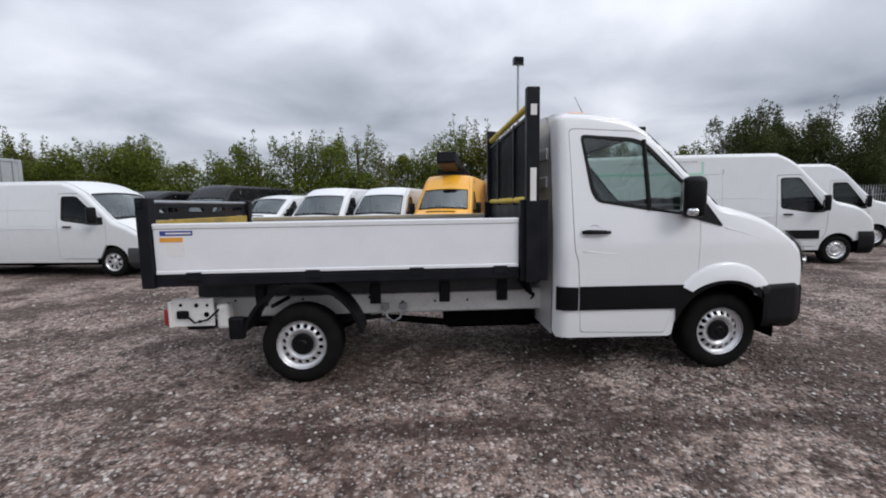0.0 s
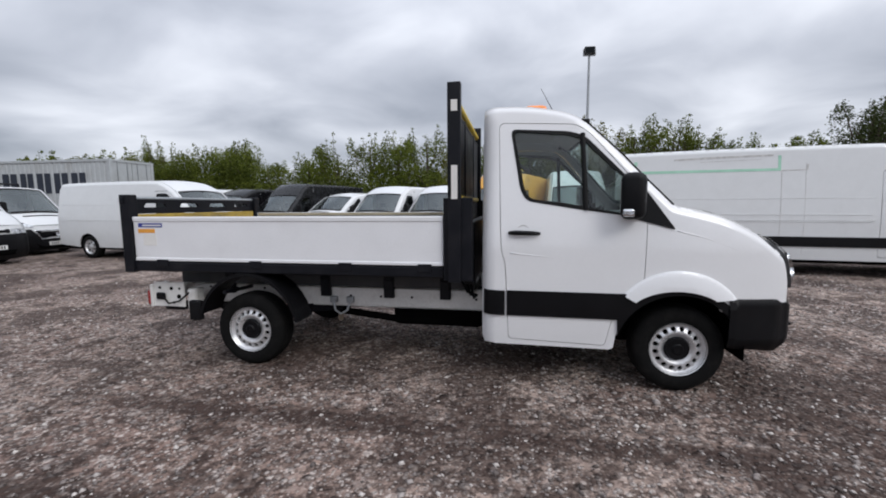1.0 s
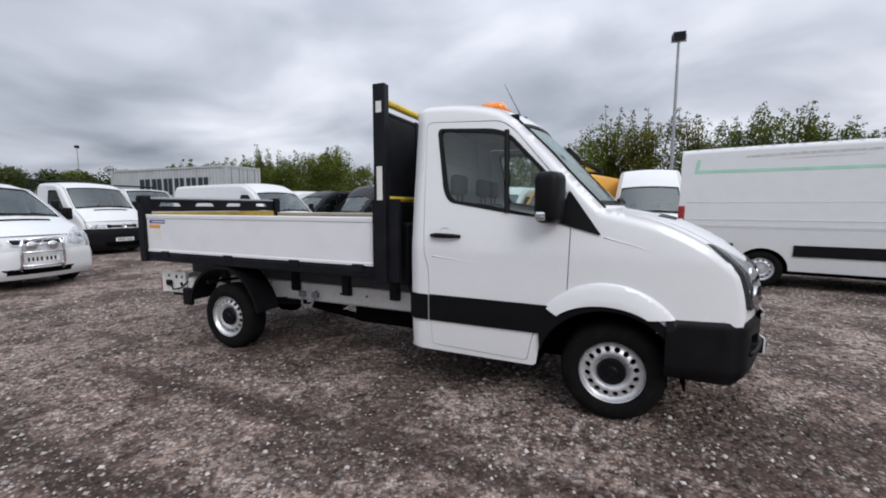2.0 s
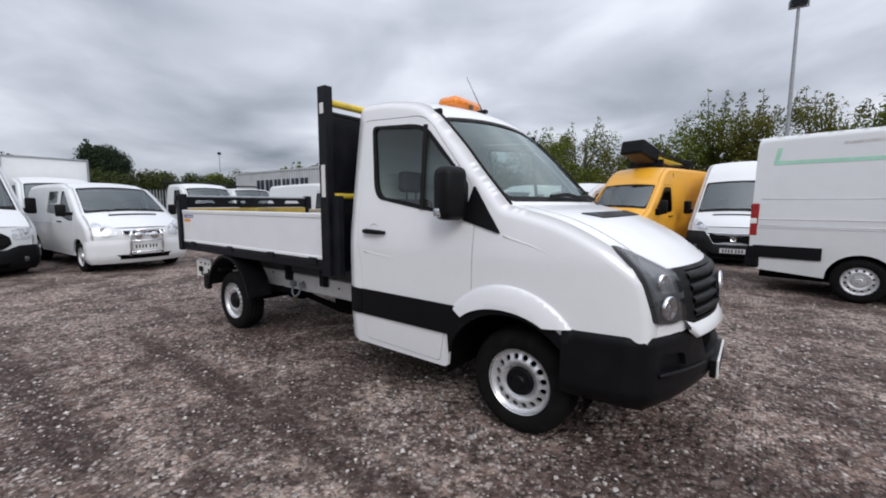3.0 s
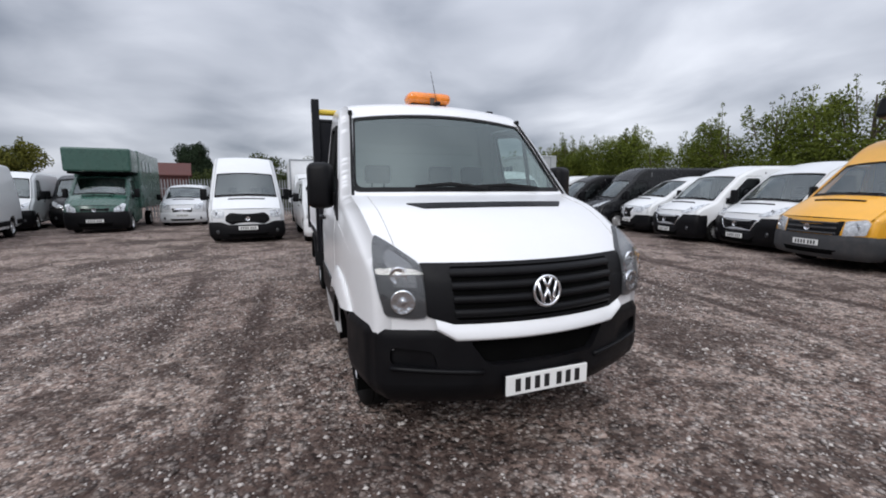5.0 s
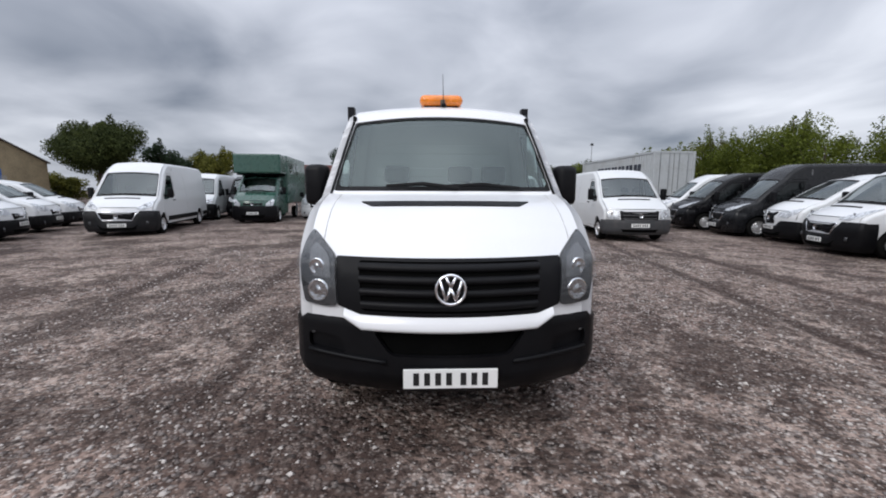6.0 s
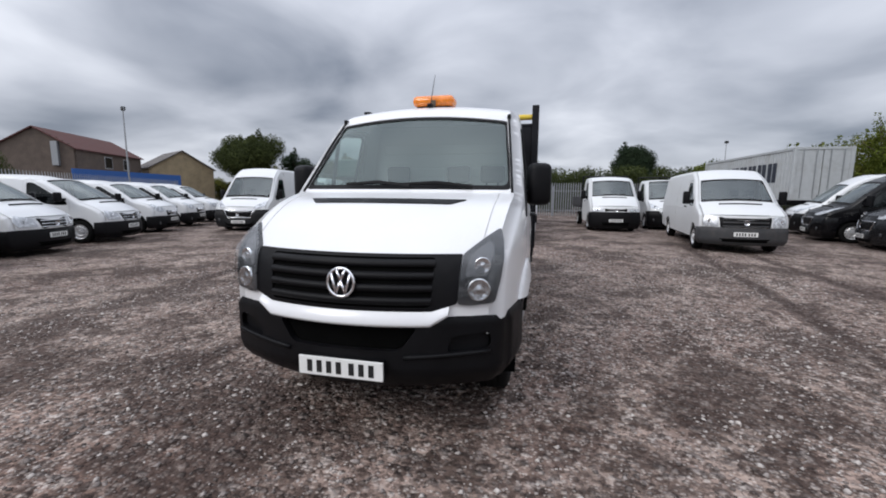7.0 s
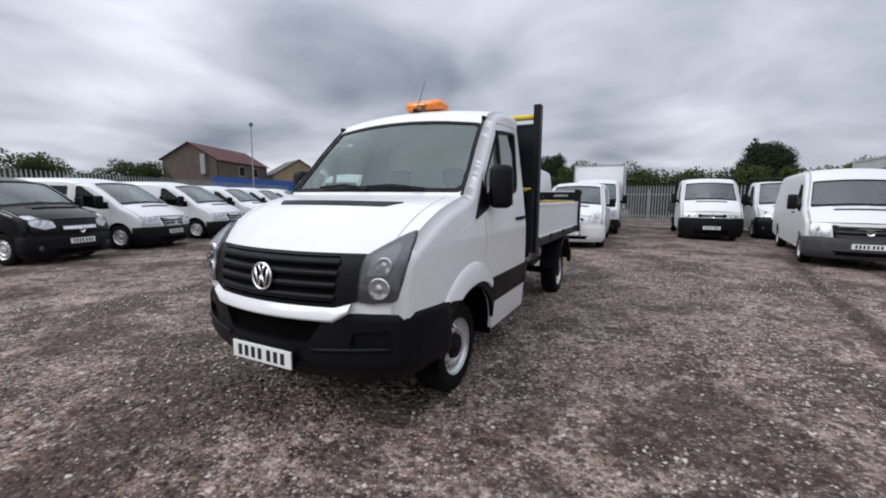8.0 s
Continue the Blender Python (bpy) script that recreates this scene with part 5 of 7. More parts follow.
    steering(car, cx - 0.70, -0.38, bl + 0.08)
    for y in (-0.42, 0.25, 0.62) if H > 2 else (-0.42, 0.42):
        seat(car, y, bx + 0.30, bl - 0.42)
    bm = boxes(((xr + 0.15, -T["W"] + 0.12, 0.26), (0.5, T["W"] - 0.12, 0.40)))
    part("underbody", bm, M_NEAR_BLACK, car)
    return car, S


def at(x, y, yaw):
    """Pose of a vehicle from the place of its front axle and its heading."""
    return pose(x, y, 0, 0, 0, yaw)


def nose_at(x, y, yaw, fo):
    a = radians(yaw)
    return at(x - fo * math.cos(a), y - fo * math.sin(a), yaw)


van("ducato_low", nose_at(-0.80, 9.55, -105, 0.95), M_WHITE_DIM, "white panel van with chrome-rimmed grille and black lower bumper", 4.0, 1.0)
van("ducato_low", nose_at(-2.95, 9.55, -105, 0.95), M_WHITE_DIM, "white panel van with black bumper beside its neighbours", 4.0, 1.0)
van("nv", nose_at(-5.30, 10.35, -105, 0.84), M_WHITE_DIM, "white low-roof van with upright black grille", 3.5, 1.0, H=1.98)
van("ducato_low", nose_at(-7.55, 10.2, -105, 0.95), M_GREY_CAR, "dark grey panel van with clear headlights", 4.0, 1.0, H=2.4, bump="paint")
van("ducato_low", nose_at(-9.95, 10.05, -105, 0.95), M_BLACK_CAR, "black panel van parked at the hedge", 4.0, 1.0, H=2.2, bump="paint")
van("ducato_low", nose_at(-12.6, 10.8, -105, 0.95), M_WHITE_DIM, "white panel van half hidden in the row", 3.5, 1.0, H=2.25)
yellow_van, _ = van("transit", nose_at(1.45, 8.3, -106, 0.92), M_YELLOW, "yellow high-roof van carrying a folded access platform", 3.75, 1.1, H=2.54)
van("ducato", nose_at(4.45, 8.9, -92, 0.95), M_WHITE_DIM, "white panel van with dark grey bumper", 4.0, 1.0, H=2.64, bump="slate")
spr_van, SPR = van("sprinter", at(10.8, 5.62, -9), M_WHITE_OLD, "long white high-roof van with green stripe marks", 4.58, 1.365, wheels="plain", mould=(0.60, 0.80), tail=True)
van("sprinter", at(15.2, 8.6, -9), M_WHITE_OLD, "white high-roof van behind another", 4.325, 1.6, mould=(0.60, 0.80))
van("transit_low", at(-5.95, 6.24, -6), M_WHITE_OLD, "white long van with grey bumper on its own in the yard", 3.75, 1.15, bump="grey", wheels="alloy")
van("transit_new", at(-7.9, -2.58, 5), M_WHITE_DIM, "white high-roof van with black grille, facing the yard", 3.75, 1.1)
small_white, _ = van("vivaro", at(-6.75, -0.02, 3), M_WHITE_DIM, "white small van with chrome bull bar", 3.3, 0.85, side_glass=True, wheels="alloy")
van("ducato", at(-7.64, -10.33, 13), M_WHITE_DIM, "white long panel van with dark grey bumper", 4.035, 1.05, H=2.47, bump="slate", mould=(0.42, 0.58))
van("ducato", at(-14.6, -11.9, 12), M_WHITE_DIM, "white van tucked behind a panel van", 3.5, 1.0, H=2.35)
van("ducato", at(-16.4, -10.0, 12), M_BLACK_CAR, "black van between a white van and a lorry", 3.5, 1.0, H=2.3)
van("small", at(-15.6, -5.9, 4), M_WHITE_DIM, "small white van by the palisade fence", 2.8, 0.8, bump="paint")
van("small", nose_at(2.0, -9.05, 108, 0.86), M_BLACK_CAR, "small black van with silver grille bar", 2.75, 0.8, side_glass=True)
van("vito", nose_at(-0.6, -10.1, 112, 0.86), M_WHITE_DIM, "white mid-size van with silver slatted grille", 3.2, 0.9, side_glass=True)
van("vito", nose_at(-3.3, -11.1, 112, 0.86), M_WHITE_DIM, "older white mid-size van with black bumper", 3.2, 0.8)
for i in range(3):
    van("small", nose_at(-6.0 - 2.6 * i, -12.4 - 1.2 * i, 112, 0.86), M_WHITE_DIM, "small white van with black bumper in a row", 2.7, 0.8, group="small vans in a row")
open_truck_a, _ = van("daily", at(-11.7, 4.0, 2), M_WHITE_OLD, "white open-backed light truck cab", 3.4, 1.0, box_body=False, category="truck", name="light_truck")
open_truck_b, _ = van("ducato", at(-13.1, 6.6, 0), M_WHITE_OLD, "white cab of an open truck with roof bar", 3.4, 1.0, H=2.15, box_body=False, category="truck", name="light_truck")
horse_lorry, _ = van("daily_new", at(-13.1, -8.15, 5), M_GREEN, "green horse lorry with box over the cab", 3.4, 1.0, box_body=False, category="lorry", name="horse_lorry")
box_lorry, _ = van("transit_new", at(-12.3, -0.1, 2), M_WHITE_DIM, "white box lorry with tall plain body", 3.6, 1.0, H=2.3, box_body=False, category="lorry", name="box_lorry")

# ---------------------------------------------------------------- the tipper
def prism(bm, prof, x0, x1):
    """Extrude a closed (y, z) profile along x."""
    a = [bm.verts.new((x0, y, z)) for y, z in prof]
    b = [bm.verts.new((x1, y, z)) for y, z in prof]
    k = len(prof)
    for i in range(k):
        bm.faces.new((a[i], a[(i + 1) % k], b[(i + 1) % k], b[i]))
    bm.faces.new(a[::-1])
    bm.faces.new(b)
    return bm


truck = thing("tipper_truck", pose(3.665, 0, 0), "white dropside tipper truck with black lower bumper and amber beacon", "truck")
TS = Shape(0.99, [(0.775, 0.66), (0.77, 0.90), (0.735, 1.06), (0.69, 1.125)], [(0.52, 1.255), (0.26, 1.385), (-0.08, 1.475)],
           [(-0.30, 1.705), (-0.44, 1.86), (-0.58, 2.00), (-0.70, 2.115)], [(-0.79, 2.185), (-0.93, 2.235), (-1.17, 2.275), (-1.40, 2.285), (-1.525, 2.27)],
           tumble=0.15, belt=1.15, r=0.072, bulge=0.20, plan=0.115, rear=(-1.525, 0.10), fine=3)
XR = -1.525
# sides
AR = 0.465
fa = [p for p in arch(-0.03, AR, 0.345, 0.36) if not (p[0] > 0 and p[1] < 0.70)]
t_out = resample([(0.775, 0.66), (fa[0][0] + 0.01, 0.68)] + fa + [(-0.52, 0.345), (XR + 0.02, 0.355), (XR, 0.40)] + [tuple(p) for p in TS.edge[::-1][:-1]], 0.10, True)
t_door = [(-1.305, 0.405), (-0.56, 0.38), (-0.515, 0.60), (-0.415, 0.715), (-0.295, 0.82), (-0.285, 1.33), (-0.325, 1.60), (-0.70, 2.035), (-0.80, 2.105), (-1.395, 2.135), (-1.375, 1.32), (-1.365, 1.11), (-1.335, 1.03), (-1.325, 0.84)]
t_win = [(-1.175, 1.515), (-0.765, 1.445), (-0.335, 1.385), (-0.350, 1.615), (-0.735, 2.015), (-0.85, 2.055), (-1.305, 2.085), (-1.225, 1.60)]
cab_pieces = []
for sgn in (-1, 1):
    ex = []
    for d in (0.012, 0.035, 0.072):
        e = resample(TS.edge, 0.06)
        tt = np.gradient(e, axis=0)
        tt /= np.linalg.norm(tt, axis=1)[:, None]
        ex += [e + np.stack([-tt[:, 1], tt[:, 0]], 1) * d, e - np.stack([-tt[:, 1], tt[:, 0]], 1) * d]
    ex = np.vstack(ex)
    fl = sgn > 0
    inw = (0, -sgn, 0)
    door = resample(rounded(t_door, [0.03, 0.03, 0.05, 0.06, 0.05, 0.02, 0.05, 0.06, 0.08, 0.05, 0.02, 0.05, 0.05, 0.02]), 0.08, True)
    cen = door.mean(0)
    rad = np.linalg.norm(door - cen, axis=1)[:, None]
    cab_pieces.append(panel(t_out, TS.side(sgn), [cen + (door - cen) * (1 + 0.006 / rad)], step=0.08, lip=0.03, lip_dir=inw, extra=ex, flip=fl, e=0.018))
    win = resample(rounded(t_win, [0.10, 0.02, 0.03, 0.03, 0.10, 0.08, 0.05, 0.12]), 0.06, True)
    d_ob = part_me("cab_door", panel_me("cab_door", M_WHITE, door, TS.side(sgn, 0.002), [win], step=0.07, lip=0.03, lip_dir=inw, extra=ex, flip=fl, e=0.018), truck, "white cab door with black moulding")
    wc = win.mean(0)
    inner = wc + (win - wc) * (1 - 0.032 / np.linalg.norm(win - wc, axis=1))[:, None]
    part_me("window_seal", panel_me("window_seal", M_SEAL, win, TS.side(sgn, 0.005), [inner], step=0.2, lip=0.03, lip_dir=inw, flip=fl), d_ob)
    g = part_me("door_window", panel_me("door_window", M_GLASS, win, TS.side(sgn, -0.012), step=0.12, flip=fl), d_ob)
    g.visible_shadow = False
    bar = TS.side(sgn, 0.002)(resample([(-0.755, 2.035), (-0.725, 1.44)], 0.1))
    bm = bmesh.new()
    tube(bm, [tuple(q) for q in bar], 0.019, 8)
    part("window_bar", bm, M_SEAL, d_ob)
    # black corner under the mirror
    tri = resample(rounded([(-0.375, 1.375), (-0.085, 1.295), (-0.30, 1.60)], 0.02), 0.05, True)
    part_me("mirror_corner", panel_me("mirror_corner", M_PLASTIC, tri, TS.side(sgn, 0.010), step=0.1, lip=0.02, lip_dir=inw, flip=fl), d_ob)
    # crease along the door
    cr = TS.side(sgn, -0.002)(resample([(-1.30, 1.105), (-0.95, 1.072), (-0.59, 1.015)], 0.08))
    bm = bmesh.new()
    tube(bm, [tuple(q) for q in cr], [0.008 * (1 - 0.8 * i / (len(cr) - 1)) for i in range(len(cr))], 8)
    part("crease", bm, M_WHITE, d_ob, "", True)
    cr = TS.side(sgn, -0.003)(resample([(-0.07, 1.285), (0.12, 1.235), (0.30, 1.165), (0.44, 1.10)], 0.06))
    bm = bmesh.new()
    tube(bm, [tuple(q) for q in cr], [0.007 * (1 - 0.8 * i / (len(cr) - 1)) for i in range(len(cr))], 6)
    part("wing_crease", bm, M_WHITE, truck, "", True)
    # handle with its recess
    p0 = TS.side(sgn, 0.0)(np.array([(-1.31, 1.265), (-1.07, 1.262)]))
    bm = bmesh.new()
    o = np.array((0, sgn, 0))
    tube(bm, [tuple(p0[0] + o * 0.008), tuple(p0[0] + o * 0.030 + (0.05, 0, 0.003)), tuple(p0[1] + o * 0.032 - (0.06, 0, -0.003)), tuple(p0[1] + o * 0.008)], [0.014, 0.019, 0.017, 0.012], 10)
    part("handle", bm, M_PLASTIC, d_ob, "black door handle", True)
    bm = bmesh.new()
    pc = TS.side(sgn, 0.0)(np.array([(-1.20, 1.275)]))[0]
    lathe(bm, [(0.001, 0.008), (0.035, 0.006), (0.052, 0.0)], 20, m=pose(*pc, 0, 0, 0) if sgn < 0 else pose(*pc, 0, 0, 180))
    part("handle_cup", bm, M_SCUFF, d_ob, "grey handle recess", True)
    # moulding: on the cab and the door as one strip, broken at the shut line
    for a, b in ((XR + 0.015, -1.338), (-1.322, -0.475)):
        st = resample([(a, 0.60), (b, 0.60 if a < -1.4 else 0.595), (b + (0.165 if a > -1.4 else 0), 0.80), (a, 0.805)], 0.08, True)
        part_me("side_moulding", panel_me("side_moulding", M_PLASTIC, st, TS.side(sgn, 0.014), step=0.1, lip=0.02, lip_dir=inw, flip=fl), truck if a < -1.4 else d_ob)
    # arch flare in body colour: a broad band that swells out towards the wheel
    ao = [(-0.04 + 0.503 * math.cos(t), 0.482 + 0.503 * math.sin(t)) for t in np.linspace(math.radians(35.6), math.radians(142.5), 22)]
    ai = [(-0.055 + 0.36 * math.cos(t), 0.62 + 0.215 * math.sin(t)) for t in np.linspace(math.radians(146), math.radians(42.4), 20)]

    def flare(p, base=TS.side(sgn), sg=sgn):
        q = base(p)
        d = 0.503 - np.hypot(p[:, 0] + 0.04, p[:, 1] - 0.482)
        q[:, 1] += sg * (0.006 + 0.034 * np.sqrt(np.clip(d / 0.12, 0, 1)))
        return q
    part_me("arch_flare", panel_me("arch_flare", M_WHITE, resample(ao + ai, 0.04, True), flare, step=0.03, lip=0.045, lip_dir=inw, flip=fl), truck)
    bo = [(-0.03 + 0.515 * math.cos(t), 0.345 + 0.515 * math.sin(t)) for t in np.linspace(math.radians(28), math.radians(150), 20)]
    bi = [(-0.03 + 0.455 * math.cos(t), 0.345 + 0.455 * math.sin(t)) for t in np.linspace(math.radians(165), math.radians(20), 20)]
    part_me("arch_trim", panel_me("arch_trim", M_PLASTIC, resample(bo + bi, 0.05, True), TS.side(sgn, 0.014), step=0.06, lip=0.03, lip_dir=inw, flip=fl), truck)
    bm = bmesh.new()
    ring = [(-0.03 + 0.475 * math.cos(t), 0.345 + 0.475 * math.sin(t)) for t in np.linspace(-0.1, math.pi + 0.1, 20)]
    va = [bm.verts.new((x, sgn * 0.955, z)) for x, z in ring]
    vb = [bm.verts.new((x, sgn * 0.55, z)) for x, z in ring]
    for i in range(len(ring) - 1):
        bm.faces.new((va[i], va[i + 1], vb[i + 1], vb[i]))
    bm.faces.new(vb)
    part("wheel_well", bm, M_NEAR_BLACK, truck)
    # mirrors: tall black head, lower lamp
    mr = mirror(truck, sgn, -0.395, 0.965, 1.545, w=0.185, h=0.34, d=0.17)
    bm = bmesh.new()
    box(bm, (-0.44, sgn * 1.105, 1.395), (-0.355, sgn * 1.156, 1.455), 0.018)
    part("indicator_lens", bm, M_LENS, mr)
    add_wheel(truck, "steel", 0.01, sgn * 0.895, 1.03)
    add_wheel(truck, "steel", -3.695, sgn * 0.905, 1.02)

v13 = np.linspace(-1, 1, 17)
k = len(TS.roof)
cab_pieces.append(grid_piece(TS.across(TS.roof, v13, np.linspace(0.050, 0.050, k), np.linspace(0.07, 0.0, k))))
zr = np.append(np.linspace(0.36, 2.10, 9), TS.roof[-1, 1])
cab_pieces.append(grid_piece(np.array([[(XR - 0.0, q * (TS.half(np.array([XR]), np.array([z]))[0] - (TS.r if z > 2.2 else 0.0)), z + (0.050 * (1 - q * q) if z > 2.2 else 0)) for q in v13] for z in zr]), True))
part_me("cab_body", joined("cab_body", M_WHITE, cab_pieces), truck)
# ribs on the back of the cab
bm = bmesh.new()
for z in (0.9, 1.15, 1.40, 1.65, 1.9):
    box(bm, (XR - 0.012, -0.70, z), (XR + 0.005, 0.70, z + 0.10), 0.008)
part("cab_back_rib", bm, M_WHITE, truck)

t_lamp = [(0.644, 0.846), (0.72, 0.838), (0.836, 0.850), (0.860, 0.98), (0.872, 1.10), (0.866, 1.20), (0.848, 1.262), (0.79, 1.225), (0.72, 1.172), (0.660, 1.124)]
T_SPEC = dict(grille=dict(poly=[(-0.517, 0.807), (0.517, 0.807), (0.640, 0.850), (0.656, 1.122), (-0.656, 1.122), (-0.640, 0.850)], r=0.02), lamp=t_lamp, pillar=0.02)


def truck_front():
    S, car = TS, truck
    v = v13
    k = len(S.bonnet)
    cr = np.array([0.018 * math.sin(math.pi * i / (k - 1)) for i in range(k)])
    bu = np.linspace(S.bulge, S.bulge * 0.75, k)
    part_me("bonnet", joined("bonnet", M_WHITE, [grid_piece(S.across(S.bonnet, v, cr, bu))]), car)

    def on(line, crown, bulge):
        kk = len(line)

        def to3(p, off=0.0):
            t = np.clip(p[:, 1], 0, 1) * (kk - 1)
            i = np.minimum(t.astype(int), kk - 2)
            f = t - i
            x = line[i, 0] * (1 - f) + line[i + 1, 0] * f
            z = line[i, 1] * (1 - f) + line[i + 1, 1] * f
            c = crown[i] * (1 - f) + crown[i + 1] * f
            b = bulge[i] * (1 - f) + bulge[i + 1] * f
            w = S.half(x, z) - S.r
            q = p[:, 0]
            d = line[i + 1] - line[i]
            nn = np.stack([d[:, 1], -d[:, 0]], 1)
            nn /= np.linalg.norm(nn, axis=1)[:, None]
            return np.stack([x + b * (1 - q * q) + nn[:, 0] * off, q * w, z + c * (1 - q * q) + nn[:, 1] * off], 1)
        return to3

    bon = on(S.bonnet, cr, bu)
    vent = resample(rounded([(-0.67, 0.755), (-0.57, 0.655), (0.57, 0.655), (0.67, 0.755)], 0.02), 0.06, True)
    part_me("bonnet_vent", panel_me("bonnet_vent", M_PLASTIC, vent, lambda p: bon(p, 0.006), step=0.12, lip=0.01, lip_dir=(0, 0, -1)), car)
    # shut lines of the bonnet against the wings
    for s in (-1, 1):
        ln = bon(np.array([(s * (0.90 - 0.02 * q), q) for q in np.linspace(0.0, 0.98, 14)]), 0.001)
        bm = bmesh.new()
        tube(bm, [tuple(q) for q in ln], 0.003, 5)
        part("shut_line", bm, M_SCUFF, car)
    k = len(S.screen)
    scr = on(S.screen, np.linspace(0.0, 0.055, k), np.linspace(S.bulge * 0.75, 0.07, k))
    e = T_SPEC["pillar"]
    out = resample([(-1, 0), (1, 0), (1, 1), (-1, 1)], 0.08, True)
    hole = resample(rounded([(-1 + e * 0.5, 0.02), (1 - e * 0.5, 0.02), (1 - e, 0.955), (-1 + e, 0.955)], 0.06), 0.08, True)
    part_me("screen_surround", panel_me("screen_surround", M_WHITE, out, scr, [hole], step=0.08, lip=0.02, lip_dir=(-0.6, 0, -0.6)), car)
    inner = resample(rounded([(-1 + e * 0.5 + 0.035, 0.06), (1 - e * 0.5 - 0.035, 0.06), (1 - e - 0.035, 0.91), (-1 + e + 0.035, 0.91)], 0.06), 0.08, True)
    part_me("screen_seal", panel_me("screen_seal", M_SEAL, hole, lambda p: scr(p, -0.006), [inner], step=0.2), car)
    ws = part_me("windscreen", panel_me("windscreen", M_SCREEN, hole, lambda p: scr(p, -0.012), step=0.1), car)
    ws.visible_shadow = False
    # roof rails of black rubber beside the screen
    for s in (-1, 1):
        ln = scr(np.array([(s * 0.985, q) for q in np.linspace(0.0, 1.0, 14)]), 0.003)
        bm = bmesh.new()
        tube(bm, [tuple(q) for q in ln], 0.011, 8)
        part("pillar_strip", bm, M_SEAL, car)
        cp = scr(np.array([(s * 0.985, 1.0)]), 0.0)[0]
        bm = boxes(((cp[0] - 0.07, cp[1] - 0.016, cp[2] + 0.0), (cp[0] + 0.01, cp[1] + 0.016, cp[2] + 0.045)), bevel=0.010)
        part("pillar_cap", bm, M_SEAL, car)
    # wipers lie low on the glass
    for a, b, lift in ((-0.50, 0.12, 0.015), (0.02, 0.66, 0.01)):
        q = scr(np.array([(a, 0.045), ((a + b) / 2, 0.045 + lift), (b, 0.03)]), 0.022)
        bm = bmesh.new()
        tube(bm, [tuple(q[0]), tuple(q[1]), tuple(q[2])], [0.010, 0.016, 0.014], 6)
        part("wiper", bm, M_SEAL, car)
    lip_line = np.vstack([[(0.776, 0.722)], S.nose[S.nose[:, 1] > 0.735]])
    k = len(lip_line)
    part_me("nose", joined("nose", M_WHITE, [grid_piece(S.across(lip_line, v, np.zeros(k), np.full(k, S.bulge)))]), car)
    ys = np.linspace(-0.60, 0.60, 25)
    lips = [S.front(off)(np.stack([ys, np.interp(np.abs(ys), (0.50, 0.60), (z, z + rise))], 1)) for z, off, rise in ((0.812, 0.004, 0.03), (0.800, 0.020, 0.03), (0.770, 0.034, 0.045), (0.742, 0.046, 0.06), (0.732, 0.044, 0.06), (0.722, 0.030, 0.06))]
    part_me("grille_lip", joined("grille_lip", M_WHITE, [grid_piece(np.array(lips)[::-1])]), car, "white lip under the grille")
    gp = T_SPEC["grille"]["poly"]
    gr = part_me("grille", panel_me("grille", M_NEAR_BLACK, resample(rounded(gp, 0.012), 0.06, True), S.front(0.004), step=0.08, lip=0.01, lip_dir=(-1, 0, 0)), car)
    # frame round the grille
    part_me("grille_frame", panel_me("grille_frame", M_PLASTIC, resample(rounded(gp, 0.012), 0.06, True), S.front(0.013), [resample(rounded([(-0.485, 0.826), (0.485, 0.826), (0.500, 0.850), (0.515, 1.106), (-0.515, 1.106), (-0.500, 0.850)], 0.02), 0.06, True)], step=0.08, lip=0.02, lip_dir=(-1, 0, 0)), gr)
    for zz, yl in ((0.868, 0.503), (0.940, 0.508), (1.010, 0.513), (1.078, 0.518)):
        ys = np.linspace(-yl, yl, 15)
        rows = []
        for dz, off in ((-0.030, -0.002), (-0.026, 0.012), (-0.008, 0.026), (0.010, 0.022), (0.018, 0.004)):
            rows.append(S.front(off)(np.stack([ys, np.full(15, zz + dz)], 1)))
        part_me("slat", joined("slat", M_PLASTIC, [grid_piece(np.array(rows))]), gr)
    # round chrome badge
    c = S.front(0.034)(np.array([(0.0, 0.965)]))[0]
    bm = bmesh.new()
    tube(bm, [(0.0, 0.080 * math.cos(t), 0.080 * math.sin(t)) for t in np.linspace(0, 6.2832, 33)[:-1]], 0.009, 8, True)
    # slanting chrome bars inside the ring
    for y0, z0, y1, z1 in ((-0.058, 0.05, -0.028, -0.062), (0.058, 0.05, 0.028, -0.062), (-0.028, -0.062, 0.0, 0.008), (0.028, -0.062, 0.0, 0.008), (-0.026, 0.070, 0.0, 0.012), (0.026, 0.070, 0.0, 0.012)):
        tube(bm, [(0.002, y0, z0), (0.002, y1, z1)], 0.0085, 6)
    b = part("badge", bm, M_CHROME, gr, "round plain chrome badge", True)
    b.matrix_local = pose(c[0], 0, c[2], 0, -4, 0)
    bm = bmesh.new()
    lathe(bm, [(0.001, 0.002), (0.078, 0.002), (0.08, 0.010)], 24, m=pose(0, 0, 0, 0, 0, 90))
    part("badge_disc", bm, M_PLASTIC, gr).matrix_local = pose(c[0] - 0.012, 0, c[2], 0, -4, 0)
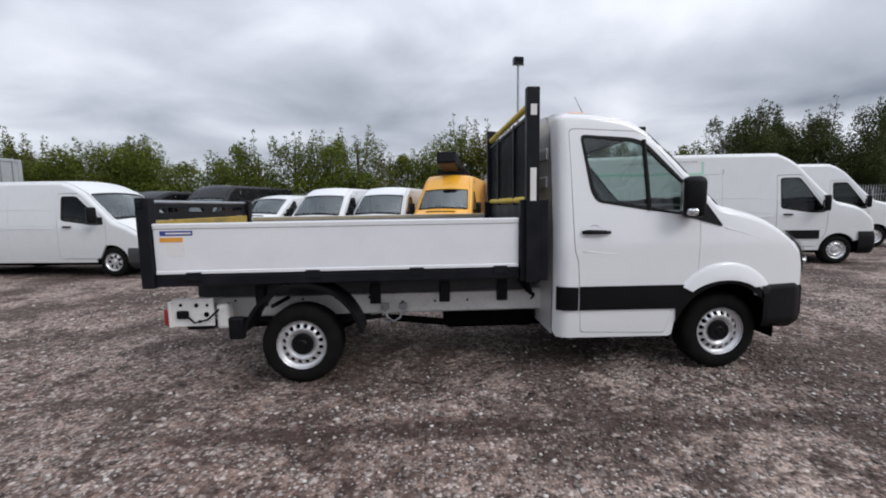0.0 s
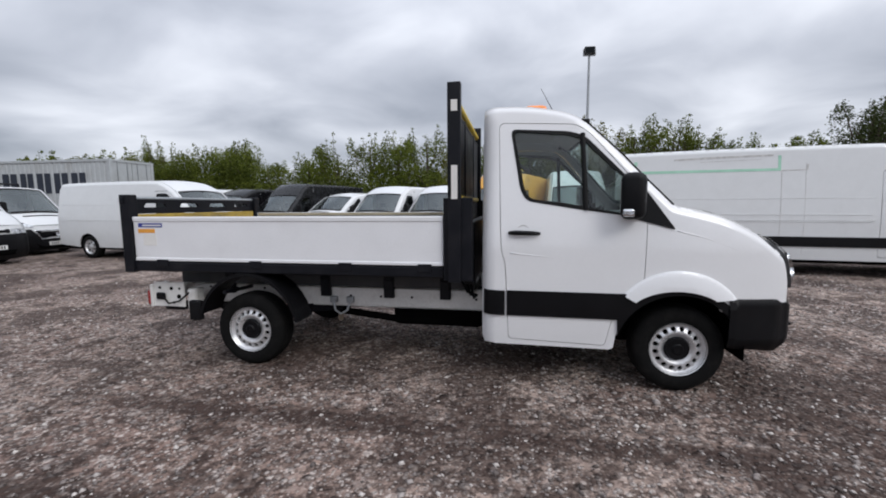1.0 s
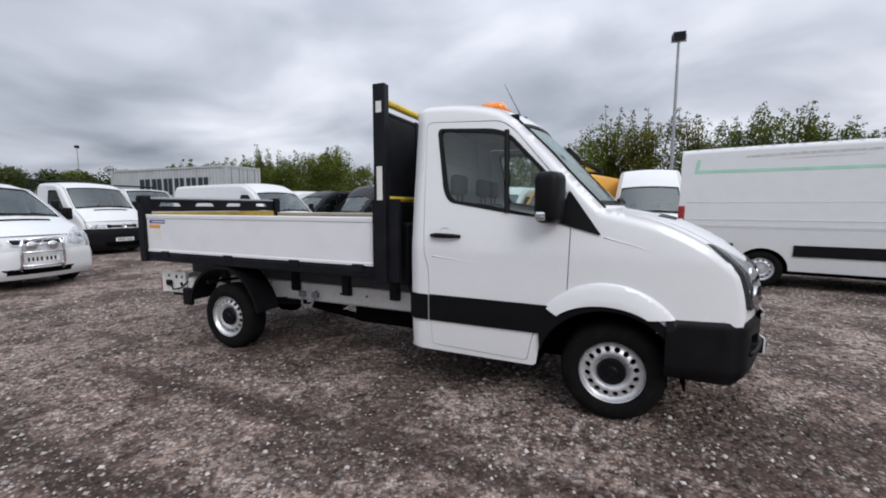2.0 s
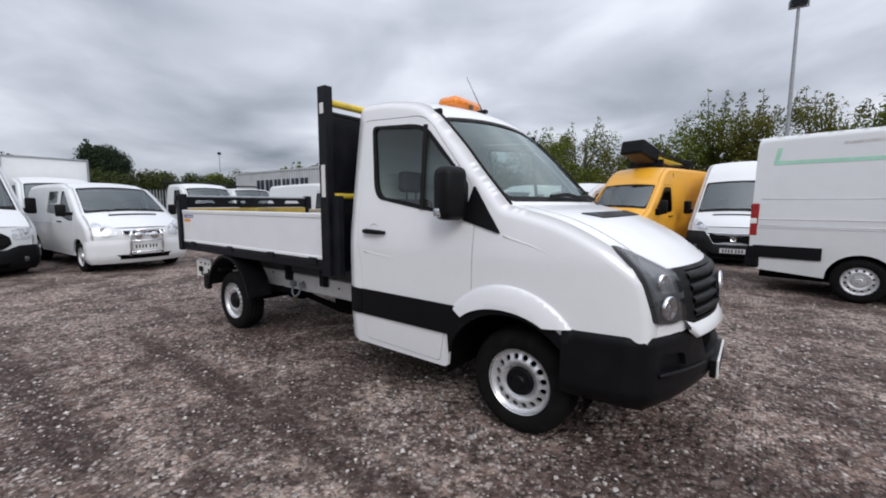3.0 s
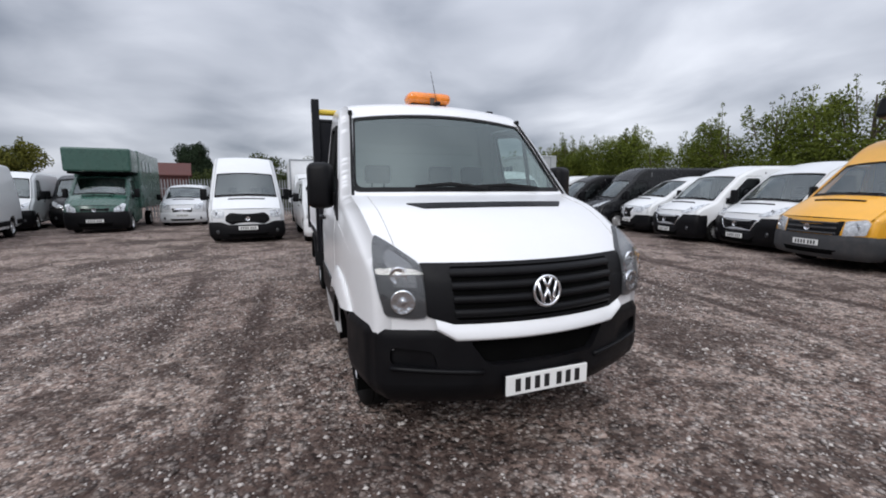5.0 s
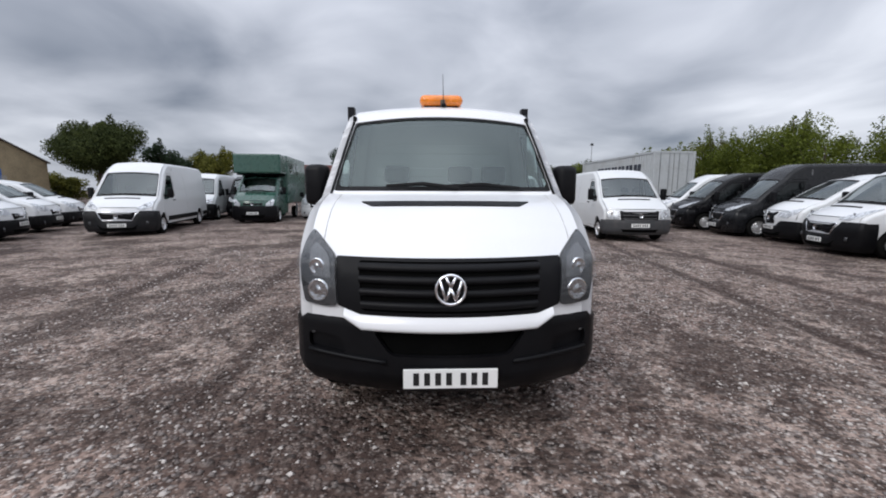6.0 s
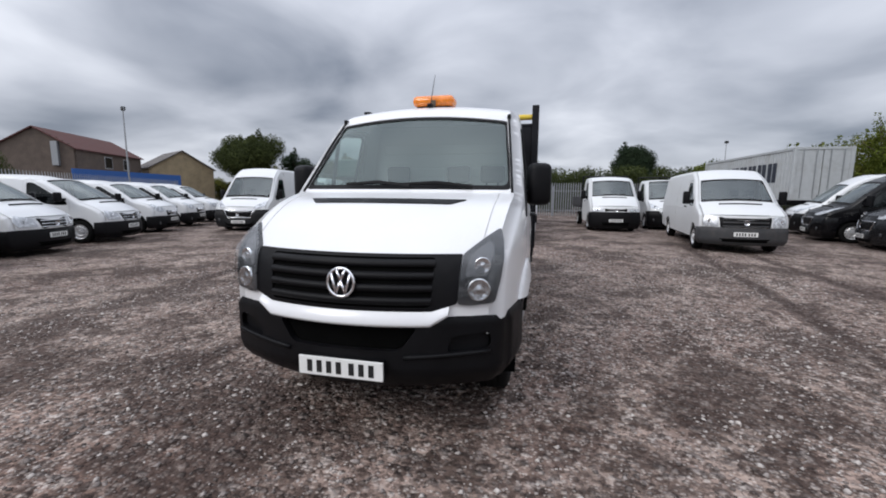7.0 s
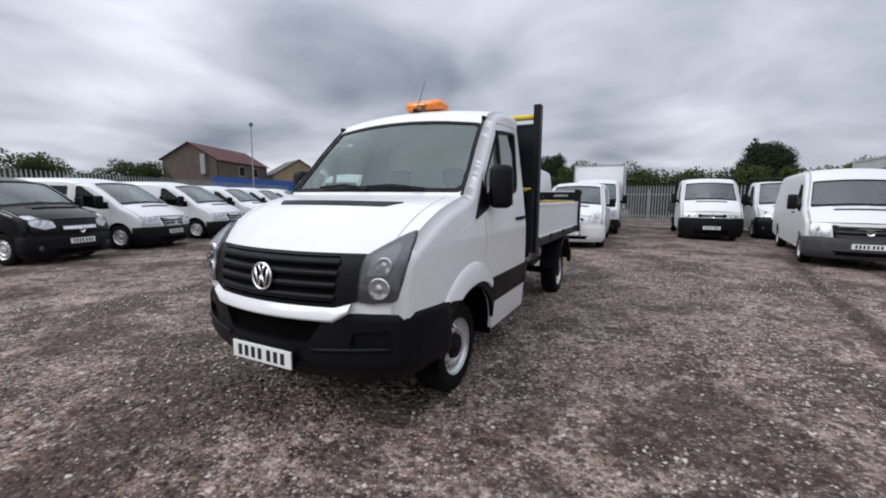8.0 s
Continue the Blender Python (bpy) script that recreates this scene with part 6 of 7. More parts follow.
    for sgn in (1, -1):
        poly = resample(rounded(np.array([(sgn * y, z) for y, z in t_lamp]), 0.022), 0.04, True)
        h = part_me("headlight", panel_me("headlight", M_LENSDARK, poly, S.front(0.020), step=0.04, lip=0.03, lip_dir=(-1, 0, 0)), car)
        for (y0, z0, rr, w) in ((0.757, 0.928, 0.064, 1), (0.770, 1.062, 0.046, 1)):
            p = S.front(0.024)(np.array([(sgn * y0, z0)]))[0]
            bm = bmesh.new()
            lathe(bm, [(0.001, -0.004), (rr * 0.22, -0.005), (rr * 0.26, -0.002), (rr * 0.6, -0.004), (rr * 0.9, -0.009), (rr, -0.010), (rr * 1.04, 0.006)], 22)
            bb = part("reflector", bm, M_LENS, h, "bright faceted reflector", True)
            bb.matrix_local = pose(*p, 0, 0, 90 + sgn * 18) @ pose(0, 0, 0, 0, 0, 0)
        field = resample(rounded(np.array([(sgn * y, z) for y, z in ((0.680, 1.000), (0.800, 1.005), (0.832, 1.150), (0.800, 1.195), (0.700, 1.120))]), 0.02), 0.04, True)
        part_me("upper_reflector", panel_me("upper_reflector", M_LENSMID, field, S.front(0.0235), step=0.04), h, "bright upper reflector")
        cov = part_me("lens_cover", panel_me("lens_cover", M_CLEAR, poly, S.front(0.042), step=0.05), h)
        cov.visible_shadow = False


truck_front()


def wrap_path(S, z, back, proud):
    """Half of a plan line round the nose, from the centre to the wheel arch: lengths and points."""
    xe = np.interp(z, S.fz, S.fx)
    w = S.half(np.array([xe]), np.array([z]))[0]
    i = w - S.r
    pts = [(xe + S.bulge * (1 - v * v) + proud, v * i) for v in np.linspace(0, 1, 14)]
    pts += [(xe - S.r * (1 - math.sqrt(1 - q * q)) + proud * (1 - q), i + S.r * q + proud * q) for q in np.linspace(0.15, 1.0, 8)]
    pts += [(x, S.half(np.array([x]), np.array([z]))[0] + proud) for x in np.linspace(xe - S.r - 0.03, back, 6)]
    P = np.array(pts)
    u = np.concatenate([[0], np.cumsum(np.linalg.norm(np.diff(P, axis=0), axis=1))])
    return u, P


BU, BP = wrap_path(TS, 0.72, 0.36, 0.028)
b_end = BU[-1]


def on_bumper(off=0.0):
    def to3(p):
        a = np.abs(p[:, 0])
        x, y = np.interp(a, BU, BP[:, 0]), np.interp(a, BU, BP[:, 1])
        dx, dy = np.interp(a + 0.01, BU, BP[:, 0]) - np.interp(a - 0.01, BU, BP[:, 0]), np.interp(a + 0.01, BU, BP[:, 1]) - np.interp(a - 0.01, BU, BP[:, 1])
        L = np.hypot(dx, dy) + 1e-9
        nx, ny = dy / L, -dx / L
        z = p[:, 1]
        tuck = 0.10 * np.clip((0.47 - z) / 0.14, 0, 1) ** 1.6 + 0.05 * np.clip((z - 0.735) / 0.08, 0, 1) * np.clip((a - 0.45) / 0.1, 0, 1)
        o = off - tuck
        return np.stack([x + nx * o, np.sign(p[:, 0]) * (y + ny * o), z], 1)
    return to3


uf = 0.56
bt = [(-b_end, 0.40), (-0.85, 0.345), (-0.4, 0.335), (0.4, 0.335), (0.85, 0.345), (b_end, 0.40), (b_end + 0.0, 0.785), (b_end - 0.28, 0.785), (uf + 0.24, 0.815), (uf + 0.04, 0.795), (uf - 0.06, 0.738), (0.45, 0.730), (-0.45, 0.730), (-uf + 0.06, 0.738), (-uf - 0.04, 0.795), (-uf - 0.24, 0.815), (-b_end + 0.28, 0.785), (-b_end, 0.785)]
b_out = resample(rounded(bt, 0.03), 0.06, True)
intake = resample(rounded([(-0.335, 0.580), (0.335, 0.580), (0.44, 0.722), (-0.44, 0.722)], 0.04), 0.06, True)
fogs = [resample(rounded([(s * 0.60, 0.565), (s * 0.86, 0.585), (s * 0.86, 0.685), (s * 0.63, 0.665)], 0.04), 0.06, True) for s in (-1, 1)]
bump_ob = part_me("bumper", panel_me("bumper", M_PLASTIC, b_out, on_bumper(), [intake] + fogs, step=0.06, lip=0.045, lip_dir=(-1, 0, 0)), truck, "black plastic front bumper")
# near-black sheet closes the shallow opening; shade of a deeper one as colour
part_me("air_intake", panel_me("air_intake", M_NEAR_BLACK, intake, on_bumper(-0.042), step=0.1), bump_ob)
for f in fogs:
    part_me("fog_recess", panel_me("fog_recess", M_PLASTIC, f, on_bumper(-0.03), step=0.1), bump_ob)
for s in (-1, 1):
    # raised blade under the outer recess
    q = on_bumper(0.004)(np.array([(s * u, 0.545 + 0.05 * (u - 0.36)) for u in np.linspace(0.36, 0.86, 9)]))
    bm = bmesh.new()
    tube(bm, [tuple(x) for x in q], 0.014, 6)
    part("bumper_blade", bm, M_PLASTIC, bump_ob, "", True)
pl = on_bumper(0.012)(np.array([(0.0, 0.468)]))[0]
plate(truck, pl[0] + 0.012, 0, 0.474)
bm = boxes(((pl[0] - 0.03, -0.262, 0.419), (pl[0] + 0.004, 0.262, 0.529)), bevel=0.004)
part("plate_holder", bm, M_PLASTIC, bump_ob)
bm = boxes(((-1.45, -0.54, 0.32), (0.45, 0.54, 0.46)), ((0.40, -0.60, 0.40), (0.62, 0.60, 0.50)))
part("engine_undertray", bm, M_NEAR_BLACK, truck)

# inside the cab
bm = bmesh.new()
box(bm, (-0.62, -0.86, 0.95), (-0.10, 0.86, 1.36), 0.08)
box(bm, (-0.42, -0.62, 1.34), (-0.14, -0.18, 1.43), 0.04)
part("dashboard", bm, M_TRIM, truck)
steering(truck, -0.62, -0.40, 1.32, -50)
for y in (-0.45, 0.22, 0.58):
    seat(truck, y, -1.20, 0.82)
bm = boxes(((XR + 0.03, -0.84, 0.40), (-0.56, 0.84, 0.46)), ((-0.57, -0.54, 0.40), (-0.1, 0.54, 0.46)), ((XR + 0.02, -0.84, 0.45), (XR + 0.05, 0.84, 1.36)))
part("cab_floor", bm, M_TRIM, truck)
bm = boxes(((XR + 0.04, -0.72, 2.20), (-0.85, 0.72, 2.215)))
part("headlining", bm, mat("pale_headlining", (0.45, 0.45, 0.43), 0.9, var=0.05), truck)

# beacon and aerial on the roof
bm = bmesh.new()
box(bm, (-1.19, -0.20, 2.320), (-0.97, 0.22, 2.425), 0.045)
bc = part("beacon", bm, M_AMBER, truck, "amber roof beacon bar", True)
bm = boxes(((-1.15, -0.16, 2.30), (-1.01, 0.18, 2.33)), ((-1.12, -0.10, 2.29), (-1.04, -0.06, 2.33)), ((-1.12, 0.10, 2.29), (-1.04, 0.14, 2.33)), bevel=0.006)
part("beacon_base", bm, M_PLASTIC, bc)
bm = boxes(((-0.968, 0.0, 2.31), (-0.962, 0.045, 2.37)))
part("beacon_clip", bm, M_RUST, bc)
bm = bmesh.new()
box(bm, (-0.90, 0.0, 2.275), (-0.80, 0.05, 2.31), 0.014)
tube(bm, [(-0.85, 0.025, 2.30), (-1.02, 0.025, 2.62)], [0.0045, 0.002], 6)
part("aerial", bm, M_PLASTIC, truck)

# ---- chassis
for s in (-1, 1):
    bm = bmesh.new()
    y = s * 0.44
    prism(bm, [(y, 0.50), (y + s * 0.07, 0.50), (y + s * 0.07, 0.508), (y + s * 0.008, 0.508), (y + s * 0.008, 0.682), (y + s * 0.07, 0.682), (y + s * 0.07, 0.69), (y, 0.69)], -4.70, -0.60)
    prism(bm, [(y + s * 0.064, 0.502), (y + s * 0.07, 0.502), (y + s * 0.07, 0.688), (y + s * 0.064, 0.688)], -4.55, -1.45)
    part("chassis_rail", bm, M_CHASSIS, truck, "pale grey steel chassis rail")
    # darker than the rail below it: shade of the gaps put into the colour
    bm = boxes(((-4.72, s * 0.45, 0.70), (-1.62, s * 0.53, 0.81)), bevel=0.006)
    part("subframe_rail", bm, M_GREYPL, truck)
    for x in (-3.10, -2.45, -1.90, -4.15):
        bm = boxes(((x - 0.05, s * 0.44, 0.60), (x + 0.05, s * 0.55, 0.88)), ((x - 0.04, s * 0.55, 0.62), (x + 0.04, s * 0.565, 0.78)), bevel=0.006)
        part("mounting_bracket", bm, M_STEELBLK, truck)
    # near-black discs on the rail: the shade of punched holes as colour
    for x in np.arange(-4.4, -1.6, 0.31):
        bm = bmesh.new()
        lathe(bm, [(0.001, 0.0), (0.011, 0.0), (0.012, 0.006)], 8, m=pose(x, s * 0.516, 0.655 - 0.05 * (int(x * 7) % 2), 0, 0, 0 if s < 0 else 180))
        part("hole_disc", bm, M_NEAR_BLACK, truck)
bm = bmesh.new()
for x in (-4.6, -3.9, -3.2, -2.3, -1.7):
    box(bm, (x - 0.04, -0.45, 0.54), (x + 0.04, 0.45, 0.66), 0.006)
part("cross_member", bm, M_CHASSIS, truck)
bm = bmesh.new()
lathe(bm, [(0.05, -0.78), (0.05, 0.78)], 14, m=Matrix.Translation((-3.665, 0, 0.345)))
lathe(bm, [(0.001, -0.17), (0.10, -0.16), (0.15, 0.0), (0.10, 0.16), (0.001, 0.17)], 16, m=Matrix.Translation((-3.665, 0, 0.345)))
part("rear_axle", bm, M_NEAR_BLACK, truck)
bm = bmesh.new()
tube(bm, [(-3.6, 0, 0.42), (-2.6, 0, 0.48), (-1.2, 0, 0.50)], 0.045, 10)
part("propshaft", bm, M_NEAR_BLACK, truck)
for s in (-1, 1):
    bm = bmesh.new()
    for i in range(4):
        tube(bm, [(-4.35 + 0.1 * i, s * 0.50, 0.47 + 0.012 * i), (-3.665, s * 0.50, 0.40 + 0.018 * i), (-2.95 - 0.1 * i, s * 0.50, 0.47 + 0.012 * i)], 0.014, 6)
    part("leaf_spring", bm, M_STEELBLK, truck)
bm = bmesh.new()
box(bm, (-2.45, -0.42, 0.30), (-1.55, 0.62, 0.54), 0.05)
part("fuel_tank", bm, M_NEAR_BLACK, truck)
# shapes of gearbox, silencer and spare wheel, unseen, added to block light underneath
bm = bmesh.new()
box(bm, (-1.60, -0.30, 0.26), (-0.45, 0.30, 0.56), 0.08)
part("light_block_box", bm, M_NEAR_BLACK, truck)
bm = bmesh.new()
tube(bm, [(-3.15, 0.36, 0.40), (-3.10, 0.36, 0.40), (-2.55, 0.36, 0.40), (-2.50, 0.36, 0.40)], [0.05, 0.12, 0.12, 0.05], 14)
part("light_block_drum", bm, M_NEAR_BLACK, truck)
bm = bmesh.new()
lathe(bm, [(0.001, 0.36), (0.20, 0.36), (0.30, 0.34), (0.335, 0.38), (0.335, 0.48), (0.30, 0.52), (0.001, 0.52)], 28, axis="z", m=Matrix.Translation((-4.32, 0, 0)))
part("light_block_disc", bm, M_RUBBER, truck)
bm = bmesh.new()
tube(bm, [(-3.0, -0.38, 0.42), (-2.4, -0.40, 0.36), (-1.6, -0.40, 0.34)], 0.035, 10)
part("exhaust_pipe", bm, M_NEAR_BLACK, truck)
# lifting ring under the rail
for s in (-1, 1):
    bm = bmesh.new()
    tube(bm, [(-3.02, s * 0.54, 0.56), (-2.99, s * 0.57, 0.47), (-2.93, s * 0.58, 0.435), (-2.87, s * 0.57, 0.47), (-2.84, s * 0.54, 0.56)], 0.011, 8)
    box(bm, (-3.05, s * 0.51, 0.54), (-2.98, s * 0.56, 0.60), 0.008)
    box(bm, (-2.88, s * 0.51, 0.54), (-2.81, s * 0.56, 0.60), 0.008)
    rg = part("tie_ring", bm, M_GALV, truck)
    bm = boxes(((-2.955, s * 0.565, 0.37), (-2.905, s * 0.59, 0.435)), bevel=0.006)
    part("ring_latch", bm, M_RUST, rg)
    # wheel cover over the rear wheel
    bm = bmesh.new()
    cs = []
    for rr in (0.545, 0.515):
        cs.append([(-3.655 + rr * 0.93 * math.cos(t), 0.345 + rr * math.sin(t)) for t in np.linspace(math.radians(12), math.radians(163), 26)])
    for (xa, za), (xb, zb_), (xc, zc), (xd, zd) in zip(cs[0], cs[0][1:], cs[1][1:], cs[1]):
        v = [[bm.verts.new((x, y, z)) for x, z in ((xa, za), (xb, zb_), (xc, zc), (xd, zd))] for y in (s * 0.99, s * 0.72)]
        for i in range(4):
            bm.faces.new((v[0][i], v[0][(i + 1) % 4], v[1][(i + 1) % 4], v[1][i]))
        bm.faces.new(v[0])
        bm.faces.new(v[1])
    bmesh.ops.remove_doubles(bm, verts=bm.verts, dist=0.0005)
    mg = part("mudguard", bm, M_PLASTIC, truck, "black plastic mudguard")
    bm = boxes(((-4.26, s * 0.93, 0.43), (-4.13, s * 0.985, 0.62)), bevel=0.02)
    part("mudguard_lip", bm, M_PLASTIC, mg)
    bm = bmesh.new()
    tube(bm, [(-3.9, s * 0.55, 0.68), (-3.9, s * 0.95, 0.70)], 0.018, 8)
    part("mudguard_stay", bm, M_STEELBLK, mg)
    # rear lamp bracket with its lamp
    bm = bmesh.new()
    prism(bm, [(s * 0.80, 0.56), (s * 0.812, 0.56), (s * 0.812, 0.80), (s * 0.80, 0.80)], -4.70, -4.36)
    box(bm, (-4.73, s * 0.62, 0.555), (-4.70, s * 0.83, 0.775), 0.006)
    box(bm, (-4.35, s * 0.66, 0.52), (-4.25, s * 0.80, 0.74), 0.03)
    tb = part("lamp_bracket", bm, M_CHASSIS, truck, "pale grey rear lamp bracket")
    tb.matrix_local = pose(-0.09, 0, -0.05)
    # near-black discs on the bracket plate, painted as the dark of holes
    for x, z, rr in ((-4.63, 0.745, 0.014), (-4.50, 0.74, 0.018), (-4.42, 0.66, 0.022), (-4.41, 0.74, 0.012), (-4.48, 0.60, 0.014)):
        bm = bmesh.new()
        lathe(bm, [(0.001, 0.0), (rr, 0.0), (rr * 1.05, 0.004)], 10, m=pose(x, s * 0.8165, z, 0, 0, 0 if s < 0 else 180))
        part("bracket_hole_disc", bm, M_NEAR_BLACK, tb)
    bm = bmesh.new()
    tube(bm, [(-4.58, s * 0.83, 0.66), (-4.50, s * 0.86, 0.60), (-4.40, s * 0.84, 0.62), (-4.30, s * 0.78, 0.72)], 0.009, 6)
    part("cable", bm, M_PLASTIC, tb)
    bm = bmesh.new()
    box(bm, (-4.775, s * 0.62, 0.57), (-4.73, s * 0.82, 0.715), 0.014)
    part("rear_lamp", bm, M_RED, tb)
    bm = boxes(((-4.66, s * 0.815, 0.63), (-4.56, s * 0.84, 0.70)), ((-4.60, s * 0.70, 0.52), (-4.38, s * 0.80, 0.60)), bevel=0.015)
    part("wiring_box", bm, M_PLASTIC, tb)
bm = boxes(((-4.71, -0.62, 0.56), (-4.66, 0.62, 0.70)), bevel=0.006)
part("rear_bar", bm, M_CHASSIS, truck)
bm = bmesh.new()
for i in range(3):
    tube(bm, [(-1.75 + 0.04 * i, -0.55, 0.80), (-1.68 + 0.03 * i, -0.62, 0.70 - 0.03 * i), (-1.60, -0.56, 0.66)], 0.012, 8)
part("hose", bm, M_PLASTIC, truck)

# ---- tipping body
BX0, BX1 = -4.795, -1.845
bm = bmesh.new()
box(bm, (BX0 - 0.09, -0.955, 0.955), (BX1, 0.955, 0.985), 0.004)
part("bed_floor", bm, M_STEELBLK, truck)
for s in (-1, 1):
    bm = bmesh.new()
    prism(bm, [(s * 0.90, 0.885), (s * 0.965, 0.885), (s * 0.975, 0.895), (s * 0.975, 0.965), (s * 0.965, 0.972), (s * 0.90, 0.972)], BX0 - 0.10, BX1)
    part("bed_rail", bm, M_STEELBLK, truck)
    bm = bmesh.new()
    y = s * 1
    prof = [(0.938, 0.985), (0.967, 0.985), (0.972, 0.99), (0.972, 1.01), (0.966, 1.016), (0.966, 1.352), (0.973, 1.358), (0.975, 1.388), (0.970, 1.398), (0.944, 1.398), (0.938, 1.39)]
    prism(bm, [(s * a, b) for a, b in prof], BX0, BX1)
    side = part("dropside_board", bm, M_ALU, truck, "white dropside board with stickers")
    for x in (-4.5, -3.55, -2.7, -2.0):
        bm = boxes(((x - 0.06, s * 0.968, 0.93), (x + 0.06, s * 0.985, 1.0)), bevel=0.006)
        part("hinge", bm, M_STEELBLK, side)
    if s < 0:
        for nm, x0, x1, z0, z1, mt in (("blue_sticker", -4.745, -4.49, 1.300, 1.338, M_STICK_B), ("orange_sticker", -4.75, -4.57, 1.248, 1.285, M_STICK_O), ("white_sticker", -4.70, -4.56, 1.13, 1.235, M_STICK_W)):
            bm = boxes(((x0, s * 0.966, z0), (x1, s * 0.9685, z1)))
            st = part(nm, bm, mt, side)
            if mt is M_STICK_B:
                bm = boxes(((x0 + 0.045, s * 0.9685, z0 + 0.012), (x1 - 0.01, s * 0.9695, z0 + 0.024)))
                part("sticker_bar", bm, M_STICK_W, st)
    # corner posts at the tail
    bm = bmesh.new()
    box(bm, (BX0 - 0.105, s * 0.90, 0.875), (BX0 - 0.008, s * 1.0, 1.605), 0.008)
    cp = part("corner_post", bm, M_STEELBLK, truck)
    bm = boxes(((BX0 - 0.09, s * 0.99, 1.52), (BX0 - 0.05, s * 1.015, 1.58)), bevel=0.006)
    part("latch", bm, M_STEELBLK, cp)
# tailgate, yellow inside, and the slotted plate over it
bm = boxes(((BX0 - 0.075, -0.895, 0.99), (BX0 - 0.035, 0.895, 1.42)), bevel=0.006)
part("tailgate", bm, mat("worn_yellow_paint", (0.42, 0.29, 0.05), 0.6, var=0.3, scale=5, dirt=(0.10, 0.085, 0.07), dirt_amount=0.95, dirt_scale=4), truck, "worn yellow tailgate")
sl = [resample(rounded([(y - 0.14, 1.485), (y + 0.14, 1.485), (y + 0.11, 1.525), (y - 0.11, 1.525)], 0.015), 0.1, True) for y in (-0.66, -0.22, 0.22, 0.66)]
o_ = resample([(-0.90, 1.425), (0.90, 1.425), (0.90, 1.565), (-0.90, 1.565)], 0.1, True)
front_f = panel(o_, lambda p: np.stack([np.full(len(p), BX0 - 0.045), p[:, 0], p[:, 1]], 1), sl, step=0.2, lip=0.025, lip_dir=(-1, 0, 0))
back_f = panel(o_, lambda p: np.stack([np.full(len(p), BX0 - 0.070), p[:, 0], p[:, 1]], 1), sl, step=0.2, flip=True)
part_me("slotted_plate", joined("slotted_plate", M_STEELBLK, [front_f, back_f]), truck)
bm = bmesh.new()
tube(bm, [(BX0 - 0.058, -0.90, 1.572), (BX0 - 0.058, 0.90, 1.572)], 0.017, 8)
part("tail_bar", bm, M_GALV, truck)

# headboard
for s in (-1, 1):
    bm = bmesh.new()
    box(bm, (-1.795, s * 0.955, 0.86), (-1.690, s * 1.03, 2.435), 0.006)
    ps = part("headboard_post", bm, M_STEELBLK, truck)
    bm = boxes(((-1.835, s * 0.935, 0.87), (-1.60, s * 1.0, 1.545)), bevel=0.006)
    part("post_gusset", bm, M_STEELBLK, ps)
    if s < 0:
        for z0, z1, mt in ((1.535, 1.80, M_STICK_W), (2.215, 2.30, M_STICK_W)):
            bm = boxes(((-1.765, -1.0325, z0), (-1.715, -1.030, z1)))
            part("post_sticker", bm, mt, ps)
bm = boxes(((-1.76, -0.955, 0.88), (-1.725, 0.955, 1.50)), ((-1.734, -0.955, 1.50), (-1.728, 0.955, 2.21)), bevel=0.004)
part("headboard_sheet", bm, M_STEELBLK, truck)
for z, mt, rr in ((1.545, M_YEL_BAR, 0.030), (2.315, M_YEL_BAR, 0.030), (2.225, M_STEELBLK, 0.022)):
    bm = bmesh.new()
    tube(bm, [(-1.745, -0.955, z), (-1.745, 0.955, z)], rr, 10)
    part("cross_bar", bm, mt, truck)
mesh_bars = bmesh.new()
for y in np.arange(-0.94, 0.945, 0.026):
    box(mesh_bars, (-1.749, y - 0.0055, 1.57), (-1.741, y + 0.0055, 2.215))
for z in np.arange(1.58, 2.215, 0.026):
    box(mesh_bars, (-1.745, -0.95, z - 0.0055), (-1.737, 0.95, z + 0.0055))
mo = part("headboard_mesh", mesh_bars, M_STEELBLK, truck, "fine black wire mesh")
tagged(mo, kind="stuff")
for y in (-0.4, 0.4):
    bm = boxes(((-1.77, y - 0.025, 1.5), (-1.72, y + 0.025, 2.25)), bevel=0.005)
    part("headboard_stile", bm, M_STEELBLK, truck)
bm = boxes(((-1.70, -0.80, 0.80), (-1.60, 0.80, 1.35)), bevel=0.03)
part("hydraulic_tank", bm, M_STEELBLK, truck)
# timber capping inside the far board and loose dirt on the floor
M_CAPPING = mat("pale_worn_timber", (0.42, 0.36, 0.25), 0.8, var=0.25, scale=4)
for y0, y1 in ((0.925, 0.937), (-0.937, -0.925)):
    bm = boxes(((BX0 + 0.02, y0, 1.36), (BX1, y1, 1.395)))
    part("board_capping", bm, M_CAPPING, truck)

# ---------------------------------------------------------------- fittings on the parked vehicles
def side_line(car, S, pts, r, material, name, sgns=(-1, 1), off=0.0):
    for s in sgns:
        q = S.side(s, off)(resample(pts, 0.25))
        bm = bmesh.new()
        tube(bm, [tuple(p) for p in q], r, 5)
        part(name, bm, material, car)


def side_patch(car, S, poly, material, name, sgn, off=0.004):
    part_me(name, panel_me(name, material, resample(poly, 0.1, True), S.side(sgn, off), step=0.15, flip=sgn > 0), car)


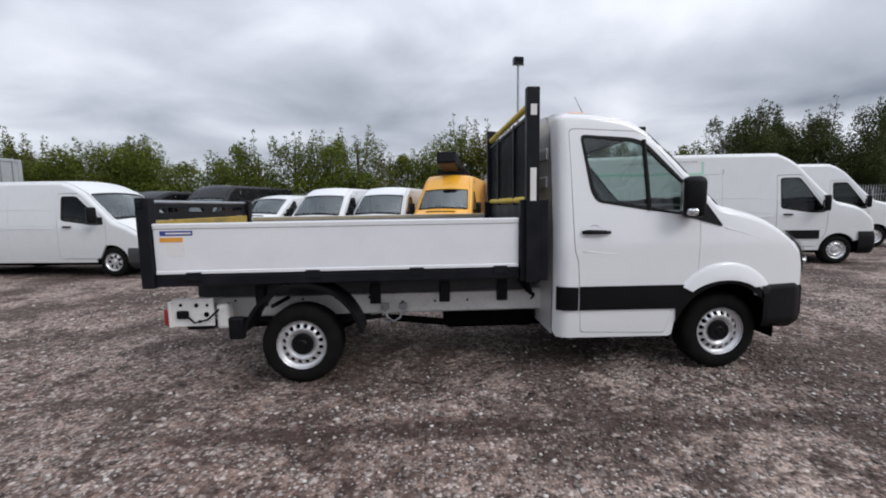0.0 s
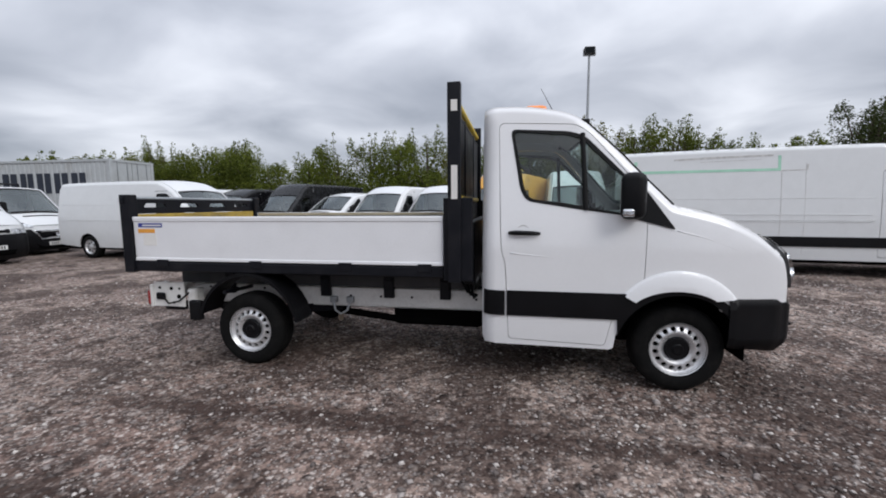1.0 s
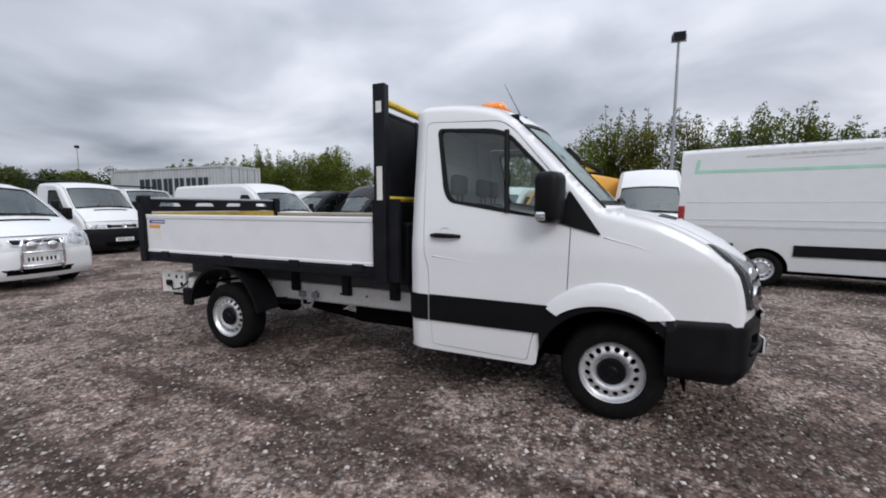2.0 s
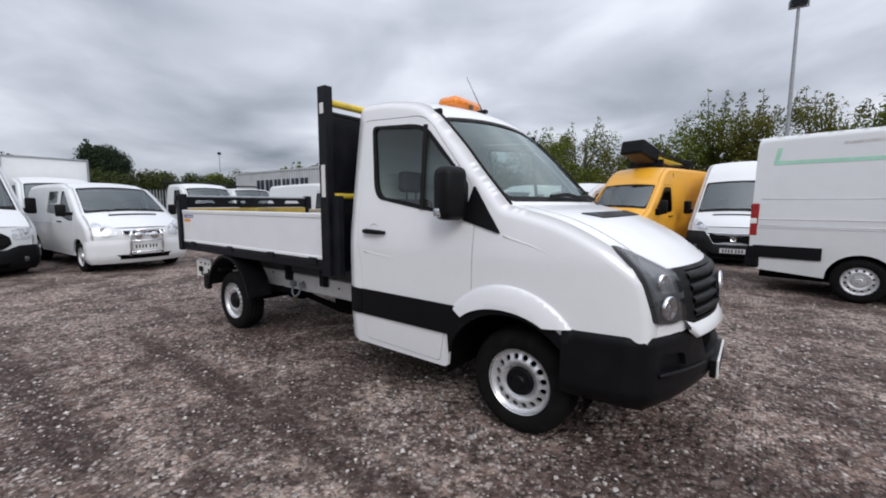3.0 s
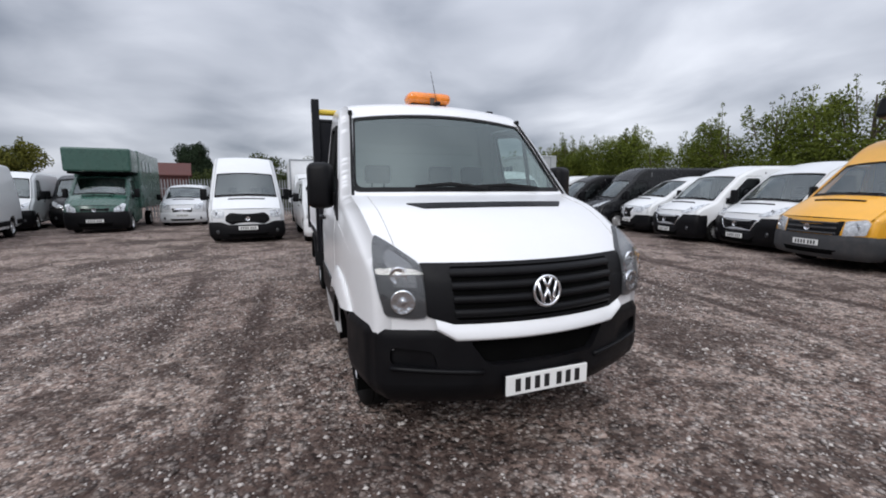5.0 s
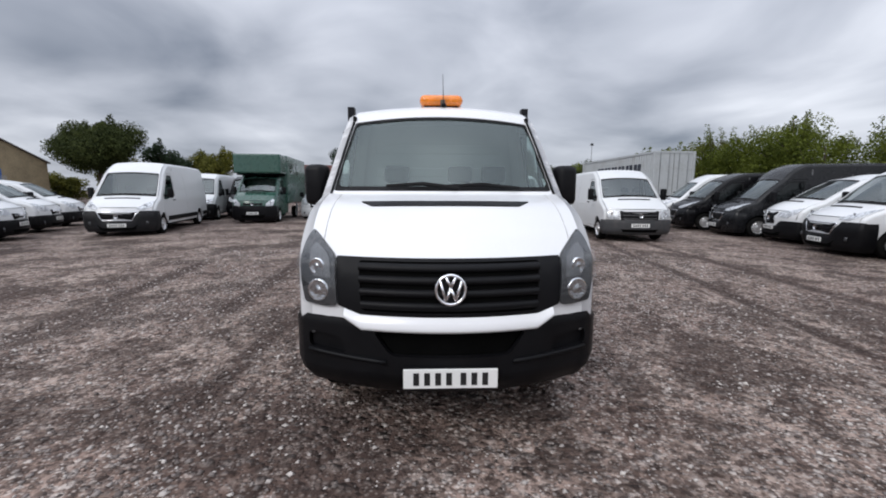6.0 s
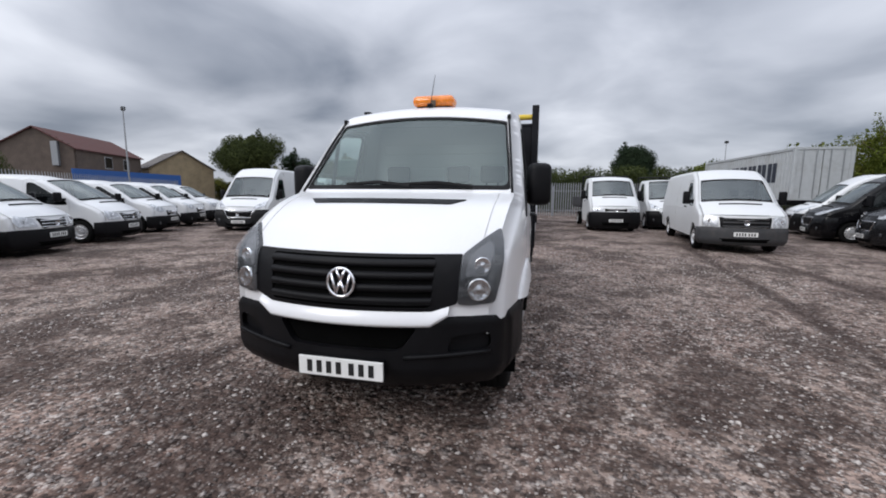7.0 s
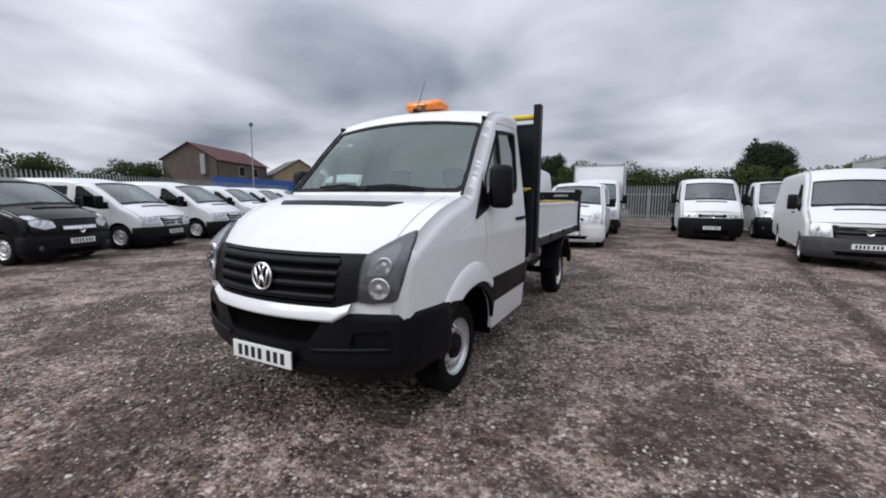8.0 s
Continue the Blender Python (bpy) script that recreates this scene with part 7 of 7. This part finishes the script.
# long van: old stripe marks and scraped paint
for poly, mt, nm in (([(-5.70, 2.13), (-3.02, 2.13), (-3.02, 2.18), (-5.70, 2.19)], M_GREENTAPE, "green_stripe"),
                     ([(-5.72, 2.13), (-5.66, 2.13), (-5.62, 2.40), (-5.68, 2.40)], M_GREENTAPE, "green_stripe"),
                     ([(-3.02, 2.13), (-2.97, 2.13), (-2.97, 2.44), (-3.02, 2.44)], M_GREENTAPE, "green_stripe"),
                     ([(-2.97, 2.12), (-2.52, 2.13), (-2.52, 2.145), (-2.97, 2.14)], M_SCUFF, "scrape"),
                     ([(-2.55, 2.14), (-2.52, 2.14), (-2.51, 2.25), (-2.54, 2.25)], M_SCUFF, "scrape"),
                     ([(-4.9, 2.395), (-4.0, 2.415), (-3.1, 2.43), (-3.1, 2.465), (-4.2, 2.455), (-4.9, 2.43)], M_SCUFF, "scrape"),
                     ([(-4.4, 2.345), (-3.3, 2.365), (-3.3, 2.375), (-4.4, 2.355)], M_SCUFF, "scrape")):
    side_patch(spr_van, SPR, poly, mt, nm, -1)
for z in (1.24, 1.10):
    side_line(spr_van, SPR, [(-1.5, z), (-5.85, z)], 0.010, M_WHITE_OLD, "side_crease", (-1,), -0.002)
side_line(spr_van, SPR, [(-2.95, 0.45), (-2.95, 2.1)], 0.005, M_SCUFF, "shut_line", (-1,))

# bull bar on the small van
bm = bmesh.new()
for y in (-0.30, 0.30):
    tube(bm, [(0.90, y, 0.36), (0.955, y, 0.50), (0.955, y * 1.0, 0.80), (0.93, y * 0.86, 0.90)], 0.026, 10)
tube(bm, [(0.93, -0.26, 0.90), (0.95, 0, 0.915), (0.93, 0.26, 0.90)], 0.026, 10)
for z in (0.44, 0.68):
    tube(bm, [(0.96, -0.30, z), (0.975, 0, z), (0.96, 0.30, z)], 0.018, 8)
part("bull_bar", bm, M_CHROME, small_white, "chrome bull bar", True)
for y in (-0.15, 0.15):
    bm = bmesh.new()
    lathe(bm, [(0.001, -0.02), (0.07, -0.015), (0.085, 0.0), (0.06, 0.06)], 18, m=pose(0.955, y, 0.79, 0, 0, 90))
    part("spot_lamp", bm, M_LENS, small_white, "", True)

# folded access platform on the yellow van
bm = bmesh.new()
box(bm, (-0.50, -0.34, -0.20), (0.50, 0.34, 0.20), 0.05)
bk = part("platform_bucket", bm, M_PLASTIC, yellow_van, "black platform bucket")
bk.matrix_local = pose(-1.05, 0.0, 3.02, 0, -14, 0)
bm = bmesh.new()
box(bm, (-0.42, -0.27, -0.212), (0.42, 0.27, -0.196))
part("bucket_floor", bm, M_RUST, bk)
bm = bmesh.new()
tube(bm, [(-4.0, 0.0, 2.74), (-2.6, 0.0, 2.84), (-1.3, 0.0, 2.98)], 0.085, 4)
part("boom", bm, M_YEL_BAR, yellow_van)
bm = bmesh.new()
tube(bm, [(-4.0, 0.22, 2.80), (-2.6, 0.22, 2.94), (-1.4, 0.18, 3.06)], 0.045, 4)
part("boom_arm", bm, M_STEELBLK, yellow_van)
bm = bmesh.new()
box(bm, (-4.2, -0.18, 2.60), (-3.7, 0.18, 2.96), 0.03)
tube(bm, [(-1.7, 0.14, 2.80), (-2.6, 0.15, 2.68), (-3.8, 0.14, 2.78)], 0.03, 8)
part("boom_knuckle", bm, M_STEELBLK, yellow_van)
for x, z in ((-3.3, 2.70), (-1.5, 2.80)):
    bm = boxes(((x, -0.5, 2.56), (x + 0.1, 0.5, z)), bevel=0.01)
    part("roof_rest", bm, M_STEELBLK, yellow_van)

# green horse lorry body
bm = bmesh.new()
box(bm, (-5.4, -1.08, 0.85), (-1.12, 1.08, 3.22), 0.05)
part("horse_box", bm, M_GREEN, horse_lorry)
bm = bmesh.new()
box(bm, (-1.14, -1.06, 2.30), (0.06, 1.06, 3.20), 0.07)
part("over_cab_box", bm, M_GREEN, horse_lorry)
# near-black box fills the gap above the cab: its shadow put in as colour
bm = boxes(((-1.10, -0.98, 2.22), (-0.10, 0.98, 2.31)))
part("shadow_gap_filler", bm, M_NEAR_BLACK, horse_lorry)
for x in (-1.9, -2.6, -3.3):
    bm = boxes(((x - 0.22, 1.078, 2.35), (x + 0.22, 1.092, 2.85)), bevel=0.004)
    part("box_window", bm, M_DARKGLASS, horse_lorry)
# white box lorry body
bm = bmesh.new()
box(bm, (-5.6, -1.07, 0.95), (-1.70, 1.07, 2.98), 0.025)
bb = part("box_body", bm, M_BOX, box_lorry)
for y in (-1.07, 1.07):
    for x in (-1.70, -5.6):
        bm = boxes(((x - 0.03, y - 0.03, 0.94), (x + 0.035, y + 0.03, 2.99)), bevel=0.006)
        part("corner_trim", bm, M_GALV, bb)
bm = boxes(((-1.74, -1.08, 2.95), (-1.66, 1.08, 3.0)), bevel=0.006)
part("top_trim", bm, M_GALV, bb)
# open bodies behind the two light trucks
for car, w in ((open_truck_a, 1.0), (open_truck_b, 1.0)):
    for y in (-w, w):
        bm = boxes(((-5.0, y - 0.025, 0.95), (-1.75, y + 0.025, 1.38)), bevel=0.01)
        part("dropside_board", bm, M_GREYPL, car)
    bm = boxes(((-5.0, -w, 0.88), (-1.75, w, 0.95)))
    part("bed_floor", bm, M_STEELBLK, car)
    bm = bmesh.new()
    for y in (-0.95, 0.95):
        tube(bm, [(-1.72, y, 0.9), (-1.72, y, 2.32)], 0.03, 8)
    tube(bm, [(-1.72, -0.95, 2.30), (-1.72, 0.95, 2.30)], 0.03, 8)
    part("headboard_frame", bm, M_STEELBLK, car)
    bm = boxes(((-4.9, -0.5, 0.55), (-1.4, -0.4, 0.75)), ((-4.9, 0.4, 0.55), (-1.4, 0.5, 0.75)))
    part("chassis_rail", bm, M_NEAR_BLACK, car)

# ---------------------------------------------------------------- fences
pale_bm = bmesh.new()
prism_pts = [(-0.034, 0.0), (-0.012, 0.014), (0.012, 0.014), (0.034, 0.0), (0.012, 0.008), (-0.012, 0.008)]
lo = [pale_bm.verts.new((x, y, 0.0)) for x, y in prism_pts]
hi = [pale_bm.verts.new((x, y, 2.08 + (0.14 if abs(x) < 0.02 else 0.0))) for x, y in prism_pts]
for i in range(6):
    pale_bm.faces.new((lo[i], lo[(i + 1) % 6], hi[(i + 1) % 6], hi[i]))
pale_bm.faces.new(hi)
PALE = bpy.data.meshes.new("pale")
pale_bm.to_mesh(PALE)
pale_bm.free()
PALE.materials.append(M_GALV)


def fence(x0, y0, x1, y1, label, single=True):
    """Steel palisade fence: posts, two rails, pales."""
    L = math.hypot(x1 - x0, y1 - y0)
    f = thing("palisade_fence", pose(x0, y0, 0, 0, 0, math.degrees(math.atan2(y1 - y0, x1 - x0))), label, "fence", kind="structure")
    bm = boxes(((0, -0.045, 0.40), (L, -0.005, 0.45)), ((0, -0.045, 1.70), (L, -0.005, 1.75)))
    part("fence_rail", bm, M_GALV, f)
    for x in np.arange(0, L + 0.1, 2.75):
        bm = boxes(((x - 0.05, -0.12, 0), (x + 0.05, -0.045, 2.05)))
        part("fence_post", bm, M_GALV, f)
    xs = np.arange(0.08, L, 0.155)
    if single:
        for x in xs:
            part_me("pale", PALE, f).matrix_local = pose(x, 0, 0.06)
    else:
        V, F = [], []
        pv = np.array([v.co for v in PALE.vertices])
        pf = [tuple(p.vertices) for p in PALE.polygons]
        for x in xs:
            k = len(V)
            V += list(pv + (x, 0, 0.06))
            F += [tuple(i + k for i in q) for q in pf]
        tagged(part_me("pales", mesh_from("pales", V, F, M_GALV), f), kind="stuff")
    return f


fence(-22.9, 12.9, -21.5, -9.0, "grey steel palisade fence behind the parked trucks")
fence(9.0, -12.6, -17.0, -23.4, "pale steel palisade fence behind a row of small vans", False)
fence(-32.0, 17.2, 34.0, 17.2, "grey steel palisade fence in front of a hedge", False)

# ---------------------------------------------------------------- shipping container on a trailer
cont = thing("shipping_container", pose(-17.45, 14.5, 0, 0, 0, 1), "grey corrugated shipping container with dark block lettering", "container")


def corrugated(x0, x1, z0, z1, y, sgn):
    prof, x = [], x0
    while x < x1 - 0.28:
        prof += [(x, 0), (x + 0.07, 0), (x + 0.10, 0.036), (x + 0.17, 0.036), (x + 0.20, 0)]
        x += 0.28
    prof.append((x1, 0))
    V, F = [], []
    for px, d in prof:
        V += [(px, y - sgn * d, z0), (px, y - sgn * d, z1)]
    for i in range(len(prof) - 1):
        F.append((2 * i, 2 * i + 2, 2 * i + 3, 2 * i + 1))
    return V, F, 0


ZC = 1.28
part_me("side_wall", joined("side_wall", M_CONT, [corrugated(-10.52, -0.1, ZC + 0.12, ZC + 2.48, -1.2, -1), corrugated(-10.52, -0.1, ZC + 0.12, ZC + 2.48, 1.2, 1)]), cont)
bm = bmesh.new()
for y in (-1.2, 1.2):
    for z in (ZC, ZC + 2.48):
        box(bm, (-10.60, y - 0.03, z), (0, y + 0.03, z + 0.12), 0.006)
    for x in (-10.60, 0):
        box(bm, (x - 0.08, y - 0.08, ZC), (x + 0.08, y + 0.08, ZC + 2.60), 0.008)
for z in (ZC, ZC + 2.48):
    for x in (-10.60, 0):
        box(bm, (x - 0.05, -1.2, z), (x + 0.05, 1.2, z + 0.12), 0.006)
part("frame", bm, M_CONT, cont)
bm = boxes(((-10.56, -1.18, ZC + 2.55), (0, 1.18, ZC + 2.58)), ((-10.56, -1.18, ZC + 0.02), (0, 1.18, ZC + 0.06)))
part("roof", bm, M_CONT, cont)
for s in (-1, 1):
    bm = boxes(((-0.03, s * 0.02, ZC + 0.12), (0.02, s * 1.13, ZC + 2.48)), bevel=0.006)
    dr = part("container_door", bm, M_CONT, cont)
    for y in (0.3, 0.85):
        bm = bmesh.new()
        tube(bm, [(0.05, s * y, ZC + 0.1), (0.05, s * y, ZC + 2.5)], 0.022, 8)
        part("lock_rod", bm, M_GALV, dr)
bx, LZ0, LZ1, LG = -7.75, 2.20, 3.22, 0.22
for w in (0.98, 0.90, 0.80, 0.84, 0.82, 0.84):
    bm = boxes(((bx, -1.212, LZ0), (bx + w * 0.44, -1.203, LZ1)), ((bx + w * 0.56, -1.212, LZ0), (bx + w, -1.203, LZ1)))
    part("lettering_block", bm, M_NAVY, cont, "plain dark block")
    bx += w + LG
bm = boxes(((-10.6, -0.5, 1.0), (0.1, -0.35, ZC)), ((-10.6, 0.35, 1.0), (0.1, 0.5, ZC)), ((-10.6, -1.15, ZC - 0.1), (-10.4, 1.15, ZC)), ((-0.2, -1.15, ZC - 0.1), (0.0, 1.15, ZC)), ((-6.2, -1.15, ZC - 0.1), (-6.0, 1.15, ZC)))
trl = thing("trailer", pose(-17.45, 14.5, 0, 0, 0, 1), "dark steel container trailer under a container", "trailer")
part("trailer_frame", bm, M_STEELBLK, trl)
for x in (-1.4, -2.7):
    for s in (-1, 1):
        add_wheel(trl, "plain", x, s * 1.15, 1.45)
bm = boxes(((-9.0, -0.6, 0), (-8.8, -0.45, 1.05)), ((-9.0, 0.45, 0), (-8.8, 0.6, 1.05)))
part("landing_leg", bm, M_STEELBLK, trl)

# ---------------------------------------------------------------- lamp posts
def lamp_post(x, y, h, yaw, label):
    t = thing("lamp_post", pose(x, y, 0, 0, 0, yaw), label, "lamp post")
    bm = bmesh.new()
    tube(bm, [(0, 0, -0.05), (0, 0, h * 0.5), (0, 0, h - 0.1)], [0.075, 0.062, 0.045], 12)
    box(bm, (-0.16, -0.16, 0), (0.16, 0.16, 0.03), 0.004)
    part("pole", bm, M_GALV, t)
    bm = bmesh.new()
    box(bm, (-0.22, -0.12, h - 0.14), (0.22, 0.16, h + 0.16), 0.03)
    fl = part("floodlight", bm, M_GREYPL, t, "grey floodlight head")
    bm = boxes(((-0.19, 0.155, h - 0.11), (0.19, 0.165, h + 0.13)), bevel=0.003)
    part("flood_glass", bm, M_DARKGLASS, fl)
    bm = boxes(((-0.26, -0.02, h - 0.16), (-0.23, 0.05, h + 0.06)), ((0.23, -0.02, h - 0.16), (0.26, 0.05, h + 0.06)), ((-0.26, -0.02, h - 0.19), (0.26, 0.05, h - 0.15)))
    part("bracket", bm, M_GALV, fl)


lamp_post(5.50, 14.8, 7.95, 185, "tall galvanised lamp post with a single floodlight")
lamp_post(-21.8, -33.4, 8.4, 60, "galvanised lamp post beyond the vans")
lamp_post(-59.0, 26.0, 8.9, 250, "distant lamp post behind a fence")

# ---------------------------------------------------------------- buildings
def gable_house(m, L, Wd, eave, ridge, wall_mat, roof_mat, label, windows=(), boards=False):
    h = thing("house", m, label, "house")
    for y in (0, Wd):
        bm = boxes(((0, y - 0.12, 0), (L, y + 0.12, eave)))
        part("wall", bm, wall_mat, h)
    for x in (0, L):
        bm = bmesh.new()
        a = [bm.verts.new((x - 0.1, *p)) for p in ((0.12, 0), (Wd - 0.12, 0), (Wd - 0.12, eave), (Wd / 2, ridge), (0.12, eave))]
        b = [bm.verts.new((x + 0.1, *p)) for p in ((0.12, 0), (Wd - 0.12, 0), (Wd - 0.12, eave), (Wd / 2, ridge), (0.12, eave))]
        for i in range(5):
            bm.faces.new((a[i], a[(i + 1) % 5], b[(i + 1) % 5], b[i]))
        bm.faces.new(a[::-1])
        bm.faces.new(b)
        g = part("gable_wall", bm, wall_mat, h)
    if boards:
        for i, z in enumerate(np.arange(0.3, ridge - 0.3, 0.30)):
            half_w = Wd / 2 if z < eave else Wd / 2 * max(0.05, (ridge - z) / (ridge - eave))
            bm = boxes(((-0.15, Wd / 2 - half_w, z), (-0.10, Wd / 2 + half_w, z + 0.27)))
            part("board", bm, wall_mat, h)
    for s, (ya, yb) in enumerate(((-0.35, Wd / 2), (Wd + 0.35, Wd / 2))):
        bm = bmesh.new()
        za = eave - 0.35 * (ridge - eave) / (Wd / 2)
        q = [bm.verts.new(p) for p in ((-0.4, ya, za), (L + 0.4, ya, za), (L + 0.4, yb, ridge + 0.02), (-0.4, yb, ridge + 0.02))]
        q2 = [bm.verts.new(v.co + Vector((0, 0, 0.12))) for v in q]
        bm.faces.new(q)
        bm.faces.new(q2[::-1])
        for i in range(4):
            bm.faces.new((q[i], q[(i + 1) % 4], q2[(i + 1) % 4], q2[i]))
        part("roof", bm, roof_mat, h)
    for x, z, w, hh, side in windows:
        y = -0.12 if side == 0 else Wd + 0.12
        sy = -1 if side == 0 else 1
        bm = boxes(((x, y - 0.03 * (sy < 0), z), (x + w, y + 0.03 * (sy > 0), z + hh)))
        wn_ = part("window", bm, M_CONT, h, "grey framed window")
        bm = boxes(((x + 0.08, y + sy * 0.03, z + 0.08), (x + w - 0.08, y + sy * 0.036, z + hh - 0.08)))
        part("pane", bm, M_BLACK_CAR, wn_)
    return h


ha = math.degrees(math.atan2(-5.7, -12.2))
hs = gable_house(pose(-27.8, -47.6, 0, 0, 0, ha), 13.5, 7.0, 6.1, 8.1, M_BOARD, M_TILE, "brown timber-clad building with red roof", ((5.0, 4.2, 1.6, 1.4, 0), (9.0, 4.2, 1.4, 1.4, 0)), True)
bm = boxes(((-0.5, 1.3, 4.2), (-0.14, 1.9, 6.7)), bevel=0.02)
part("flue_panel", bm, M_GALV, hs, "grey flue panel")
gable_house(pose(-46.8, -47.6, 0, 0, 0, -118), 8.0, 8.0, 4.9, 7.3, M_STONE, M_ROOFGREY, "tan brick house with grey tiled roof", ((1.5, 3.0, 1.1, 1.2, 0), (5.0, 3.0, 1.1, 1.2, 0)))
gable_house(pose(-44.0, -17.0, 0, 0, 0, 100), 5.5, 5.0, 3.4, 4.6, M_TILE, M_TILE, "low dark red shed beyond the fence")
hoard = thing("hoarding", pose(-19.4, -36.3, 0, 0, 0, math.degrees(math.atan2(-2.5, -12.8))), "long blue sheet-metal hoarding beyond the yard", "hoarding", kind="structure")
bm = bmesh.new()
for i in range(44):
    box(bm, (i * 0.30, -0.04, 0), (i * 0.30 + 0.28, 0.04, 3.35))
part("hoarding_sheet", bm, M_CONT_BLUE, hoard)

# ---------------------------------------------------------------- trees beyond
tree(-45.0, -39.6, 10.2, 7.6, 71, M_LEAF_MID, "large rounded dark green tree behind the yard", per=420, leaf=0.12, base=0.42, spikes=4)
tree(-53.0, -36.4, 8.2, 5.5, 72, M_LEAF_DK, "round dark green tree in the distance", per=160, leaf=0.18, base=0.35, spikes=2)
tree(-56.5, -31.8, 8.0, 6.5, 73, M_LEAF2, "olive tree with autumn tint in the distance", per=160, leaf=0.18, base=0.35, spikes=2)
tree(-49.0, -40.0, 5.5, 5.0, 77, M_LEAF2, "low bushy tree in the distance", per=160, leaf=0.18, base=0.1, spikes=2)
tree(-110.7, 24.6, 14.7, 10.5, 74, M_LEAF_DK, "dense dark evergreen tree far beyond the fence", per=110, leaf=0.24, base=0.05, spikes=2, fill=40)
tree(-112.0, -18.0, 9.5, 7.5, 78, M_LEAF_DK, "low dark tree far beyond the fence", per=110, leaf=0.22, base=0.05, spikes=1, fill=24)
tree(-111.0, -23.0, 13.4, 9.0, 75, M_LEAF_DK, "dense dark evergreen tree far beyond the fence", per=130, leaf=0.22, base=0.1, spikes=2, fill=30)
tree(-42.0, 17.5, 4.9, 3.6, 76, M_LEAF, "small green tree behind the fence", per=300, leaf=0.13, base=0.1, spikes=2)


thicket([(-30, 15), (-29, 4), (-31, -8)], 4.3, 5, "green scrub behind the palisade fence", M_LEAF_MID)
thicket([(14, -30), (-2, -36), (-17, -41)], 4.9, 6, "dark green bushes beyond the fence", M_LEAF_MID)
thicket([(-62, 30), (-66, 5), (-66, -26)], 5.2, 7, "distant green tree line", M_LEAF_MID, per=150, leaf=0.16)
thicket([(-30, -60), (-58, -52)], 4.5, 8, "distant green tree line", M_LEAF2, per=150, leaf=0.16)
